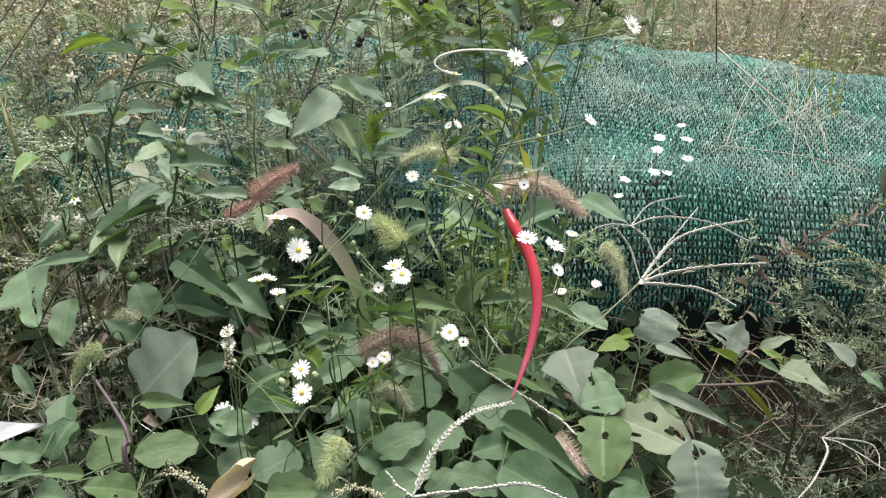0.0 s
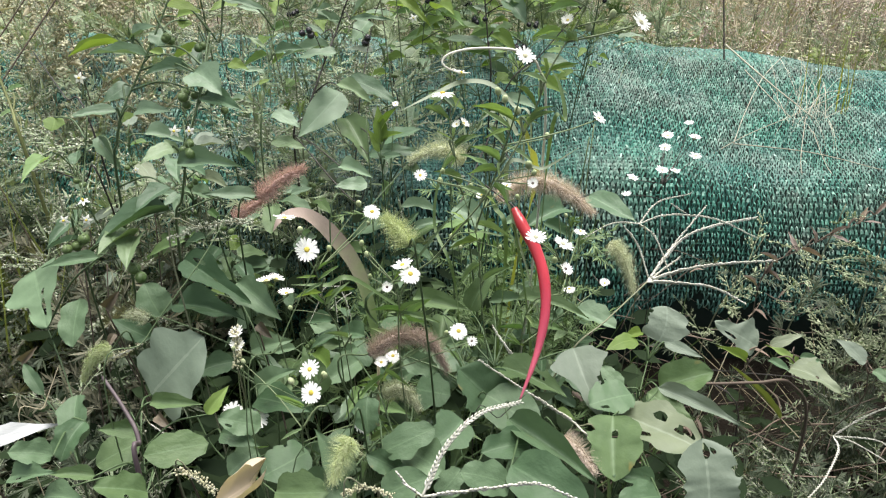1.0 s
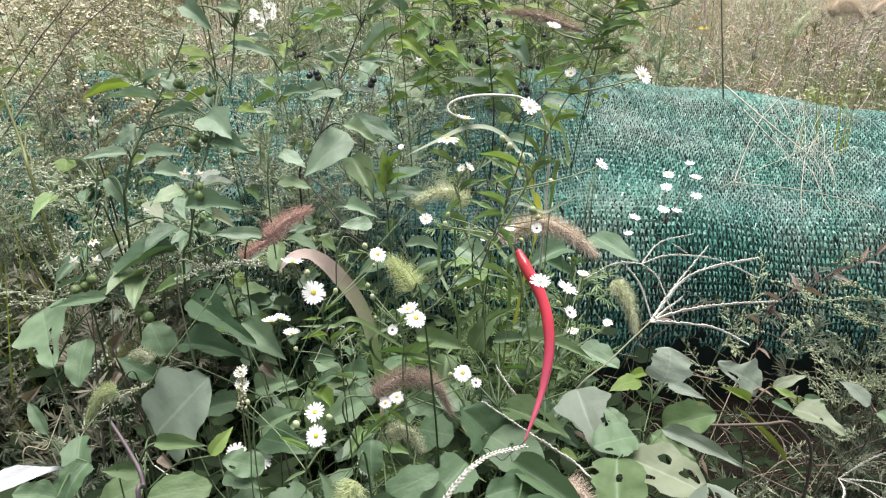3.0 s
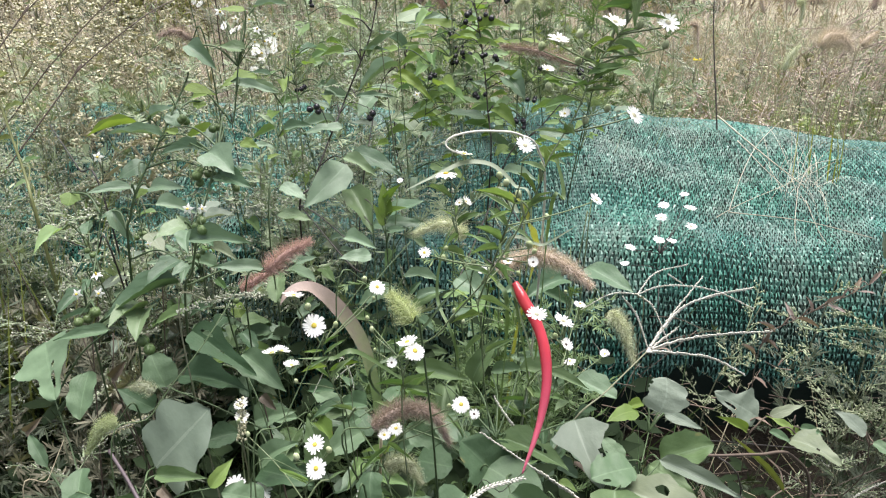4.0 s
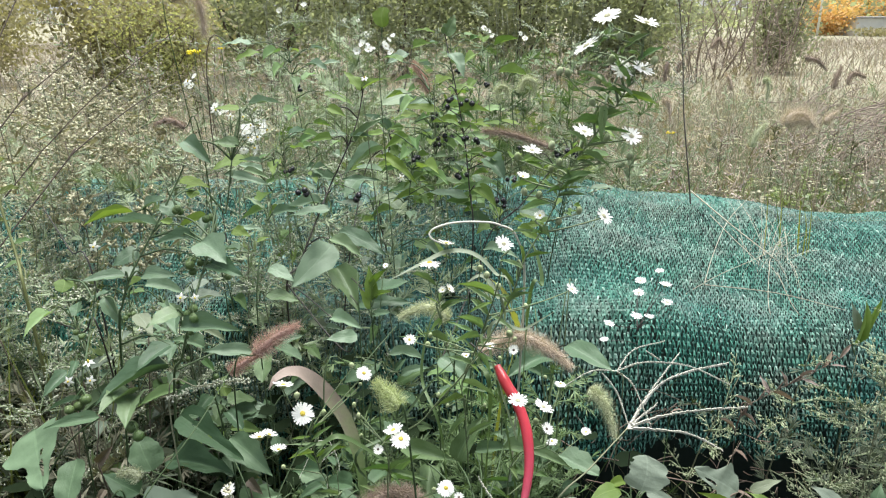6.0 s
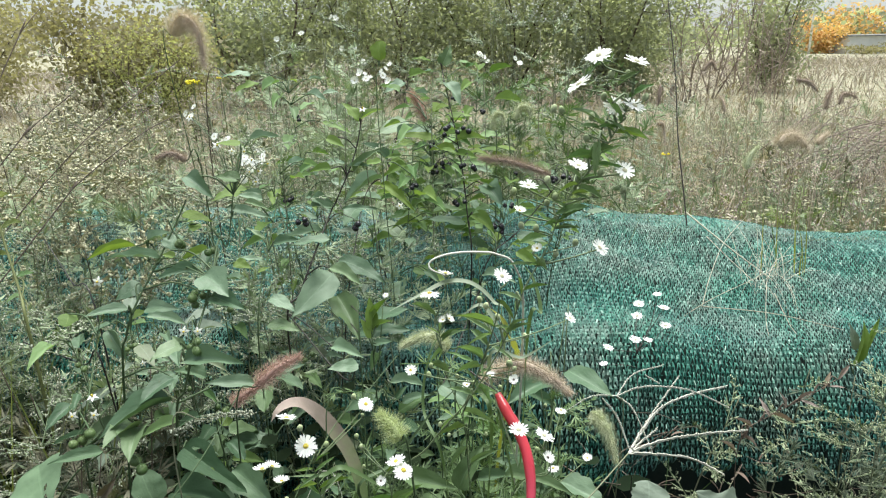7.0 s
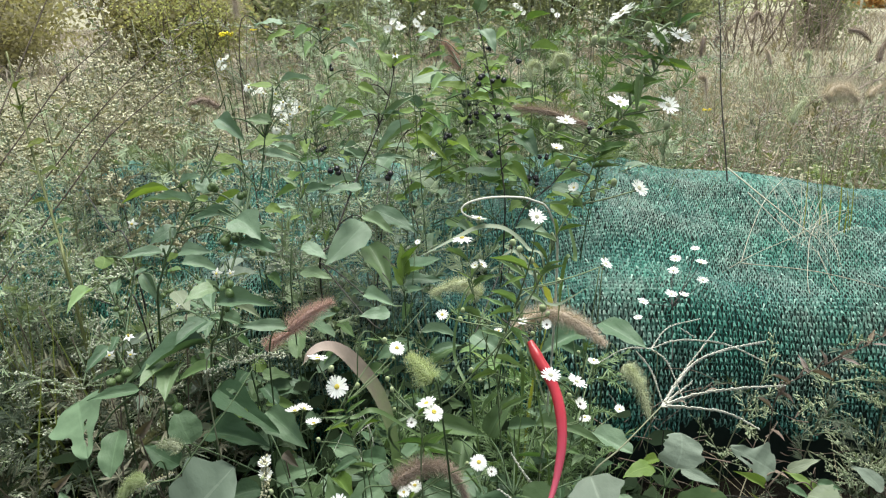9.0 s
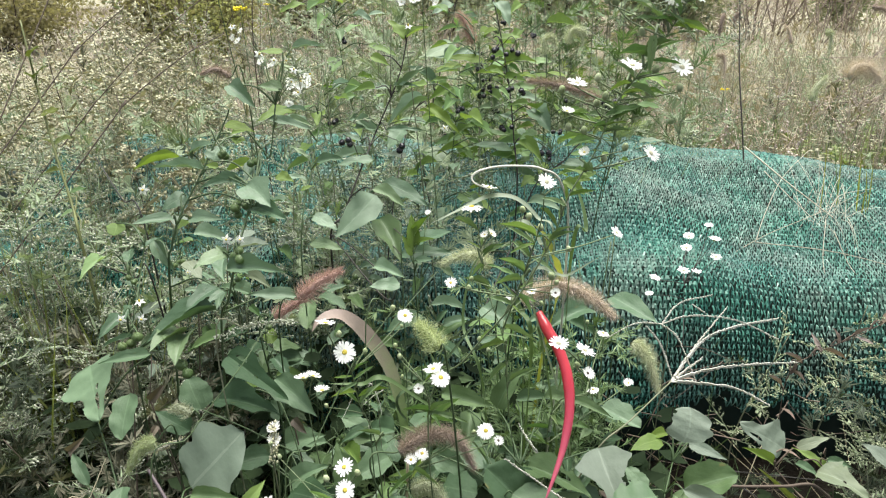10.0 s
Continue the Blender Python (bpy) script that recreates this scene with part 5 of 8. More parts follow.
p = nightshade((-0.358, 0.792, 0.380), "bushy nightshade with clustered green berries")
p.stem((-0.282, 0.643, 0.583), (-0.254, 0.609, 0.644), (-0.232, 0.597, 0.705), (-0.220, 0.622, 0.749), (-0.220, 0.664, 0.784), (-0.213, 0.669, 0.777), (-0.203, 0.675, 0.829), r=(.0026, .0012))
p.leaf((-0.246, 0.594, 0.700), (-0.267, 0.569, 0.697), .55).leaf((-0.238, 0.578, 0.691), (-0.173, 0.550, 0.701), .27).leaf((-0.197, 0.655, 0.625), (-0.246, 0.638, 0.635), .32)
p.leaf((-0.246, 0.601, 0.692), (-0.259, 0.608, 0.704), .5).leaf((-0.231, 0.680, 0.770), (-0.235, 0.649, 0.757), .5).leaf((-0.214, 0.692, 0.751), (-0.191, 0.669, 0.751), .4, mat=M_LIME)
p.leaf((-0.193, 0.670, 0.844), (-0.219, 0.672, 0.849), .6).leaf((-0.247, 0.672, 0.849), (-0.218, 0.655, 0.831), .5).leaf((-0.214, 0.681, 0.813), (-0.165, 0.677, 0.802), .26)
p.leaf((-0.255, 0.670, 0.811), (-0.222, 0.658, 0.807), .4, mat=M_LIME).leaf((-0.192, 0.682, 0.879), (-0.218, 0.682, 0.880), .4, mat=M_LIME).leaf((-0.189, 0.703, 0.879), (-0.154, 0.704, 0.883), .3)
p.leaf((-0.275, 0.677, 0.770), (-0.272, 0.692, 0.784), 1.0, "broad").leaf((-0.287, 0.674, 0.762), (-0.339, 0.666, 0.769), .24).leaf((-0.240, 0.696, 0.763), (-0.277, 0.692, 0.752), .3, mat=M_LIME)
p.berries((-0.227, 0.575, 0.707), 4, .009).berries((-0.227, 0.617, 0.740), 5, .009).berries((-0.229, 0.659, 0.775), 2, .009).berries((-0.194, 0.612, 0.731), 1, .007)
p.star((-0.233, 0.573, 0.723), .0115).star((-0.220, 0.573, 0.723), .0095)
for q in ((-0.184, 0.686, 0.861), (-0.176, 0.682, 0.850), (-0.187, 0.683, 0.850), (-0.179, 0.679, 0.840), (-0.219, 0.691, 0.876), (-0.215, 0.702, 0.878), (-0.204, 0.689, 0.870), (-0.192, 0.689, 0.870), (-0.169, 0.695, 0.856), (-0.260, 0.741, 0.899)):
    p.star(q, p.rnd.uniform(.008, .0115), (p.rnd.uniform(-.8, .8), -.6, p.rnd.uniform(-.3, .8)))
p.done()

p = nightshade((-0.281, 0.943, 0.340), "slender green nightshade shoot")
p.stem((-0.230, 0.808, 0.611), (-0.220, 0.862, 0.708), (-0.211, 0.910, 0.772), (-0.205, 0.861, 0.785), (-0.197, 0.900, 0.837), r=(.002, .001))
p.leaf((-0.239, 0.846, 0.780), (-0.200, 0.820, 0.775), .2).leaf((-0.216, 0.832, 0.654), (-0.180, 0.814, 0.642), .5).leaf((-0.219, 0.825, 0.620), (-0.173, 0.802, 0.620), .4).leaf((-0.226, 0.879, 0.718), (-0.254, 0.889, 0.736), .2, "lance")
p.leaf((-0.226, 0.866, 0.693), (-0.268, 0.869, 0.699), .2, "lance").leaf((-0.231, 0.839, 0.687), (-0.214, 0.842, 0.693), .4, mat=M_LIME).leaf((-0.207, 0.841, 0.723), (-0.170, 0.842, 0.729), .4).leaf((-0.220, 0.861, 0.786), (-0.249, 0.863, 0.790), .3)
p.done()

p = nightshade((-0.229, 1.085, 0.287), "tall nightshade with large drooping leaves", True)
p.stem((-0.220, 0.935, 0.571), (-0.200, 0.948, 0.615), (-0.179, 0.989, 0.668), (-0.158, 1.041, 0.719), (-0.141, 0.975, 0.748), (-0.113, 0.996, 0.811), (-0.100, 1.015, 0.869), r=(.003, .0014))
p.stem((-0.136, 0.985, 0.578), (-0.127, 1.050, 0.652), (-0.112, 1.112, 0.722), (-0.080, 1.067, 0.770), r=(.002, .001))
p.leaf((-0.152, 0.962, 0.640), (-0.204, 0.894, 0.600), .5, face=(0, -.85, .5)).leaf((-0.147, 1.001, 0.648), (-0.072, 0.946, 0.631), .34).leaf((-0.173, 1.023, 0.687), (-0.235, 0.988, 0.687), .3)
p.leaf((-0.122, 1.094, 0.710), (-0.146, 1.067, 0.683), .75).leaf((-0.108, 0.873, 0.582), (-0.030, 0.857, 0.594), .32).leaf((-0.150, 0.974, 0.599), (-0.111, 0.895, 0.561), .4).leaf((-0.094, 0.861, 0.602), (-0.033, 0.852, 0.626), .5)
p.leaf((-0.095, 0.745, 0.598), (-0.130, 0.724, 0.604), .46).leaf((-0.134, 0.800, 0.596), (-0.093, 0.776, 0.594), .45).leaf((-0.182, 1.033, 0.705), (-0.215, 1.041, 0.719), .3)
p.leaf((-0.105, 1.011, 0.858), (-0.130, 1.021, 0.886), .5, mat=M_LIME).leaf((-0.105, 1.011, 0.858), (-0.071, 1.018, 0.876), .35, mat=M_LIME).leaf((-0.115, 0.988, 0.787), (-0.075, 0.979, 0.825), .3).leaf((-0.123, 0.991, 0.795), (-0.084, 0.971, 0.799), .22)
p.leaf((-0.133, 0.971, 0.736), (-0.074, 0.952, 0.741), .16).leaf((-0.152, 0.984, 0.838), (-0.124, 0.980, 0.826), .5, mat=M_LIME).leaf((-0.145, 0.970, 0.796), (-0.178, 0.969, 0.793), .5, mat=M_LIME).leaf((-0.080, 1.061, 0.753), (-0.027, 1.009, 0.723), .22, mat=M_LIME)
p.leaf((-0.080, 1.064, 0.762), (-0.138, 1.014, 0.739), .3).leaf((-0.148, 0.938, 0.699), (-0.214, 0.936, 0.693), .3).leaf((-0.147, 0.906, 0.667), (-0.098, 0.880, 0.650), .35)
p.berries((-0.192, 0.947, 0.725), 3, .010, True).berries((-0.121, 0.992, 0.704), 2, .010, True).star((-0.100, 1.017, 0.875), .014, (0, -.4, .8)).star((-0.050, 1.001, 0.731), .013)
p.done()

p = nightshade((0.063, 1.287, 0.236), "dark-stemmed nightshade hung with black berries", True)
p.stem((0.065, 1.115, 0.598), (0.060, 1.140, 0.672), (0.052, 1.167, 0.756), (0.038, 1.205, 0.838), (0.026, 1.234, 0.894), (0.018, 1.271, 0.941), r=(.0028, .0012))
p.stem((0.082, 1.090, 0.586), (0.142, 1.112, 0.652), (0.196, 1.131, 0.710), (0.231, 1.144, 0.750), r=(.0024, .0012))
p.stem((-0.095, 1.167, 0.596), (-0.084, 1.261, 0.721), (-0.056, 1.348, 0.824), (-0.043, 1.403, 0.895), r=(.0024, .0012))
for q, n in (((0.034, 1.178, 0.819), 4), ((0.013, 1.157, 0.757), 4), ((0.061, 1.148, 0.761), 4), ((0.047, 1.128, 0.701), 4), ((0.021, 1.171, 0.766), 2), ((0.106, 1.105, 0.663), 5), ((0.210, 1.131, 0.744), 4), ((0.061, 1.178, 0.822), 2)):
    p.berries(q, n, .0095, True, .012)
for a, b, w, m in (((0.087, 1.148, 0.729), (0.117, 1.108, 0.703), .7, None), ((0.057, 1.136, 0.663), (-0.016, 1.121, 0.680), .35, None), ((0.066, 1.122, 0.682), (0.104, 1.093, 0.659), .5, M_LIME), ((0.013, 1.203, 0.800), (-0.060, 1.186, 0.813), .25, M_LIME),
                   ((0.042, 1.191, 0.796), (0.095, 1.174, 0.807), .4, M_LIME), ((0.024, 1.215, 0.838), (0.073, 1.206, 0.842), .4, M_LIME), ((-0.044, 1.324, 0.816), (-0.102, 1.288, 0.801), .6, None), ((-0.040, 1.319, 0.801), (0.014, 1.283, 0.788), .5, None),
                   ((-0.060, 1.284, 0.790), (-0.017, 1.292, 0.814), .7, None), ((-0.083, 1.271, 0.751), (-0.127, 1.263, 0.790), .5, None), ((-0.077, 1.271, 0.751), (-0.036, 1.241, 0.723), .5, M_LIME), ((-0.094, 1.228, 0.686), (-0.143, 1.213, 0.701), .5, None),
                   ((-0.049, 1.379, 0.886), (-0.092, 1.352, 0.868), .5, None), ((-0.043, 1.403, 0.895), (-0.004, 1.385, 0.906), .6, M_LIME), ((0.026, 1.234, 0.894), (0.053, 1.201, 0.858), .5, None), ((0.022, 1.254, 0.922), (0.038, 1.266, 0.959), .6, None),
                   ((0.173, 1.140, 0.738), (0.130, 1.138, 0.764), .4, None), ((0.116, 1.144, 0.719), (0.077, 1.141, 0.741), .4, M_LIME), ((0.142, 1.110, 0.648), (0.191, 1.088, 0.643), .4, None), ((0.082, 1.090, 0.586), (0.135, 1.049, 0.589), .4, None),
                   ((-0.078, 1.264, 0.731), (-0.047, 1.218, 0.687), .3, M_LIME), ((-0.094, 1.196, 0.651), (-0.042, 1.144, 0.623), .5, None), ((0.049, 1.161, 0.737), (-0.004, 1.139, 0.734), .4, None), ((0.041, 1.177, 0.784), (-0.007, 1.157, 0.789), .3, M_LIME)):
    p.leaf(a, b, w, mat=m)
p.leaf((0.005, 0.749, 0.564), (0.045, 0.718, 0.549), .6).leaf((0.141, 0.785, 0.545), (0.088, 0.739, 0.546), .5).leaf((0.167, 0.774, 0.567), (0.209, 0.706, 0.567), .42)
p.done()

# lime-leaved seedling shoots
p = Plant("young_weed", (-0.077, 0.891, 0.450), "fresh yellow-green weed shoot", "weed", "young weeds")
p.leaf_mat = M_LIME
p.stem((-0.070, 0.688, 0.620), (-0.071, 0.693, 0.669), (-0.069, 0.700, 0.703), r=(.0016, .0009))
p.leaf((-0.071, 0.691, 0.667), (-0.073, 0.701, 0.704), .4).leaf((-0.070, 0.698, 0.679), (-0.052, 0.690, 0.706), .3).leaf((-0.071, 0.687, 0.659), (-0.083, 0.689, 0.683), .4).leaf((-0.069, 0.693, 0.669), (-0.047, 0.688, 0.680), .3).leaf((-0.070, 0.684, 0.654), (-0.047, 0.676, 0.660), .4, mat=M_NIGHT)
p.daisy((-0.054, 0.692, 0.708), .007)
p.done()
p = Plant("young_weed", (-.05, 1.02, 0), "thin shoot with one round yellow-green leaf", "weed", "young weeds")
p.leaf_mat = M_LIME
p.stem((-0.068, 0.890, 0.872), (-0.065, 0.895, 0.935), (-0.063, 0.894, 0.948), r=(.0013, .0007))
p.leaf((-0.063, 0.894, 0.948), (-0.062, 0.902, 0.973), .8, "broad", face=(0, -.9, .4))
p.done()
p = Plant("young_weed", (0.762, 1.094, 0.379), "small yellow-green grassy shoot by the net", "weed", "young weeds")
p.leaf_mat = M_LIME
p.stem((0.752, 1.092, 0.403), r=(.0013, .0009))
p.leaf((0.746, 1.090, 0.398), (0.761, 1.095, 0.478), .17, "lance").leaf((0.757, 1.092, 0.403), (0.786, 1.098, 0.486), .13, "lance").leaf((0.752, 1.098, 0.422), (0.738, 1.105, 0.474), .34, "ovate", M_GREYLEAF)
p.done()

M_BRISTLE_BROWN = plain_material("brown bristle", (0.27, 0.20, 0.165), (0.48, 0.385, 0.325), 30, 0.7, True, 0, 0.2)

# ---- foxtail heads ----
foxtail("purplish red foxtail head on a bent stalk", [(-0.192, 0.645, 0.626), (-0.172, 0.653, 0.641), (-0.147, 0.660, 0.653)], M_BRISTLE_RED, 0.0187, 0.0095, (-0.350, 0.807, 0.407))
foxtail("dark red foxtail head partly behind leaves", [(-0.230, 0.670, 0.590), (-0.215, 0.676, 0.599), (-0.195, 0.681, 0.609)], M_BRISTLE_RED, 0.0150, 0.0070, (-0.312, 0.808, 0.406))
foxtail("short fresh green foxtail head", [(-0.031, 0.473, 0.666), (-0.038, 0.479, 0.676), (-0.048, 0.484, 0.685)], M_BRISTLE_GREEN, 0.0170, 0.0085, (-0.015, 0.626, 0.386), 1.3)
foxtail("pale green nodding foxtail head", [(0.015, 0.663, 0.656), (-0.007, 0.670, 0.668), (-0.039, 0.664, 0.659)], M_BRISTLE_GREY, 0.0163, 0.0085, (0.036, 0.824, 0.433))
foxtail("pinkish tan nodding foxtail head", [(0.046, 0.646, 0.625), (0.083, 0.645, 0.644), (0.114, 0.640, 0.635), (0.142, 0.629, 0.615)], M_BRISTLE_TAN, 0.0187, 0.0100, (0.051, 0.794, 0.379))
foxtail("grey-green foxtail head hanging before the net", [(0.212, 0.826, 0.474), (0.231, 0.815, 0.455), (0.244, 0.793, 0.415)], M_BRISTLE_GREY, 0.0140, 0.0120, (0.210, 0.919, 0.293))
foxtail("reddish brown arching foxtail head", [(-0.071, 0.497, 0.545), (-0.046, 0.513, 0.552), (-0.019, 0.527, 0.536), (-0.002, 0.529, 0.499)], M_BRISTLE_BROWN, 0.0135, 0.0088, (-0.080, 0.569, 0.387))
foxtail("grey-green curled foxtail head low down", [(-0.065, 0.526, 0.474), (-0.045, 0.528, 0.478), (-0.029, 0.518, 0.460)], M_BRISTLE_GREY, 0.0220, 0.0065, (-0.093, 0.593, 0.329))
foxtail("yellowish nodding foxtail head beside a bare stem", [(-0.317, 0.530, 0.525), (-0.332, 0.527, 0.520), (-0.344, 0.515, 0.498)], M_BRISTLE_GREEN, 0.0210, 0.0050, (-0.359, 0.611, 0.364))
foxtail("pale green foxtail head close to the ground leaves", [(-0.075, 0.402, 0.539), (-0.081, 0.392, 0.532), (-0.087, 0.378, 0.518)], M_BRISTLE_GREEN, 0.0140, 0.0095, (-0.080, 0.498, 0.364))
foxtail("small green foxtail head", [(-0.287, 0.551, 0.542), (-0.298, 0.554, 0.548), (-0.310, 0.553, 0.546)], M_BRISTLE_GREY, 0.0180, 0.0045, (-0.347, 0.683, 0.389))
foxtail("tan foxtail head drooping over leaves", [(0.098, 0.461, 0.480), (0.110, 0.449, 0.477), (0.122, 0.432, 0.469)], M_BRISTLE_TAN, 0.0163, 0.0095, (0.109, 0.540, 0.334), 0.7)
foxtail("large arching tan foxtail head against the shrubs", [(-0.479, 1.348, 0.981), (-0.460, 1.359, 1.014), (-0.432, 1.349, 0.986), (-0.420, 1.328, 0.923)], M_BRISTLE_TAN, 0.0270, 0.0200, (-.52, 1.5, 0), 1.0)
foxtail("pink upright foxtail head", [(-0.009, 1.25, 0.825), (-0.022, 1.25, 0.858), (-0.036, 1.25, 0.877)], M_BRISTLE_RED, 0.0220, 0.0110, (.03, 1.4, 0), .8)
foxtail("long red-brown foxtail head lying level", [(0.195, 1.103, 0.753), (0.131, 1.110, 0.774), (0.078, 1.112, 0.781)], M_BRISTLE_BROWN, 0.0160, 0.0130, (.25, 1.3, 0), .7)
foxtail("dark arching foxtail head", [(-0.335, 0.926, 0.820), (-0.354, 0.929, 0.830), (-0.377, 0.927, 0.824)], M_BRISTLE_BROWN, 0.0150, 0.0070, (-.3, 1.05, 0), .7)
foxtail("pale green curled foxtail head", [(0.120, 1.287, 0.800), (0.118, 1.296, 0.827), (0.133, 1.297, 0.830), (0.139, 1.290, 0.810)], M_BRISTLE_GREY, 0.0150, 0.0080, (.12, 1.5, 0), .7)
foxtail("pale green hooked foxtail head", [(0.161, 1.324, 0.815), (0.173, 1.331, 0.839), (0.191, 1.330, 0.835), (0.190, 1.322, 0.811)], M_BRISTLE_GREY, 0.0175, 0.0090, (.2, 1.5, 0), .7)
for a, b, c, m in (((0.712, 2.175, 0.686), (0.733, 2.174, 0.682), (0.737, 2.153, 0.618), M_BRISTLE_TAN), ((1.037, 1.980, 0.829), (1.072, 1.978, 0.821), (1.099, 1.969, 0.795), M_BRISTLE_BROWN),
                   ((1.145, 2.003, 0.740), (1.156, 2.014, 0.773), (1.170, 2.023, 0.801), M_BRISTLE_BROWN), ((1.305, 2.211, 0.731), (1.324, 2.221, 0.763), (1.365, 2.217, 0.750), M_BRISTLE_BROWN), ((0.954, 2.454, 0.827), (0.980, 2.464, 0.857), (0.998, 2.453, 0.825), M_BRISTLE_BROWN),
                   ((0.737, 2.235, 0.801), (0.729, 2.224, 0.768), (0.726, 2.215, 0.740), M_BRISTLE_BROWN), ((0.783, 2.234, 0.800), (0.771, 2.232, 0.792), (0.766, 2.222, 0.763), M_BRISTLE_BROWN), ((0.938, 2.206, 0.714), (0.932, 2.216, 0.745), (0.918, 2.223, 0.766), M_BRISTLE_TAN),
                   ((0.750, 1.606, 0.653), (0.762, 1.616, 0.681), (0.784, 1.624, 0.706), M_BRISTLE_GREY), ((1.084, 2.316, 0.731), (1.103, 2.316, 0.730), (1.095, 2.293, 0.659), M_BRISTLE_GREY)):
    foxtail("ripe foxtail head standing in the dry field", [a, b, c], m, .026, .010, None, .5, "field foxtails", M_DRYGRASS)
foxtail("bushy pinkish tan foxtail head bent over in the field", [(0.857, 1.671, 0.691), (0.872, 1.679, 0.714), (0.902, 1.680, 0.716), (0.929, 1.670, 0.686)], M_BRISTLE_TAN, .042, .024, None, 1.0, "field foxtails", M_DRYGRASS)
foxtail("pale foxtail head slanting over dead stems", [(1.008, 1.773, 0.679), (1.020, 1.778, 0.695), (1.044, 1.783, 0.711)], M_BRISTLE_TAN, .030, .012, None, .8, "field foxtails", M_DRYGRASS)

M_BROWNLEAF = leaf_material("brown withered leaf", (0.085, 0.070, 0.050), (0.165, 0.135, 0.10), (0.08, 0.06, 0.04), 0.55)


# ---- small white seed spikes and withered leaves low down ----
def raceme(label, pts, mat, size=.0022):
    e = thing("seed_spike", (pts[0][0], pts[0][1] + .04, 0), label, "weed", "seed spikes")
    line = curve(pts, 10)
    r = random.Random(label)
    g = Geo()
    low = V((pts[0][0], pts[0][1] + .04, ground_z(pts[0][0], pts[0][1] + .04) - .01))
    tube(g, curve([low, low.lerp(V(pts[0]), .6)] + [V(p) for p in pts], 6), (.0009, .0005), 5)
    part("stalk", g, M_WEEDSTEM, e)
    g = Geo()
    for q in line:
        for _ in range(6):
            bead(g, q + V((r.uniform(-1, 1), r.uniform(-1, 1), r.uniform(-1, 1))) * size * 2.4, size * r.uniform(.6, 1.1), V((r.uniform(-1, 1), r.uniform(-1, 1), 1)), 1.3)
    part("seed_head", g, mat, e)


raceme("white flower spike standing between broad leaves", [(-0.196, 0.516, 0.519), (-0.195, 0.524, 0.534), (-0.199, 0.532, 0.547)], M_CREAM, .0016)
raceme("cream seed spike close above the ground leaves", [(-0.076, 0.360, 0.525), (-0.060, 0.362, 0.530), (-0.041, 0.359, 0.524)], M_CREAM, .0010)
raceme("grey-green seed spike bowing before the leaves", [(-0.250, 0.554, 0.628), (-0.222, 0.560, 0.638), (-0.194, 0.562, 0.642), (-0.174, 0.562, 0.642)], M_SEED, .0012)
raceme("pale seed spike trailing over low leaves", [(-0.216, 0.403, 0.502), (-0.201, 0.401, 0.498), (-0.185, 0.395, 0.487)], M_CREAM, .0011)
raceme("pale seed spike beside a nodding foxtail", [(-0.332, 0.540, 0.502), (-0.316, 0.544, 0.509), (-0.299, 0.548, 0.516)], M_CREAM, .0011)
for lb, a, b, w in (("withered brown leaf hanging in the shade", (-0.367, 0.623, 0.508), (-0.342, 0.628, 0.537), .5), ("crumpled brown leaf among stems", (-0.358, 0.610, 0.484), (-0.364, 0.580, 0.471), .4), ("crumpled reddish brown leaf below the daisies", (-0.194, 0.583, 0.515), (-0.169, 0.564, 0.503), .5),
                    ("pinkish withered leaf on the ground leaves", (-0.265, 0.485, 0.485), (-0.238, 0.461, 0.483), .45), ("withered brown leaf among grey weeds", (-0.458, 0.595, 0.458), (-0.428, 0.599, 0.485), .4)):
    loose_leaf("withered_leaf", lb, a, V(a).lerp(V(b), .68), w, M_BROWNLEAF, "ovate", (.3, -.8, .5), (a[0], a[1] + .05, 0.0))

# ---- crabgrass ----
N1, N2, B1, R1 = (0.238, 0.728, 0.473), (0.233, 0.776, 0.528), (-0.019, 0.352, 0.532), (0.448, 0.619, 0.328)
crabgrass("pale crabgrass spikes spread before the net", N1, [
    [N1, (0.267, 0.758, 0.496), (0.321, 0.804, 0.536)], [N1, (0.284, 0.766, 0.509), (0.330, 0.792, 0.515), (0.392, 0.815, 0.515)], [N1, (0.278, 0.731, 0.488), (0.329, 0.726, 0.500), (0.382, 0.728, 0.502)],
    [N1, (0.268, 0.715, 0.480), (0.308, 0.704, 0.480), (0.341, 0.687, 0.470)], [N1, (0.260, 0.740, 0.484), (0.281, 0.755, 0.490)]], [(0.177, 0.662, 0.463), (0.130, 0.628, 0.438), (0.085, 0.625, 0.30), (0.07, 0.63, 0.1)], .0021)
crabgrass("crabgrass spikes arching downwards", N2, [
    [N2, (0.259, 0.798, 0.546), (0.302, 0.812, 0.551)], [N2, (0.270, 0.781, 0.537), (0.326, 0.779, 0.532), (0.377, 0.767, 0.512)], [N2, (0.198, 0.767, 0.533), (0.162, 0.758, 0.517)],
    [N2, (0.250, 0.758, 0.517), (0.270, 0.733, 0.472)], [(0.214, 0.774, 0.526), (0.232, 0.762, 0.503), (0.242, 0.734, 0.473)], [(0.278, 0.806, 0.541), (0.294, 0.801, 0.531)]], [(0.241, 0.769, 0.475), (0.240, 0.820, 0.321)], .0015)
crabgrass("feathery crabgrass spikes over the ground leaves", B1, [
    [B1, (-0.003, 0.369, 0.561), (0.021, 0.388, 0.575), (0.053, 0.408, 0.569)], [B1, (0.028, 0.348, 0.545), (0.060, 0.350, 0.547), (0.086, 0.345, 0.539)], [B1, (-0.029, 0.356, 0.538), (-0.036, 0.360, 0.546)]], [(-0.023, 0.365, 0.493), (-0.015, 0.575, 0.295)])
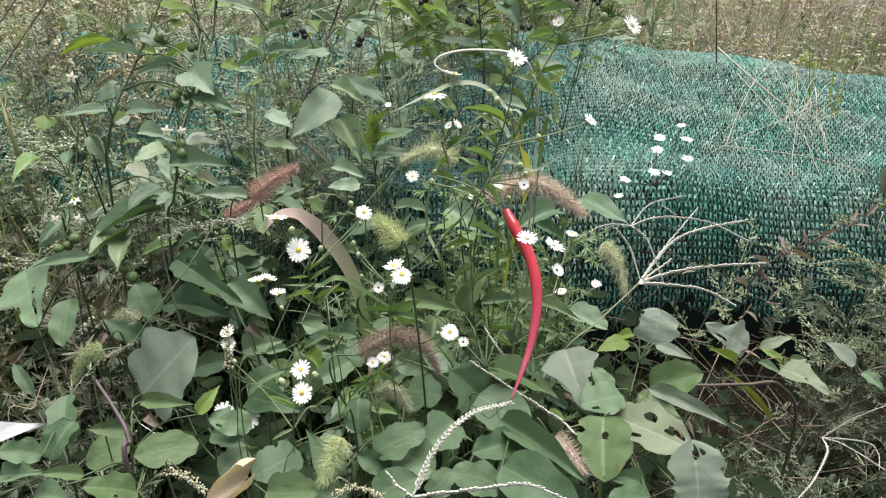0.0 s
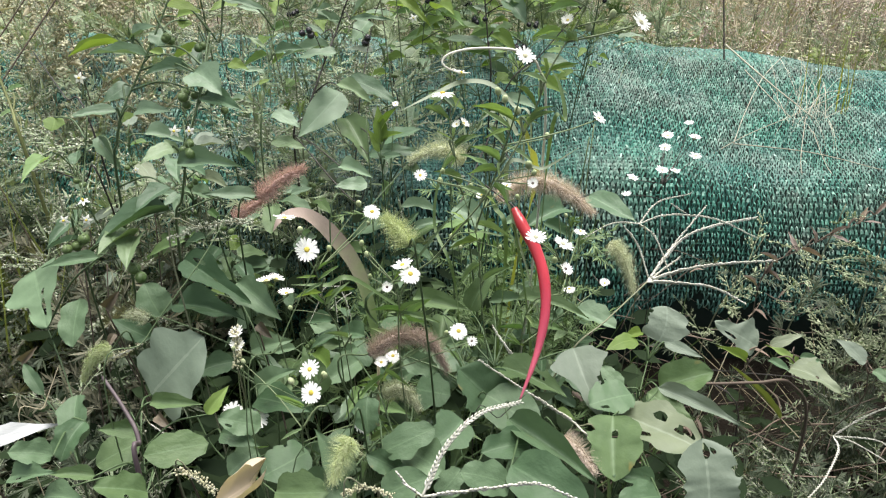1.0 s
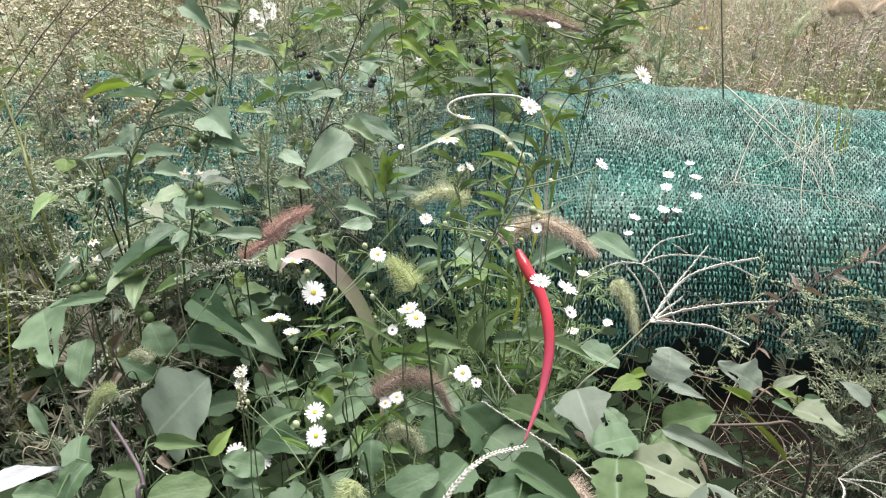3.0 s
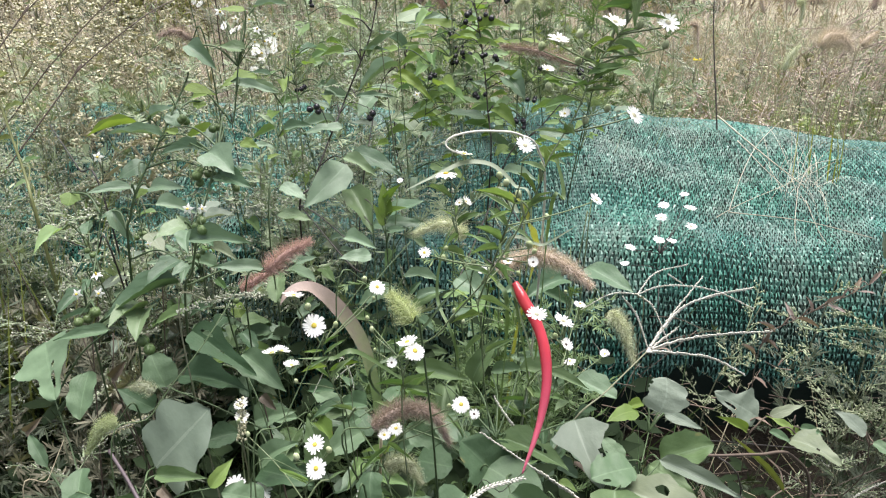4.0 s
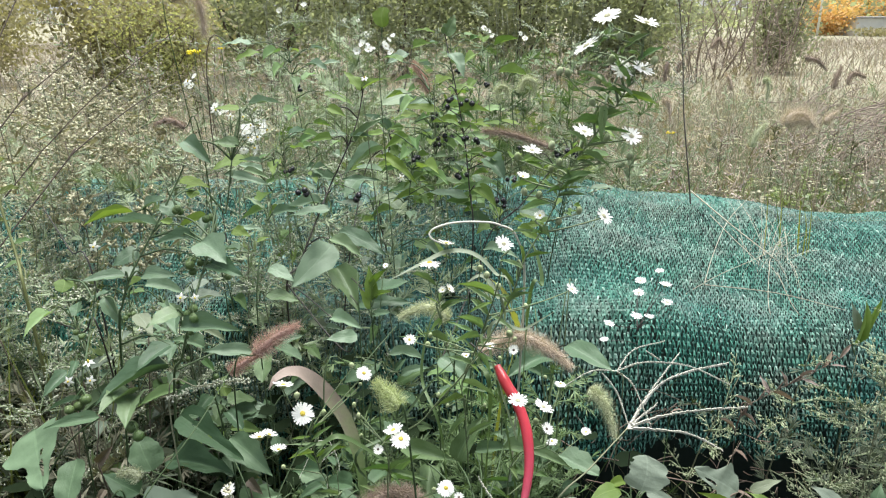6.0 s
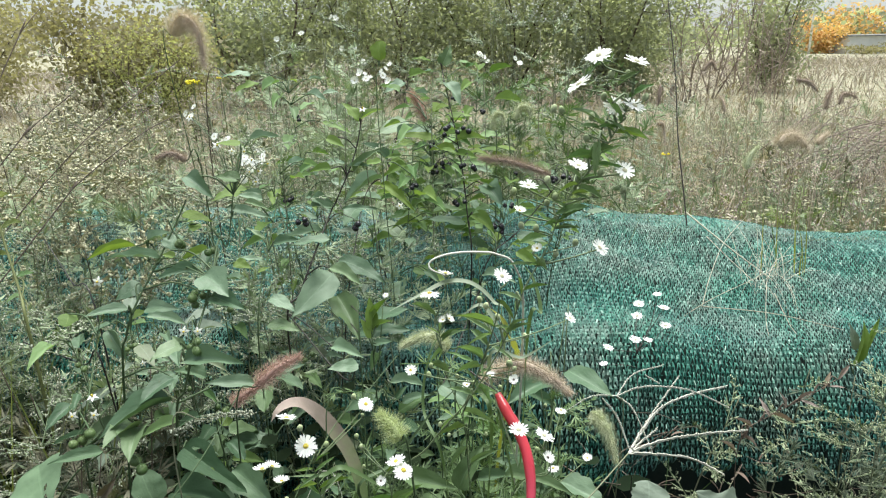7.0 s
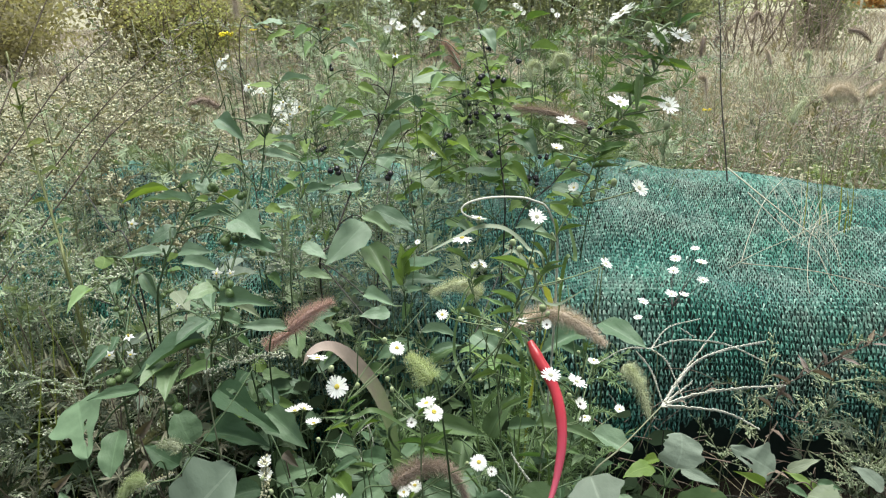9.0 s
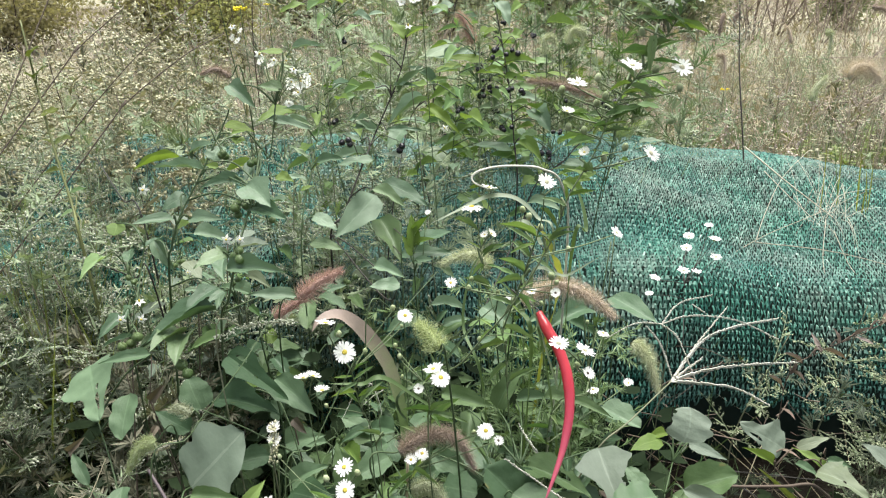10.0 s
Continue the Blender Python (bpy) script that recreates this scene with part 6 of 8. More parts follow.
crabgrass("thin crabgrass spikes behind the pepper", (0.116, 0.490, 0.469), [
    [(0.116, 0.490, 0.469), (0.091, 0.498, 0.484), (0.068, 0.513, 0.491), (0.028, 0.542, 0.502)], [(0.072, 0.582, 0.470), (0.060, 0.587, 0.480), (0.046, 0.614, 0.488)], [(0.131, 0.466, 0.467), (0.120, 0.479, 0.471), (0.116, 0.490, 0.469)]], [(0.139, 0.492, 0.433), (0.185, 0.618, 0.267)])
crabgrass("crabgrass spikes reaching over bare litter", R1, [
    [R1, (0.473, 0.615, 0.361), (0.506, 0.609, 0.391)], [R1, (0.467, 0.599, 0.333), (0.506, 0.560, 0.324)], [R1, (0.486, 0.602, 0.338), (0.495, 0.589, 0.335), (0.491, 0.572, 0.325)], [R1, (0.443, 0.596, 0.328), (0.417, 0.566, 0.315), (0.393, 0.548, 0.304)]], [(0.435, 0.629, 0.304), (0.468, 0.694, 0.196)], .0013)
crabgrass("short crabgrass spikes among low leaves", (-0.258, 0.458, 0.499), [[(-0.258, 0.458, 0.499), (-0.242, 0.447, 0.499), (-0.226, 0.436, 0.500)], [(-0.220, 0.411, 0.495), (-0.204, 0.407, 0.488), (-0.188, 0.403, 0.481)], [(-0.333, 0.532, 0.508), (-0.312, 0.536, 0.515), (-0.294, 0.540, 0.522)]], [(-0.281, 0.483, 0.462), (-0.346, 0.592, 0.330)], .0011)

crabgrass("fine pale grass spikes hanging among the asters", (-0.112, 0.603, 0.548), [[(-0.112, 0.603, 0.548), (-0.126, 0.600, 0.547), (-0.134, 0.595, 0.530), (-0.142, 0.585, 0.515)], [(-0.112, 0.603, 0.548), (-0.116, 0.600, 0.542), (-0.114, 0.590, 0.523), (-0.113, 0.580, 0.506)],
    [(-0.099, 0.600, 0.542), (-0.110, 0.595, 0.537), (-0.121, 0.590, 0.528)], [(-0.112, 0.603, 0.548), (-0.104, 0.598, 0.530), (-0.101, 0.592, 0.517)]], [(-0.108, 0.615, 0.50), (-0.105, 0.63, 0.2)], .0008)

M_PURPLE = plain_material("purplish stem skin", (0.075, 0.055, 0.06), (0.12, 0.095, 0.10), 40, 0.5)


# ---- thin stalks, dark stems ----
def dead_stalk(label, pts, r=.001, mat=None, name="dry_stalk", group="thin stalks"):
    e = thing(name, pts[0], label, "stalk", group)
    g = Geo()
    tube(g, curve(pts, 8), (r, r * .6), 5)
    part("stalk", g, mat or M_DRYGRASS, e)


def ground_under(p, q):
    """The root of a stem that passes p and q: on along its slant where it is steep, else below p."""
    p, q = V(p), V(q)
    d = p - q
    if d.z < -.4 * d.length:
        r = p + d * (p.z / -d.z)
        if r.y < .45:
            return V((p.x + .02, p.y - .02, ground_z(p.x, p.y) - .01))
        return V((r.x, r.y, ground_z(r.x, r.y) - .01))
    return V((p.x, p.y + .06, ground_z(p.x, p.y) - .01))


for pts, r, mt, lb in (
    ([(-0.239, 0.390, 0.481), (-0.243, 0.410, 0.528), (-0.259, 0.430, 0.540), (-0.288, 0.460, 0.550)], .0024, M_PURPLE, "stout bare purplish stem"),
    ([(-0.273, 0.430, 0.531), (-0.245, 0.462, 0.587), (-0.206, 0.500, 0.634), (-0.185, 0.552, 0.665)], .0007, M_STEM, "thin green grass stalk crossing the leaves"),
    ([(-0.156, 0.421, 0.534), (-0.134, 0.452, 0.589), (-0.104, 0.495, 0.645)], .0007, M_STEM, "thin green grass stalk between flowers"),
    ([(-0.163, 0.425, 0.520), (-0.114, 0.432, 0.552), (-0.098, 0.442, 0.570)], .0006, M_STEM, "fine pale stalk beside a daisy"),
    ([(-0.102, 0.529, 0.622), (-0.071, 0.568, 0.652), (-0.039, 0.605, 0.677)], .0008, M_STEM, "thin green stalk rising towards the net"),
    ([(-0.378, 0.461, 0.463), (-0.363, 0.481, 0.499), (-0.356, 0.506, 0.523)], .0006, M_DRYGRASS, "fine dry stalk in the shade"),
    ([(-0.136, 0.428, 0.443), (-0.093, 0.455, 0.491), (-0.065, 0.479, 0.514)], .0006, M_STEM, "fine green stalk near the foxtails"),
    ([(0.330, 0.615, 0.362), (0.277, 0.687, 0.369), (0.431, 0.684, 0.362)], .0012, M_DARKSTEM, "dark bare twig in the litter"),
    ([(0.020, 0.465, 0.467), (0.045, 0.478, 0.489), (0.068, 0.488, 0.507)], .0005, M_DARKSTEM, "fine dark stalk below the pepper"),
    ([(-0.733, 1.139, 0.667), (-0.652, 1.168, 0.757), (-0.571, 1.217, 0.840), (-0.468, 1.333, 0.937)], 0.0013, M_TWIG, "brown bare stem slanting through cream flowers"),
    ([(-0.619, 1.041, 0.692), (-0.573, 1.083, 0.754), (-0.483, 1.138, 0.825), (-0.435, 1.200, 0.853)], 0.0013, M_TWIG, "brown bare stem slanting through weeds"),
    ([(-0.697, 1.068, 0.771), (-0.653, 1.110, 0.834), (-0.584, 1.163, 0.899)], 0.0013, M_TWIG, "brown bare stem slanting through weeds"),
    ([(-0.735, 1.225, 0.926), (-0.715, 1.267, 0.990), (-0.691, 1.314, 1.038)], 0.0013, M_TWIG, "brown bare stem slanting through weeds"),
    ([(-0.418, 1.304, 0.851), (-0.356, 1.368, 0.885), (-0.265, 1.433, 0.921)], 0.0013, M_TWIG, "brown bare stem slanting through weeds"),
    ([(-0.590, 0.897, 0.569), (-0.478, 0.836, 0.562), (-0.433, 0.807, 0.550)], .0014, M_DARKSTEM, "dark bare twig among grey weeds"),
    ([(-0.601, 1.019, 0.685), (-0.528, 0.939, 0.643), (-0.466, 0.877, 0.593)], .0015, M_DARKSTEM, "dark bare twig among seed heads"),
):
    if pts[0][2] > pts[-1][2]:
        pts = pts[::-1]
    dead_stalk(lb, [ground_under(pts[0], pts[1])] + pts, r, mt)

e = thing("upright_weed", (0.593, 1.527, 0.508), "thin dark upright weed stem with tiny seed pods", "weed")
g = Geo()
line = curve([(0.597, 1.519, 0.486), (0.593, 1.567, 0.596), (0.593, 1.643, 0.730), (0.601, 1.720, 0.869), (0.601, 1.800, 1.013), (0.604, 1.872, 1.136)], 10)
tube(g, line, (.0019, .0010), 6)
part("stem", g, M_DARKSTEM, e)
g = Geo()
rnd = random.Random(4)
for k in range(120):
    q = line[int((.45 + .55 * rnd.random()) * (len(line) - 1))]
    d = V((rnd.uniform(-1, 1), rnd.uniform(-1, 1), rnd.uniform(0, 1))) * rnd.uniform(.01, .05)
    tube(g, [q, q + d], (.0005, .0004), 3)
    bead(g, q + d, .0024, d, 1.6)
part("seed_head", g, M_SEED, e)

# straw on the net
M_PALESTRAW = plain_material("bleached straw", (0.36, 0.34, 0.26), (0.56, 0.53, 0.44), 60, 0.7, True, 0.2, 0.1)
e = thing("straw_tuft", (0.676, 1.308, 0.483), "tuft of pale dry grass caught on the net", "grass")
g = Geo()
for pts, r in (([(0.528, 1.245, 0.451), (0.562, 1.301, 0.495), (0.618, 1.380, 0.541), (0.704, 1.474, 0.573)], .0011), ([(0.530, 1.245, 0.452), (0.657, 1.212, 0.447), (0.760, 1.155, 0.436)], .0013),
               ([(0.579, 1.507, 0.574), (0.630, 1.376, 0.529), (0.684, 1.288, 0.488)], .0022), ([(0.592, 1.413, 0.545), (0.620, 1.350, 0.513), (0.650, 1.287, 0.483)], .0012), ([(0.473, 1.227, 0.430), (0.554, 1.259, 0.463), (0.659, 1.300, 0.490), (0.774, 1.352, 0.520)], .0010),
               ([(0.672, 1.287, 0.484), (0.716, 1.339, 0.514), (0.786, 1.353, 0.525)], .0009), ([(0.672, 1.287, 0.484), (0.627, 1.176, 0.436), (0.626, 1.111, 0.398)], .0009), ([(0.678, 1.261, 0.470), (0.674, 1.176, 0.434), (0.688, 1.138, 0.416)], .0008)):
    tube(g, curve(pts, 8), (r * .85, r * .5), 5)
part("straw", g, M_PALESTRAW, e)
g = Geo()
c0 = V((0.672, 1.289, 0.490))
for k in range(46):
    q = c0 + V((rnd.uniform(-.05, .04), rnd.uniform(-.03, .03), rnd.uniform(-.005, .012)))
    a = rnd.choice((rnd.uniform(.2, 2.0), rnd.uniform(3.6, 6.2)))
    d = V((math.cos(a) * .7, math.sin(a), .5 * math.sin(a) + .12)) * rnd.uniform(.04, .16)
    blade(g, q, q + d, rnd.uniform(.0005, .0010), rnd.uniform(.0, .03), 6)
part("fine_straw", g, M_PALESTRAW, e, smooth=False)

e = thing("grass_tuft", (0.74, 1.36, 0.48), "thin green grass tuft growing through the net", "grass")
for k in range(11):
    g = Geo()
    q = V((rnd.uniform(.69, .80), rnd.uniform(1.34, 1.42), .47))
    d = V((rnd.uniform(-.07, .07), rnd.uniform(-.05, .05), rnd.uniform(.06, .15)))
    blade(g, q, q + d, rnd.uniform(.0018, .0036), rnd.uniform(0, .02), 5)
    part("blade", g, M_YELLOWBLADE if k % 3 else M_GRASS, e)

# reddish weed leaning over the net's foot
M_REDLEAF = leaf_material("reddish leaf", (0.15, 0.115, 0.10), (0.25, 0.20, 0.175), veins=4.0)
p = Plant("reddish_weed", (0.479, 0.886, 0.273), "leaning weed with narrow dull red leaves", "weed", "", M_TWIG)
p.leaf_mat = M_REDLEAF
p.stem((0.435, 0.844, 0.403), (0.473, 0.846, 0.447), (0.522, 0.849, 0.472), (0.576, 0.863, 0.496), r=(.0014, .0008))
for a, b in (((0.439, 0.848, 0.410), (0.448, 0.851, 0.435)), ((0.443, 0.850, 0.413), (0.453, 0.827, 0.413)), ((0.477, 0.847, 0.447), (0.465, 0.860, 0.471)), ((0.481, 0.848, 0.450), (0.501, 0.825, 0.449)), ((0.514, 0.848, 0.470), (0.536, 0.846, 0.487)), ((0.518, 0.849, 0.471), (0.539, 0.835, 0.467)),
             ((0.553, 0.856, 0.484), (0.568, 0.868, 0.505)), ((0.561, 0.858, 0.487), (0.581, 0.848, 0.490)), ((0.576, 0.862, 0.495), (0.596, 0.872, 0.513)), ((0.495, 0.843, 0.462), (0.491, 0.855, 0.482)), ((0.454, 0.847, 0.429), (0.430, 0.855, 0.442)), ((0.427, 0.840, 0.396), (0.407, 0.839, 0.415))):
    p.leaf(a, b, .2, "lance")
p.done()


M_SPRAY = plain_material("yellow-green seed spray", (0.25, 0.29, 0.165), (0.50, 0.53, 0.36), 60, 0.8, True, 0.2)

M_SHOOT = plain_material("aster shoot leaf", (0.085, 0.145, 0.055), (0.175, 0.25, 0.105), 30, 0.55, True, 0, 0.25)

# ---- fine grey-green weeds ----
rnd = random.Random(11)
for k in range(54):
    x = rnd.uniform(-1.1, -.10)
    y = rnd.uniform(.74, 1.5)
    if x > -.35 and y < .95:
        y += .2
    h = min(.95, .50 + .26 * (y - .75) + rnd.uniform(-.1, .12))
    # near plants get the shade-darkened leaf colour
    fine_weed("mugwort", x, y, h, "grey-green mugwort with beaded seed branches", 100 + k, (rnd.uniform(-.12, .12), rnd.uniform(-.10, .06)), 10, 8, .125, None, M_WEED_SHADED if y < 1.0 else M_WEED)
for k in range(14):
    x = rnd.uniform(-.9, -.36)
    y = rnd.uniform(.52, .82)
    # low growth wears both shade-darkened colours
    fine_weed("mugwort", x, y, .40 + rnd.uniform(-.08, .08), "low mugwort with narrow leaves and seed branches", 200 + k, (rnd.uniform(-.08, .08), rnd.uniform(-.06, .04)), 4, 11, .105, M_SEED_SHADED, M_WEED_SHADED)
for k in range(8):
    fine_weed("mugwort", rnd.uniform(-.62, -.10), rnd.uniform(1.05, 1.42), rnd.uniform(.64, .78), "pale mugwort rising before the ridge", 260 + k, (rnd.uniform(-.1, .1), rnd.uniform(-.08, .02)), 12, 6, .12)
for k in range(7):
    fine_weed("mugwort", rnd.uniform(-.34, .16), rnd.uniform(1.02, 1.30), rnd.uniform(.74, .92), "slender pale mugwort on the covered ridge", 1080 + k, (rnd.uniform(-.1, .1), rnd.uniform(-.08, .02)), 10, 8, .12)
for k in range(12):
    fine_weed("mugwort", rnd.uniform(-1.0, -.55), rnd.uniform(.82, 1.15), rnd.uniform(.46, .66), "grey mugwort crowding the end of the net", 1100 + k, (rnd.uniform(-.1, .1), rnd.uniform(-.08, .04)), 8, 11, .13, M_SEED, M_WEED_SHADED)
for k in range(15):
    fine_weed("mugwort", rnd.uniform(-1.0, -.46), rnd.uniform(.92, 1.25), rnd.uniform(.54, .70), "silvery mugwort hiding the end of the net", 1120 + k, (rnd.uniform(-.1, .1), rnd.uniform(-.08, .04)), 14, 6, .13, M_SEED, M_WEED)
# right-hand low weeds with greenish seed sprays
for k in range(30):
    x = .34 + .72 * rnd.random() ** .7
    y = rnd.uniform(.60, .92)
    h = (.20 + .30 * max(0, y - .62) + rnd.uniform(-.05, .06)) * (1.15 if x > .55 else .9)
    # darkened seed and leaf colours stand for shade at the net's foot
    fine_weed("wormwood", x, y, h, "sprawling wormwood with thin leaves", 300 + k, (rnd.uniform(-.12, .06), rnd.uniform(-.10, .02)), 5, 10, .095, M_SEED_SHADED, M_WEED_SHADED)
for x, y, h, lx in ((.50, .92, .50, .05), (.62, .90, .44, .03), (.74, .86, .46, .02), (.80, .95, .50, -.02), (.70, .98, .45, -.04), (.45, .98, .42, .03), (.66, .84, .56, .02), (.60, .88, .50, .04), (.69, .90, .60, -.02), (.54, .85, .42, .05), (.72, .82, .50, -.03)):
    fine_weed("wormwood", x, y, h, "wormwood with yellow-green seed sprays before the net", int(x * 1000), (lx, -.03), 10, 5, .10, M_SPRAY, M_WEED_SHADED)
# withered narrow-leaved weeds at the thicket's edge
M_WITHER = plain_material("withered weed leaf", (0.070, 0.075, 0.045), (0.235, 0.225, 0.155), 30, 0.7, True, 0, 0.2)
for k in range(24):
    fine_weed("withered_weed", rnd.uniform(-.85, -.38), rnd.uniform(.68, 1.0), rnd.uniform(.36, .60), "withered brown weed with narrow drooping leaves", 980 + k, (rnd.uniform(-.1, .1), rnd.uniform(-.08, .04)), 0, 15, .12, None, M_WITHER, M_TWIG, .2, "withered weeds")
# cream-flowered tall weeds
for k in range(22):
    x = rnd.uniform(-1.3, -.42)
    y = rnd.uniform(1.1, 1.8)
    fine_weed("cream_weed", x, y, .80 + rnd.uniform(-.08, .13), "tall weed with cream flower sprays on brown stems", 400 + k, (rnd.uniform(-.1, .2), rnd.uniform(-.1, .1)), 10, 11, .17, M_CREAM, M_WEED, M_TWIG if k % 3 == 0 else M_WEEDSTEM)
# dry pinkish weeds at the back
M_PINKSEED = plain_material("pinkish dry seed head", (0.36, 0.29, 0.25), (0.60, 0.51, 0.45), 60, 0.8, True, 0.2)
for k in range(20):
    fine_weed("dry_weed", rnd.uniform(-1.5, -.25), rnd.uniform(1.8, 3.0), rnd.uniform(.78, 1.0), "tall dry weed with pinkish brown seed branches", 1020 + k, (rnd.uniform(-.15, .15), rnd.uniform(-.1, .1)), 6, 6, .16, M_PINKSEED, M_WITHER, M_TWIG, .35, "dry weeds")
# green weeds behind the net
for k in range(26):
    x = rnd.uniform(-.75, .75)
    y = rnd.uniform(1.62, 3.0)
    fine_weed("green_weed", x, y, .76 + rnd.uniform(-.16, .14) - max(0, x - .4) * .5, "tangled green weed behind the net", 500 + k, (rnd.uniform(-.15, .15), rnd.uniform(-.1, .1)), 6, 8, .18, M_SEED, M_WEED)

for k in range(26):
    x = rnd.uniform(-.55, .42)
    y = rnd.uniform(1.6, 2.5)
    fine_weed("green_weed", x, y, 1.03 + rnd.uniform(-.12, .10) - max(0, x - .2) * .5, "tall pale green weed behind the net", 900 + k, (rnd.uniform(-.12, .12), rnd.uniform(-.1, .1)), 4, 13, .15, M_SEED, M_WEED, M_WEEDSTEM)

for k in range(10):
    x = rnd.uniform(.12, .48)
    fine_weed("green_weed", x, rnd.uniform(1.7, 2.4), rnd.uniform(.95, 1.10), "tall branching green weed beyond the net", 1060 + k, (rnd.uniform(-.12, .12), rnd.uniform(-.1, .1)), 3, 14, .15, M_SEED, M_SHOOT, M_WEEDSTEM, .45)

# leafy nightshade thicket between the flowers and the net
for k in range(17):
    x = rnd.uniform(-.46, .12)
    y = rnd.uniform(.66, .98)
    h = rnd.uniform(.34, .56) - (.06 if x > -.2 else 0)
    p = nightshade((x, y, 0), "leafy green nightshade in the thicket")
    lean = V((rnd.uniform(-.08, .08), rnd.uniform(-.08, .03), 0))
    p.stem(V((x, y, h * .5)) + lean * .4, V((x, y, h * .8)) + lean * .8, V((x, y, h)) + lean, r=(.0022, .001))
    for j in range(15):
        q = p.nodes[rnd.randrange(len(p.nodes) // 4, len(p.nodes))]
        a = rnd.uniform(0, 6.28)
        d = V((math.cos(a), math.sin(a) - .15, rnd.uniform(-.25, .45))).normalized()
        b = q + d * rnd.uniform(.01, .03)
        ln = rnd.uniform(.026, .058)
        p.leaf(b, b + V((d.x, d.y, d.z - .15)) * ln, rnd.uniform(.36, .55), rnd.choice(("ovate", "ovate", "broad")), M_LIME if rnd.random() < .05 else (M_BROAD if rnd.random() < .5 else None), face=(0, -.35, .93))
    if rnd.random() < .4:
        p.berries(p.nodes[-3] + V((.01, -.012, 0)), 3, .008)
    p.done()

for k in range(8):
    x = rnd.uniform(-.52, -.02)
    y = rnd.uniform(.84, 1.12)
    h = rnd.uniform(.50, .68)
    p = nightshade((x, y, 0), "tall slim nightshade with pale drooping leaves")
    lean = V((rnd.uniform(-.08, .08), rnd.uniform(-.08, .03), 0))
    p.stem(V((x, y, h * .5)) + lean * .4, V((x, y, h * .8)) + lean * .8, V((x, y, h)) + lean, r=(.002, .001))
    for j in range(14):
        q = p.nodes[rnd.randrange(len(p.nodes) // 3, len(p.nodes))]
        a = rnd.uniform(0, 6.28)
        d = V((math.cos(a), math.sin(a) - .15, rnd.uniform(-.1, .4))).normalized()
        b = q + d * rnd.uniform(.01, .04)
        p.leaf(b, b + V((d.x, d.y, d.z - .25)) * rnd.uniform(.028, .058), rnd.uniform(.34, .5), "ovate", rnd.choice((None, None, M_GREYLEAF, M_FRESH)), face=(0, -.3, .95))
    p.berries(p.nodes[-3] + V((.01, -.012, 0)), 3, .008)
    p.done()

M_OLIVESTEM = plain_material("olive stem", (0.13, 0.145, 0.05), (0.20, 0.21, 0.085), 60, 0.55)
p = Plant("stout_weed", (-.52, .84, 0), "tall weed with a stout olive stem and yellow-green leaves", "weed", "", M_OLIVESTEM)
p.leaf_mat = M_FRESH
p.stem((-0.555, 0.86, 0.605), (-0.581, 0.9, 0.64), (-0.621, 0.95, 0.724), (-0.657, 1.0, 0.818), (-0.684, 1.04, 0.89), r=(.0044, .0022))
for a, b in (((-0.638, 0.97, 0.816), (-0.566, 0.94, 0.863)), ((-0.639, 0.97, 0.812), (-0.653, 0.94, 0.846)), ((-0.633, 0.97, 0.718), (-0.653, 0.94, 0.747)), ((-0.633, 0.97, 0.718), (-0.562, 0.94, 0.746)), ((-0.631, 0.97, 0.678), (-0.653, 0.94, 0.68)), ((-0.626, 0.97, 0.642), (-0.562, 0.94, 0.667)), ((-0.638, 0.97, 0.845), (-0.58, 0.94, 0.883)), ((-0.637, 0.97, 0.766), (-0.576, 0.94, 0.78)), ((-0.625, 0.97, 0.614), (-0.642, 0.94, 0.608))):
    p.leaf(a, V(a).lerp(V(b), p.rnd.uniform(.4, .7)), .42, "ovate", M_FADED if p.rnd.random() < .6 else None)
p.done()

# more leaves round the flowers
for k in range(9):
    x = rnd.uniform(-.12, .13)
    y = rnd.uniform(.64, .86)
    h = rnd.uniform(.38, .60)
    p = nightshade((x, y, 0), "slim green nightshade among the asters")
    p.stem(V((x, y, h * .5)), V((x + .01, y - .01, h * .8)), V((x, y - .02, h)), r=(.0016, .0008))
    for j in range(11):
        q = p.nodes[rnd.randrange(len(p.nodes) // 3, len(p.nodes))]
        a = rnd.uniform(0, 6.28)
        d = V((math.cos(a), math.sin(a) - .2, rnd.uniform(-.2, .5))).normalized()
        b = q + d * rnd.uniform(.006, .02)
        p.leaf(b, b + V((d.x, d.y, d.z - .1)) * rnd.uniform(.028, .055), rnd.uniform(.25, .5), rnd.choice(("ovate", "lance", "ovate")), rnd.choice((None, M_FRESH, M_BROAD)), face=(0, -.4, .9))
    p.done()

# leafy aster shoots without flowers
for k in range(13):
    x = rnd.uniform(-.08, .09)
    y = rnd.uniform(.72, .92)
    fine_weed("aster_shoot", x, y, rnd.uniform(.42, .66), "leafy green aster shoot without flowers", 950 + k, (rnd.uniform(-.06, .06), rnd.uniform(-.05, .02)), 0, 12, .10, None, M_SHOOT, M_STEM, group="aster shoots")

for k in range(9):
    fine_weed("aster_shoot", rnd.uniform(.07, .18), rnd.uniform(.72, .92), rnd.uniform(.50, .68), "leafy green aster shoot before the net", 965 + k, (rnd.uniform(-.05, .06), rnd.uniform(-.06, .0)), 0, 11, .085, None, M_SHOOT, M_ASTERSTEM, group="aster shoots")
M_YSHOOT = plain_material("yellow-green shoot", (0.15, 0.21, 0.055), (0.30, 0.36, 0.13), 30, 0.6, True, 0, 0.3)
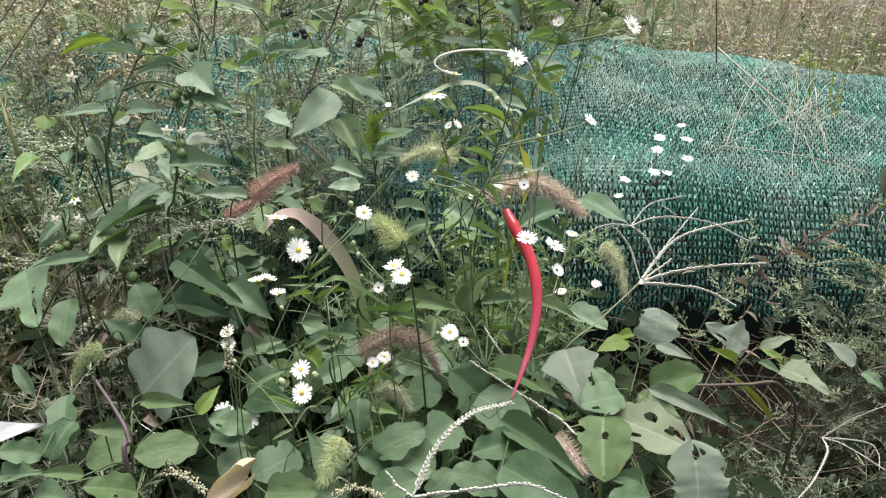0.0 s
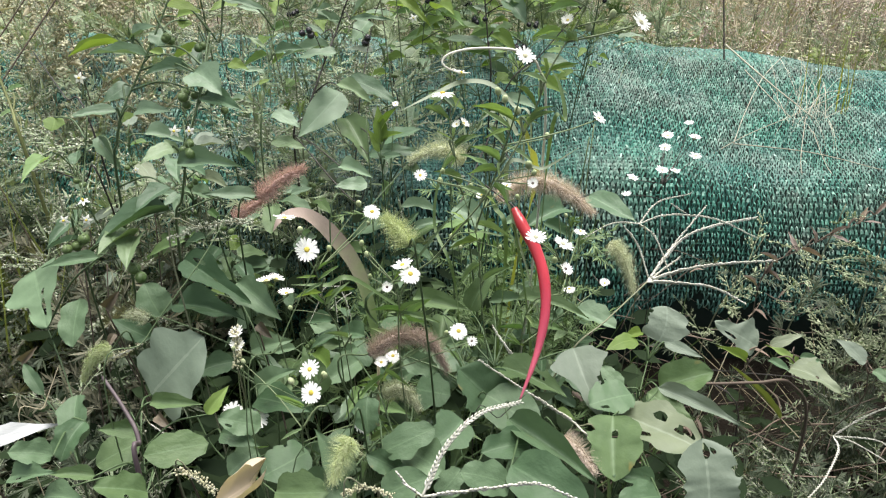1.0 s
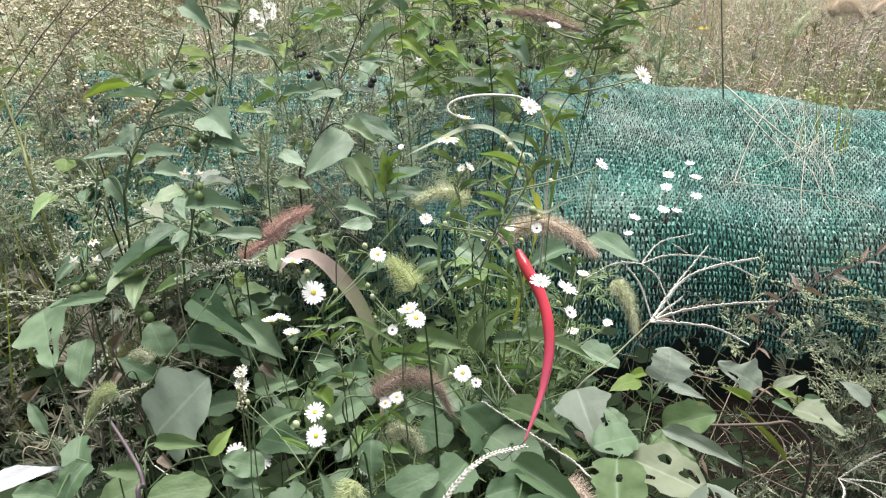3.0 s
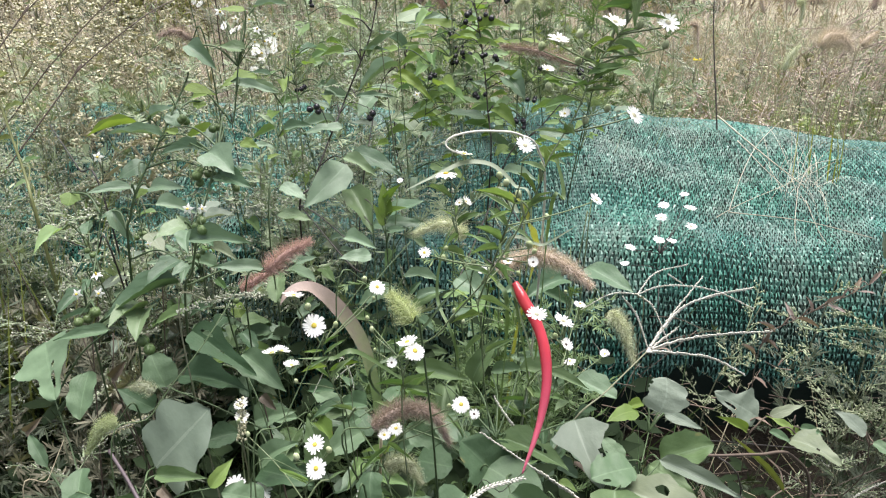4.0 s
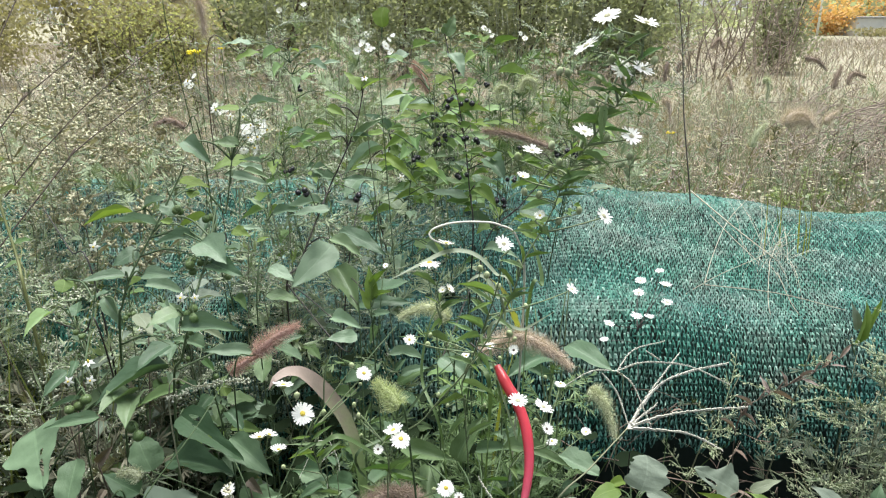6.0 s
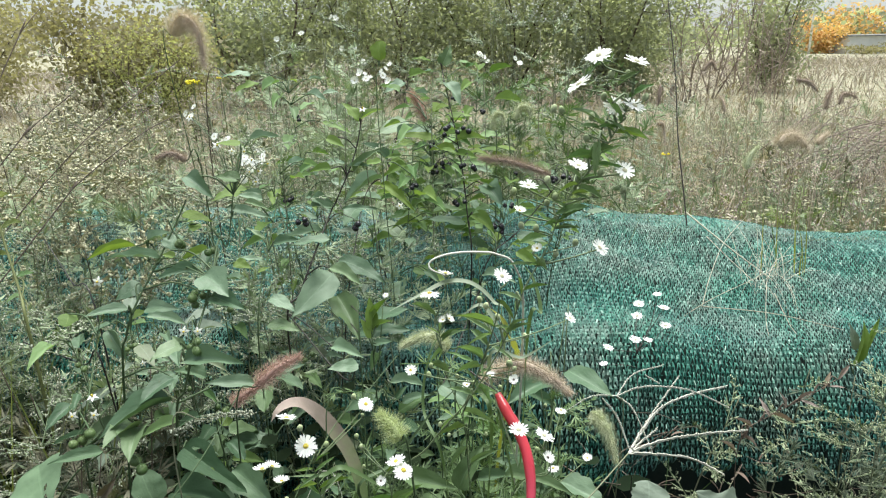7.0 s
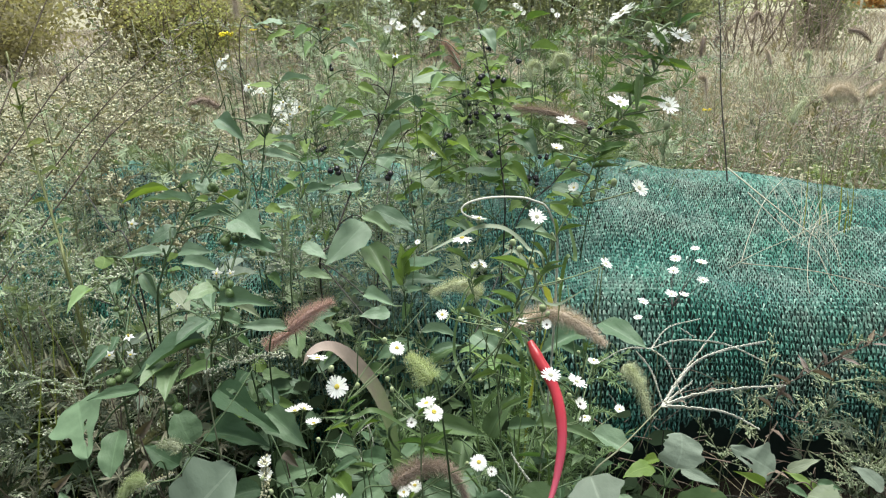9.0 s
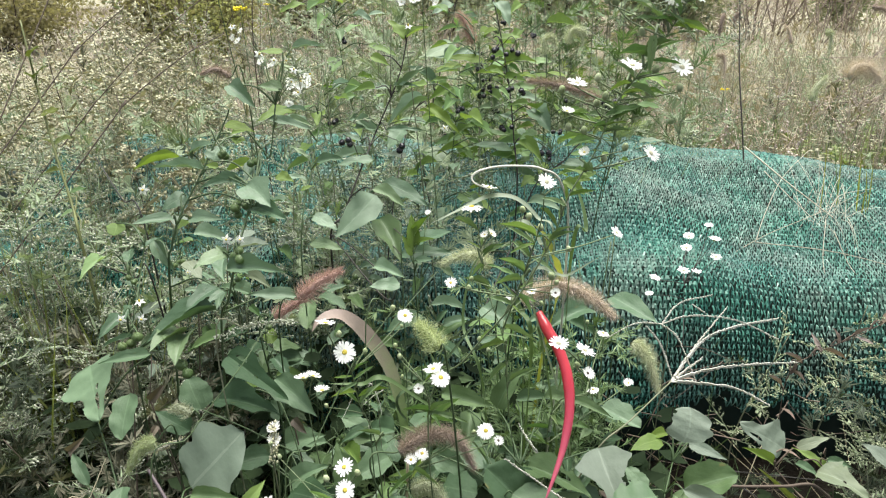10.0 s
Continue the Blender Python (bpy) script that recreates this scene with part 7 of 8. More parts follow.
for k in range(16):
    y = rnd.uniform(1.95, 2.9)
    fine_weed("meadow_weed", y * rnd.uniform(.22, .66), y, rnd.uniform(.34, .52), "yellow-green weed standing in the meadow", 1200 + k, (rnd.uniform(-.06, .06), rnd.uniform(-.05, .05)), 2, 9, .13, M_SEED, M_YSHOOT, M_WEEDSTEM, group="meadow weeds")
for k in range(12):
    y = rnd.uniform(2.1, 3.4)
    fine_weed("meadow_weed", y * rnd.uniform(.3, .72), y, rnd.uniform(.48, .66), "dry pinkish weed standing in the meadow", 1230 + k, (rnd.uniform(-.06, .06), rnd.uniform(-.05, .05)), 7, 3, .15, M_PINKSEED, M_WITHER, M_TWIG, group="meadow weeds")

# green nightshade bushes on and behind the ridge
for k in range(15):
    x = rnd.uniform(-.22, .10) if k % 3 else rnd.uniform(.05, .22)
    y = rnd.uniform(1.12, 1.75)
    h = rnd.uniform(.66, .92)
    p = nightshade((x, y, 0), "bushy nightshade with fresh green leaves behind the net")
    lean = V((rnd.uniform(-.1, .1), rnd.uniform(-.08, .05), 0))
    p.stem(V((x, y, h * .6)) + lean * .4, V((x, y, h * .82)) + lean * .8, V((x, y, h)) + lean, r=(.0022, .001))
    for j in range(22):
        q = p.nodes[rnd.randrange(len(p.nodes) * 3 // 5, len(p.nodes))]
        a = rnd.uniform(0, 6.28)
        d = V((math.cos(a), math.sin(a) - .15, rnd.uniform(-.25, .45))).normalized()
        b = q + d * rnd.uniform(.02, .07)
        ln = rnd.uniform(.028, .062)
        p.leaf(b, b + V((d.x, d.y, d.z - .15)) * ln, rnd.uniform(.26, .48), rnd.choice(("ovate", "ovate", "lance")), M_LIME if rnd.random() < .32 else (M_FRESH if rnd.random() < .65 else None), face=(0, -.5, .87))
    p.berries(p.nodes[-4] + V((.01, -.012, 0)), 3, .008, True)
    p.done()

# pale feathery weeds between the nightshades
feather = random.Random(77)
for k in range(16):
    y = feather.uniform(1.45, 2.1)
    fine_weed("meadow_weed", y * feather.uniform(-.22, .2), y, feather.uniform(.72, .98), "yellow-green feathery weed among the nightshades", 1300 + k, (feather.uniform(-.08, .08), feather.uniform(-.05, .05)), 5, 8, .10, M_SEED, M_YSHOOT, M_WEEDSTEM, .6, group="meadow weeds")

# far asters
p = aster((.25, 2.9, 0), "white asters far back in the weeds", [(.22, 2.85, .6), (.24, 2.83, .8)], "far asters")
for q in ((0.199, 2.812, 0.887), (0.229, 2.802, 0.857), (0.212, 2.807, 0.874), (0.370, 3.075, 0.855), (0.389, 3.068, 0.836), (-0.500, 2.841, 0.974), (-0.365, 2.859, 1.029), (-0.383, 2.861, 1.034), (-0.595, 2.835, 0.954), (-0.291, 2.822, 0.918), (-0.229, 2.472, 0.879), (-0.313, 2.592, 0.921)):
    p.daisy(q, p.rnd.uniform(.02, .03), (p.rnd.uniform(-.8, .8), -.7, p.rnd.uniform(.1, .8)), p.rnd.randrange(3), pale=True)
p.done()
p = aster((-.12, 1.6, 0), "white aster cluster behind the net", [(-.11, 1.52, .6), (-.10, 1.45, .84)], "far asters")
for q in ((-0.141, 1.426, 0.901), (-0.152, 1.422, 0.888), (-0.095, 1.425, 0.897), (-0.084, 1.421, 0.886), (-0.129, 1.423, 0.891)):
    p.daisy(q, .018, (rnd.uniform(-.7, .7), -.7, rnd.uniform(.2, .8)), pale=True)
p.done()
p = aster((-.40, 1.55, 0), "crowded white aster heads behind the covered ridge", [(-.39, 1.48, .5), (-.38, 1.40, .70)], "far asters")
for _ in range(11):
    p.daisy((p.rnd.uniform(-.385, -.335), p.rnd.uniform(1.33, 1.38), p.rnd.uniform(.70, .765)), p.rnd.uniform(.016, .022), (p.rnd.uniform(-.7, .7), -.6, p.rnd.uniform(.3, .9)), pale=True)
p.done()
p = aster((-.50, 1.65, 0), "white aster with a few heads on thin stems", [(-.48, 1.58, .5), (-.46, 1.52, .75)], "far asters")
for q in ((-0.456, 1.5, 0.758), (-.47, 1.5, .77), (-.445, 1.5, .765), (-0.55, 1.6, 0.803), (-.56, 1.6, .81), (-.54, 1.6, .825), (-.39, 1.5, .745)):
    p.daisy(q, p.rnd.uniform(.016, .022), (p.rnd.uniform(-.7, .7), -.6, p.rnd.uniform(.3, .9)), pale=True)
p.done()
p = aster((-.14, 1.75, 0), "white aster heads among tall weeds", [(-.14, 1.7, .6), (-.145, 1.62, .87)], "far asters")
for q in ((-0.147, 1.6, 0.891), (-.16, 1.6, .896), (-.135, 1.6, .884), (-.10, 1.6, .9), (-.09, 1.6, .91), (-.11, 1.6, .895)):
    p.daisy(q, p.rnd.uniform(.011, .015), (p.rnd.uniform(-.7, .7), -.6, p.rnd.uniform(.3, .9)), pale=True)
p.done()
# yellow flowers
for q, s in (((-0.715, 2.145, 0.843), .045), ((-0.634, 2.149, 0.854), .02), ((0.880, 2.562, 0.519), .03)):
    e = thing("yellow_flower", (q[0], q[1] + .05, 0), "bright yellow flat-topped wild flower", "flower", "yellow flowers")
    g = Geo()
    tube(g, curve([(q[0], q[1] + .05, -.01), (q[0], q[1] + .03, q[2] * .6), q], 6), (.002, .001), 5)
    part("stem", g, M_STEM, e)
    g = Geo()
    for k in range(26):
        bead(g, V(q) + V((rnd.uniform(-.5, .5), rnd.uniform(-.3, .3), rnd.uniform(-.1, .1))) * s, s * .09)
    part("flower_top", g, M_YELLOW, e)

# ---- undergrowth ----
def understory(name, label, x0, x1, y0, y1, z0, z1, n, size, mat, seed):
    r = random.Random(seed)
    g = Geo()
    for _ in range(n):
        x, y = r.uniform(x0, x1), r.uniform(y0, y1)
        z = ground_z(x, y) + r.uniform(z0, z1) * r.uniform(.3, 1)
        a = r.uniform(0, 6.28)
        d = V((math.cos(a), math.sin(a), r.uniform(-.4, .5))).normalized() * size * r.uniform(.6, 1.2)
        s = d.cross(V((r.uniform(-.4, .4), r.uniform(-.6, .2), 1))).normalized() * size * r.uniform(.16, .3)
        nn = s.cross(d).normalized() * size * .06
        b = V((x, y, z))
        g.add([b, b + d * .3 + s * .9, b + d * .65 + s * .8, b + d, b + d * .65 - s * .8, b + d * .3 - s * .9, b + d * .5 - nn], [(0, 1, 6), (1, 2, 6), (2, 3, 6), (3, 4, 6), (4, 5, 6), (5, 0, 6)])
    ob = new(name, g.mesh(name, mat))
    return tagged(ob, label, "undergrowth", kind="stuff")


# filler leaves added to deepen the gaps; their near-black colour stands for shade
M_UNDERSHADE = plain_material("undergrowth leaf", (0.010, 0.020, 0.008), (0.028, 0.046, 0.019), 30, 0.75, True, 0, 0.2, 0.1)
understory("undergrowth", "low tangled filler leaves under the weeds, shade-dark", -.75, .28, .40, 1.0, .03, .40, 1500, .055, M_UNDERSHADE, 21)
understory("undergrowth", "shade-dark filler leaves crowded before the covered ridge", -.72, .06, .84, 1.0, .22, .46, 420, .042, M_UNDERSHADE, 27)
understory("undergrowth", "shade-dark filler leaves crowded below the pepper", -.02, .42, .50, .80, .04, .28, 380, .042, M_UNDERSHADE, 28)
understory("undergrowth", "low leaves at the foot of the mound", .2, 1.1, .45, .95, .01, .18, 520, .04, M_UNDERSHADE, 22)
understory("undergrowth", "shade-dark filler leaves crowded below the mugwort", -.9, -.28, .58, .98, .05, .40, 620, .055, M_UNDERSHADE, 25)
understory("undergrowth", "shade-dark filler leaves between the weeds and the net", -1.2, .15, .95, 1.5, .1, .5, 420, .045, M_UNDERSHADE, 23)


def grass_patch(name, label, x0, x1, y0, y1, n, h0, h1, width, mat, seed, lean=.35, kind="stuff"):
    r = random.Random(seed)
    g = Geo()
    for _ in range(n):
        x, y = r.uniform(x0, x1), y0 + (y1 - y0) * r.random() ** 1.4
        b = V((x, y, ground_z(x, y) - .01))
        h = r.uniform(h0, h1)
        a = r.uniform(0, 6.28)
        t = b + V((math.cos(a) * h * r.uniform(.05, lean), math.sin(a) * h * r.uniform(.05, lean), h))
        blade(g, b, t, width * (1 + .12 * max(0, y - 2)) * r.uniform(.6, 1.3), r.uniform(-.02, .06), 2, r.uniform(-2, 2), V((r.uniform(-1, 1), r.uniform(-1, 1), 0)))
    ob = new(name, g.mesh(name, mat, False))
    return tagged(ob, label, "grass", kind=kind)


M_FIELD_DRY = plain_material("dry field grass", (0.25, 0.21, 0.17), (0.48, 0.41, 0.355), 3, 0.7, True, 0, 0.15)
grass_patch("undergrowth_grass", "thin green grass among the weeds", -1.0, .3, .55, 1.2, 700, .12, .42, .003, M_GRASS, 31, .8)
grass_patch("undergrowth_grass", "fine grass and litter at the mound's foot", .15, 1.2, .5, 1.0, 420, .05, .18, .0025, M_GRASS, 32, 1.6)
grass_patch("undergrowth_grass", "dry stalks among the low weeds", -1.0, 1.2, .5, 1.05, 520, .06, .26, .0018, M_DRYGRASS, 33, 1.8)
grass_patch("field_grass", "olive and straw-coloured meadow grass behind the net", -3.5, 5.0, 1.9, 6.5, 30000, .07, .32, .004, M_FIELD, 34, 2.0)
grass_patch("field_grass", "dry meadow grass stretching to the shrubs", -14, 20, 4.6, 26.0, 26000, .08, .32, .009, M_FIELD_DRY, 35, 1.6)
grass_patch("field_grass", "dry straw stalks in the meadow", -3.5, 6.0, 1.9, 8.0, 4500, .15, .5, .002, M_DRYGRASS, 36, 1.6)
grass_patch("verge_grass", "short rough grass on the near ground", -5.5, 5.5, -5.5, .28, 5000, .04, .16, .006, M_FIELD, 39, 1.2)
grass_patch("verge_grass", "short rough grass beside the mound", 1.3, 6.5, .2, 2.1, 3500, .05, .25, .006, M_FIELD, 40, 1.2)
grass_patch("verge_grass", "short rough grass beside the weeds", -6.5, -1.25, .2, 2.1, 3500, .05, .25, .006, M_FIELD, 42, 1.2)
grass_patch("meadow_grass", "green and yellow grass tufts beyond the net", -.2, 3.2, 1.95, 4.2, 1500, .2, .5, .003, M_GRASS, 37, .7)
M_YGRASS = plain_material("yellow-green grass", (0.15, 0.19, 0.05), (0.31, 0.34, 0.12), 30, 0.6, True, 0.2, 0.3)
grass_patch("tall_grass", "yellow-green grass at the end of the net", -1.05, -.56, .86, 1.25, 420, .36, .66, .004, M_YGRASS, 43, .6)
grass_patch("meadow_grass", "pinkish dry grass tufts beyond the net", .6, 4.6, 2.7, 5.5, 2600, .25, .55, .0028, M_FIELD_DRY, 44, .8)
grass_patch("meadow_grass", "pale green grass just beyond the net", .1, 2.6, 1.95, 3.0, 2200, .15, .42, .0032, M_PALEGRASS, 45, .9)
grass_patch("tall_grass", "tan arching dry grass behind the covered ridge", -1.0, -.28, 1.6, 2.4, 380, .45, .85, .0026, M_PALESTRAW, 46, .8)
grass_patch("tall_grass", "pale green grass leaves among the tall weeds", -.5, .36, 1.5, 2.2, 460, .5, .92, .0032, M_PALEGRASS, 47, .6)
# loose seed sprays over the meadow
M_HAZE = plain_material("meadow seed spray", (0.40, 0.33, 0.27), (0.62, 0.53, 0.46), 30, 0.8, True, 0, 0.25)
g = Geo()
r = random.Random(38)
for _ in range(2100):
    y = 1.95 + 11 * r.random() ** 1.8
    x = r.uniform(-.6, .9) * y
    c = V((x, y, r.uniform(.25, .55)))
    d = V((r.uniform(-.6, .6), r.uniform(-.6, .6), r.uniform(.2, 1))).normalized() * r.uniform(.06, .14)
    tube(g, [V((x, y, 0)), c, c + d], (.0012, .0006), 3)
    for k in range(12):
        t = r.random()
        grain(g, c + d * t + V((r.uniform(-1, 1), r.uniform(-1, 1), r.uniform(-1, 1))) * .014, r.uniform(.0010, .0020) * (1 + .09 * y), d, 2.4)
ob = new("meadow_seed_heads", g.mesh("meadow_seed_heads", M_HAZE))
tagged(ob, "fine pinkish-tan seed sprays over the meadow", "grass", kind="stuff")

# small white meadow flowers
g = Geo()
r = random.Random(41)
for _ in range(420):
    y = r.uniform(2.1, 4.6)
    x = y * r.uniform(.38, .72)
    z = r.uniform(.24, .42)
    c = V((x, y, z))
    for k in range(5):
        bead(g, c + V((r.uniform(-.018, .018), r.uniform(-.015, .015), r.uniform(-.003, .003))), r.uniform(.005, .010), V((0, 0, 1)), .35)
    g.mark(0)
    tube(g, [V((x, y + .01, 0)), c], (.0009, .0007), 3)
    g.mark(1)
ob = new("meadow_flowers", g.mesh("meadow_flowers", [M_CREAM, M_WEED]))
tagged(ob, "scattered small white meadow flowers in dry grass", "flowers", kind="stuff")


def scatter(name, label, templates, mats, n, where, size, seed, up=(.3, 1.2)):
    """Many small shoots joined into one sheet of growth; where(rnd) gives a place."""
    r = random.Random(seed)
    g = Geo()
    for _ in range(n):
        q = where(r)
        me = templates[r.randrange(len(templates))]
        a = r.uniform(0, 6.28)
        d = V((math.cos(a), math.sin(a), r.uniform(*up)))
        m = Matrix.Translation(q) @ frame_from(d, V((0, 0, 1))) @ Matrix.Scale(size * r.uniform(.6, 1.3), 4)
        g.add([m @ v.co for v in me.vertices], [tuple(p.vertices) for p in me.polygons])
        g.mi += [p.material_index for p in me.polygons]
    ob = new(name, g.mesh(name, mats, False))
    return tagged(ob, label, "weeds", kind="stuff")


def meadow_place(r):
    y = 1.95 + 4.5 * r.random() ** 1.5
    x = y * r.uniform(-.65, .75)
    return V((x, y, r.uniform(.02, .30)))


M_SPRIG_DRY = plain_material("dry meadow shoot", (0.26, 0.22, 0.13), (0.50, 0.43, 0.30), 30, 0.8, True, 0, 0.2)
scatter("meadow_weeds", "green leafy shoots through the meadow", [sprig_mesh(k, M_WEED.name) for k in range(6)], [M_WEED], 850, meadow_place, .14, 51, (.6, 2.5))
scatter("meadow_weeds", "dry brown shoots through the meadow", [sprig_mesh(k, M_WEED.name) for k in range(6)], [M_SPRIG_DRY], 450, meadow_place, .16, 52, (.6, 2.5))

M_REDTWIG = plain_material("reddish dead stalk", (0.11, 0.08, 0.06), (0.27, 0.21, 0.165), 30, 0.8, True)
g = Geo()
r = random.Random(59)
for _ in range(120):
    x, y = r.uniform(.10, 1.1), r.uniform(.58, .98)
    q = V((x, y, r.uniform(.05, .36) * (.45 + .55 * (y - .55) / .43)))
    a = r.uniform(0, 6.28)
    d = V((math.cos(a), math.sin(a) * .5, r.uniform(-.5, .7))) * r.uniform(.015, .06)
    tube(g, curve([q - d, q + V((0, 0, r.uniform(-.012, .02))), q + d], 4), (.0012, .0005), 4)
    if r.random() < .35:
        blade(g, q, q + V((r.uniform(-.03, .03), r.uniform(-.03, 0), r.uniform(-.03, .02))), .008, .004, 3)
ob = new("dead_litter", g.mesh("dead_litter", M_REDTWIG))
tagged(ob, "pale reddish dead stalks in the shade under the net's hem", "litter", kind="stuff")
scatter("meadow_weeds", "pinkish dry seed branches through the meadow", [panicle_mesh(k, M_PINKSEED.name) for k in range(6)], [M_PINKSEED, M_SPRIG_DRY], 380, lambda r: meadow_place(r) + V((.25, 0, .10)), .17, 54, (.8, 3))
scatter("meadow_weeds", "grey-green seed branches through the meadow", [panicle_mesh(k, M_SEED.name) for k in range(6)], [M_SEED, M_WEED], 330, lambda r: meadow_place(r) + V((0, 0, .06)), .15, 55, (.8, 3))
M_DEADTWIG = plain_material("dead stem", (0.20, 0.155, 0.125), (0.46, 0.375, 0.31), 30, 0.8, True)
g = Geo()
r = random.Random(57)
for _ in range(80):
    x, y = r.uniform(.12, 1.1), r.uniform(.55, .98)
    q = V((x, y, r.uniform(.03, .2)))
    a = r.uniform(0, 6.28)
    d = V((math.cos(a), math.sin(a) * .7, r.uniform(-.3, .3))) * r.uniform(.02, .08)
    tube(g, curve([q - d, q + V((0, 0, r.uniform(-.015, .015))), q + d], 3), (.0009, .0006), 4)
for _ in range(190):
    x, y = r.uniform(.08, 1.15), r.uniform(.66, 1.02)
    q = V((x, y, r.uniform(.03, .34) * (.35 + .65 * (y - .6) / .4)))
    a = r.uniform(0, 6.28)
    d = V((math.cos(a), math.sin(a) * .5, r.uniform(-.8, .8))) * r.uniform(.02, .07)
    tube(g, curve([q - d, q + V((0, 0, r.uniform(-.012, .012))), q + d], 3), (.0009, .0005), 4)
ob = new("dead_litter", g.mesh("dead_litter", M_TWIG))
tagged(ob, "thin dead stalks lying at the mound's foot", "litter", kind="stuff")
# heap of dead brown stems
brush = thing("dead_brush", (1.834, 2.947, 0.410), "heap of tangled dead brown stems in the meadow", "brush")
g = Geo()
r = random.Random(53)
c = V((1.861, 2.973, 0.490))
for k in range(170):
    q = c + V((r.uniform(-.16, .5), r.uniform(-.2, .3), r.uniform(-.25, .04)))
    a = r.uniform(-.9, .9)
    d = V((math.cos(a), math.sin(a) * .5, r.uniform(-.35, 1.3))).normalized() * r.uniform(.09, .26)
    if k < 50:
        s = Geo()
        tube(s, curve([q - d, q + V((0, 0, r.uniform(.01, .05))), q + d], 4), (.0032, .0018), 5)
        part("stem", s, M_DEADTWIG, brush)
    else:
        tube(g, curve([q - d, q + V((0, 0, r.uniform(.01, .05))), q + d], 4), (.0030, .0016), 4)
part("tangle", g, M_DEADTWIG, brush, kind="stuff")

# ---- shrubs and trees at the field's edge ----
# M_BUSH is greyed and lightened, distance haze put into the leaf colour
M_BUSH = plain_material("shrub leaf", (0.27, 0.29, 0.235), (0.38, 0.39, 0.325), 3, 0.8, True, 0, 0.65)
M_BUSH_OLIVE = plain_material("olive shrub leaf", (0.25, 0.225, 0.145), (0.35, 0.315, 0.21), 3, 0.8, True, 0, 0.45)
M_BUSH_ORANGE = plain_material("autumn leaf", (0.66, 0.40, 0.15), (0.78, 0.55, 0.27), 3, 0.7, True, 0, 0.3)
M_WALL = plain_material("white wall paint", (0.84, 0.83, 0.80), (0.88, 0.87, 0.84), 3, 0.8, False, 0.1)
M_ROOF = plain_material("grey roof sheet", (0.2, 0.2, 0.2), (0.25, 0.25, 0.25), 3, 0.6, False, 0.1)


def shrub(name, label, x, y, h, w, mat, seed, leaves=2600, leaf=.06, bare=False, group="field-edge shrubs"):
    r = random.Random(seed)
    e = thing(name, (x, y, ground_z(x, y)), label, "shrub" if name == "shrub" else "tree", group)
    g, tips = Geo(), []
    o = V((x, y, ground_z(x, y) - .02))
    for k in range(7):
        a = k * 0.9 + r.uniform(-.3, .3)
        d = V((math.cos(a) * w * .38, math.sin(a) * w * .3, h * r.uniform(.6, .95)))
        ln = curve([o + V((math.cos(a), math.sin(a), 0)) * .05, o + d * .5 + V((r.uniform(-.1, .1), r.uniform(-.1, .1), 0)) * w, o + d], 5)
        tube(g, ln, ((.006 if bare else .010) * h, .003 * h), 5)
        for j in range(9):
            q = ln[r.randrange(1, len(ln))]
            dd = V((r.uniform(-1, 1) * w * .22, r.uniform(-1, 1) * w * .22, r.uniform(-.05, .25) * h))
            tube(g, [q, q + dd * .6, q + dd], (.0035 * h, .0015 * h), 3)
            tips += [q + dd * .6, q + dd]
    part("trunk", g, M_DEADTWIG if bare else M_TWIG, e)
    if not bare:
        g = Geo()
        for _ in range(leaves):
            c = r.choice(tips)
            q = c + V((r.gauss(0, 1) * w * .11, r.gauss(0, 1) * w * .11, r.gauss(0, 1) * h * .10))
            if q.z < ground_z(x, y) + .05:
                continue
            d = V((r.uniform(-1, 1), r.uniform(-1, 1), r.uniform(-1, .6))).normalized() * leaf * r.uniform(.6, 1.3)
            s = d.cross(V((r.uniform(-1, 1), r.uniform(-1, 1), r.uniform(-1, 1)))).normalized() * leaf * .3
            g.add([q, q + d * .5 + s, q + d, q + d * .5 - s], [(0, 1, 2, 3)])
        part("crown", g, mat, e, smooth=False)
    return e


for k, (x, y, h, w, mt, lv) in enumerate(((-6.0, 8.8, 1.35, 2.6, M_BUSH_OLIVE, 14000), (-2.9, 7.0, 1.12, 1.5, M_BUSH_OLIVE, 12000), (-8.3, 10.5, 1.6, 3.0, M_BUSH_OLIVE, 12000), (-2.1, 9.5, 1.75, 2.6, M_BUSH, 15000), (-.5, 10.2, 1.7, 2.8, M_BUSH, 15000),
                                          (1.1, 10, 1.6, 2.6, M_BUSH, 15000), (2.4, 9.6, 1.6, 2.2, M_BUSH, 15000), (5.05, 10.5, 1.3, 1.15, M_BUSH, 5000), (-12.5, 17, 1.7, 5, M_BUSH, 9000), (0, 18, 1.5, 6, M_BUSH, 9000), (6, 20, 1.4, 4, M_BUSH, 9000))):
    shrub("shrub", "dense olive shrub at the field's edge" if mt is M_BUSH_OLIVE else "dull green shrub at the field's edge", x, y, h * (1.08 if mt is M_BUSH_OLIVE else 1.3), w, mt, 600 + k, int(lv * 1.15), .060)
M_BUSH_YELLOW = plain_material("yellow-green shrub leaf", (0.33, 0.34, 0.18), (0.44, 0.44, 0.26), 3, 0.8, True, 0, 0.6)
shrub("shrub", "feathery yellow-green shrub at the field's edge", -2.45, 6.4, .98, 1.0, M_BUSH_YELLOW, 640, 9000, .026)
for k, (x, y, h, w) in enumerate(((3.8, 9.5, 1.7, 1.5), (4.3, 10.0, 1.5, 1.3), (3.3, 9.0, 1.5, 1.2), (4.0, 8.7, 1.3, 1.1), (4.6, 9.4, 1.2, 1.0))):
    shrub("bare_shrub", "leafless brown shrub at the field's edge", x, y, h, w, M_BUSH, 650 + k, bare=True)
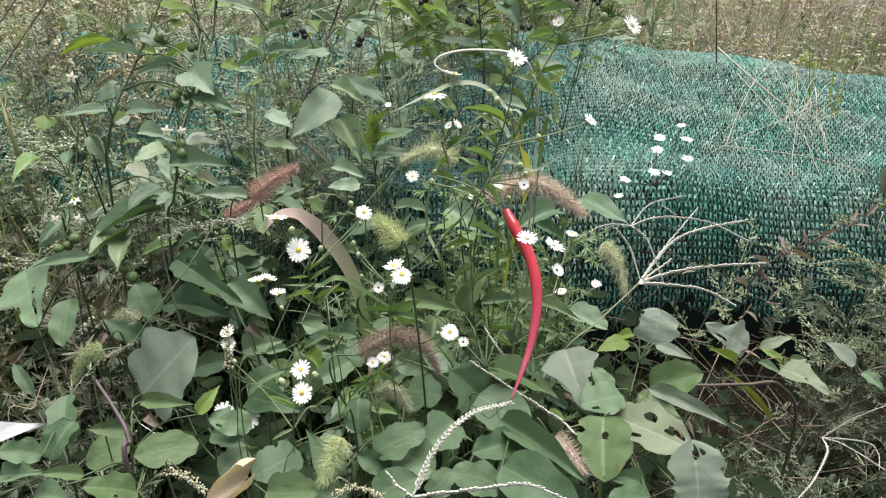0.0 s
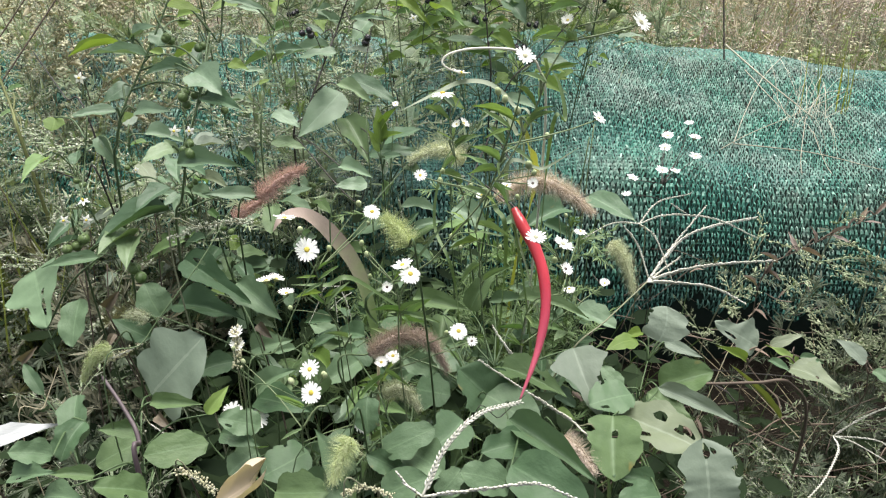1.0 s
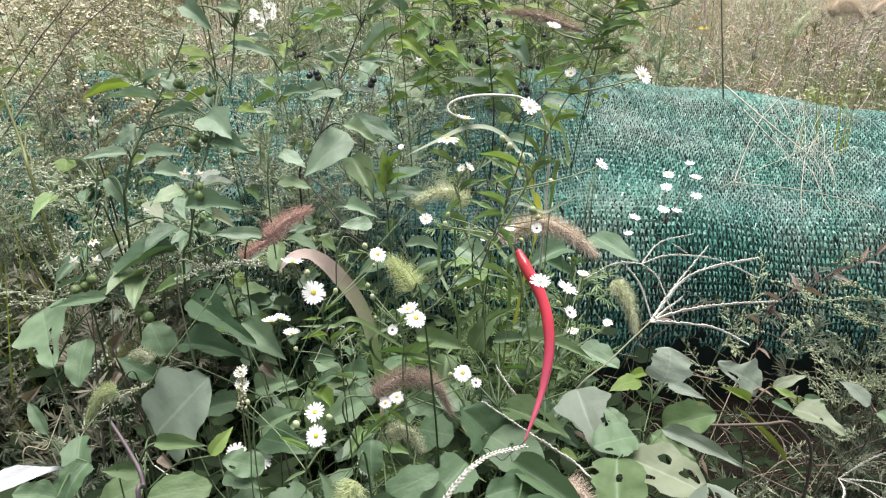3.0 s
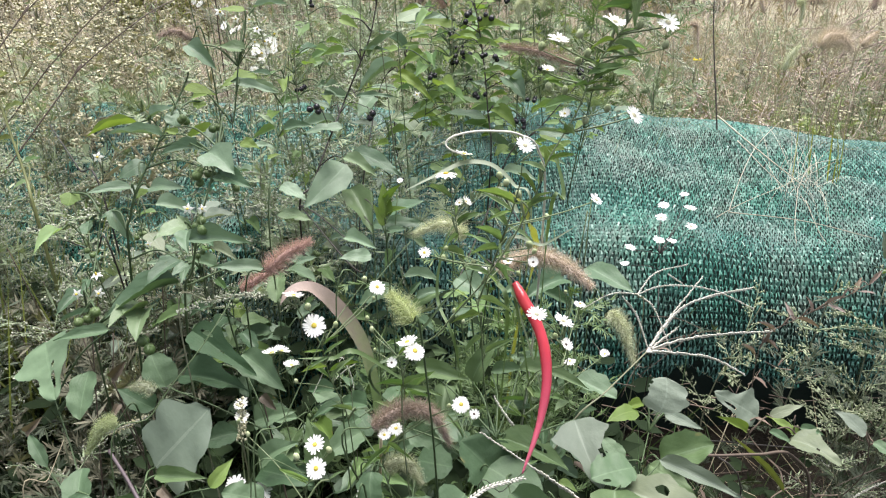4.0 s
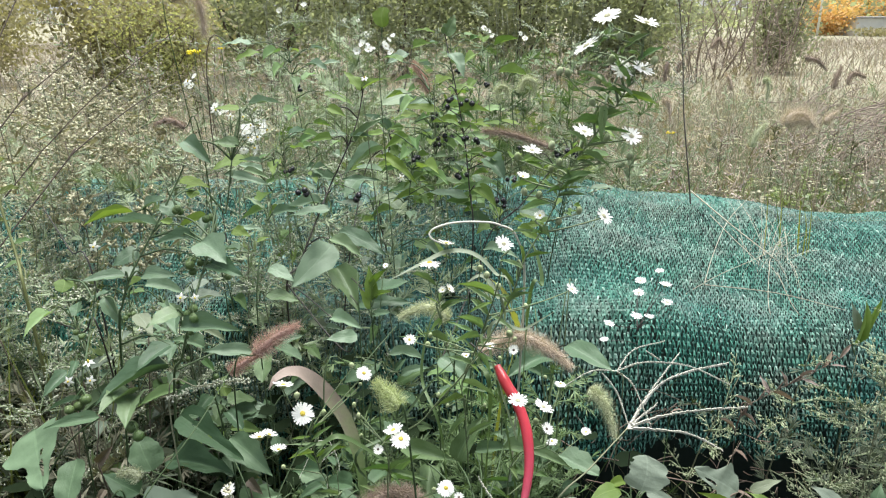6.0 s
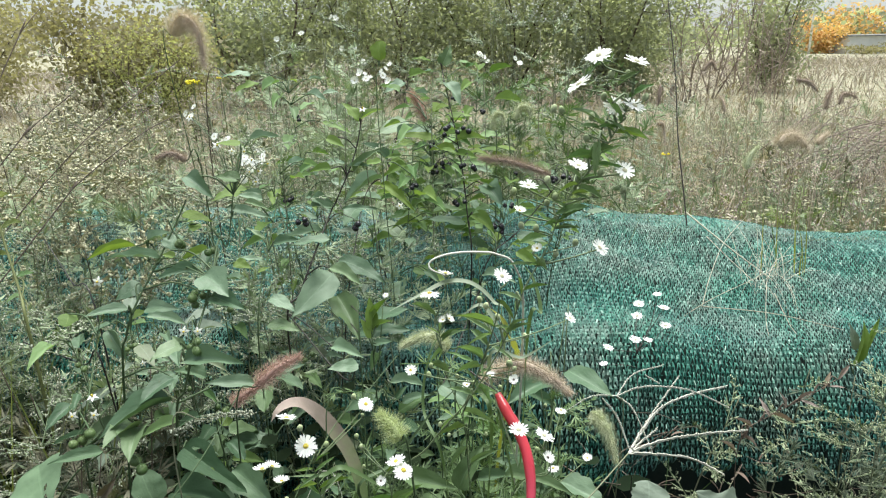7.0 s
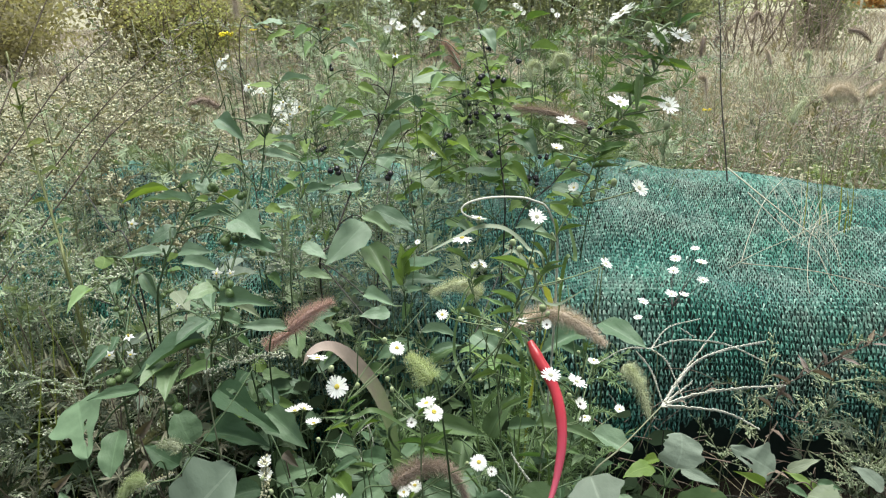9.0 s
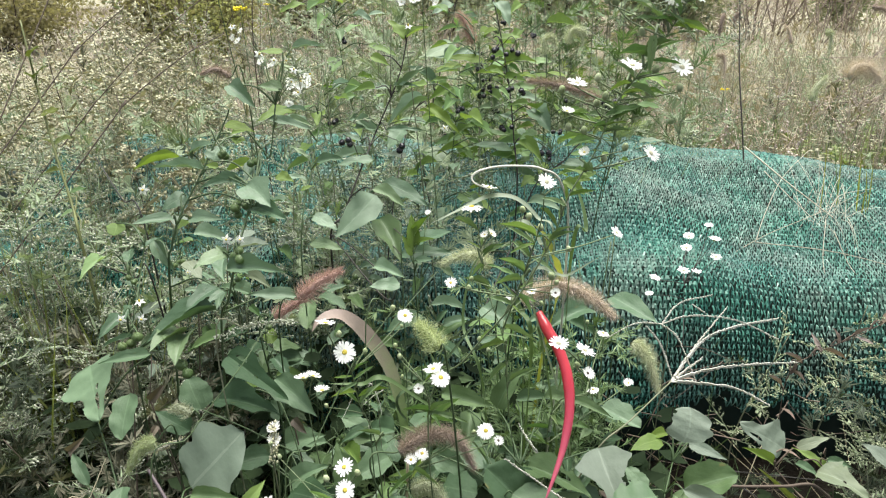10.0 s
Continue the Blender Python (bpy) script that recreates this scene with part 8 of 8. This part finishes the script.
shrub("tree", "small tree in orange autumn leaf", 23.6, 43.5, 2.2, 3.6, M_BUSH_ORANGE, 660, 3000, .22, group="far trees")
shrub("tree", "small tree in orange autumn leaf", 27.6, 46, 2.6, 5.0, M_BUSH_ORANGE, 661, 3000, .22, group="far trees")
for k, (x, y, h, w) in enumerate(((12, 42, 2.3, 14), (30, 46, 2.6, 14), (-8, 45, 2.2, 16), (-32, 44, 2.8, 14))):
    shrub("tree", "hazy far tree belt", x, y, h, w, M_BUSH, 670 + k, 2600, .4, group="far trees")
for k, x in enumerate((24.6, 26.4, 28.4)):
    shrub("shrub", "low shrub before the white building", x, 40.2, .5, 2.4, M_BUSH_OLIVE, 690 + k, 700, .16, group="far shrubs")
house = thing("low_building", (26.4, 43, -.92), "low white building far across the field", "building")
X0, X1, Y0, Y1, Z0, Z1 = 24.3, 29.5, 41.6, 44.6, -1.05, .08
g = Geo()
g.add([V(q) for q in ((X0, Y0, Z0), (X1, Y0, Z0), (X1, Y1, Z0), (X0, Y1, Z0), (X0, Y0, Z1), (X1, Y0, Z1), (X1, Y1, Z1), (X0, Y1, Z1))], [(0, 1, 5, 4), (1, 2, 6, 5), (2, 3, 7, 6), (3, 0, 4, 7)])
part("wall", g, M_WALL, house, smooth=False)
g = Geo()
g.add([V(q) for q in ((X0 - .15, Y0 - .15, Z1), (X1 + .15, Y0 - .15, Z1), (X1 + .15, Y1 + .15, Z1), (X0 - .15, Y1 + .15, Z1), (X0 - .15, Y0 - .15, Z1 + .07), (X1 + .15, Y0 - .15, Z1 + .07), (X1 + .15, Y1 + .15, Z1 + .07), (X0 - .15, Y1 + .15, Z1 + .07))],
      [(0, 1, 5, 4), (1, 2, 6, 5), (2, 3, 7, 6), (3, 0, 4, 7), (4, 5, 6, 7), (3, 2, 1, 0)])
part("roof", g, M_ROOF, house, smooth=False)
pole = thing("utility_pole", (22.3, 42, -.9), "slender pale pole far across the field", "pole")
g = Geo()
tube(g, [V((22.3, 42, -1)), V((22.3, 42, 2)), V((22.3, 42, 5))], (.07, .05), 8)
part("shaft", g, M_WALL, pole)
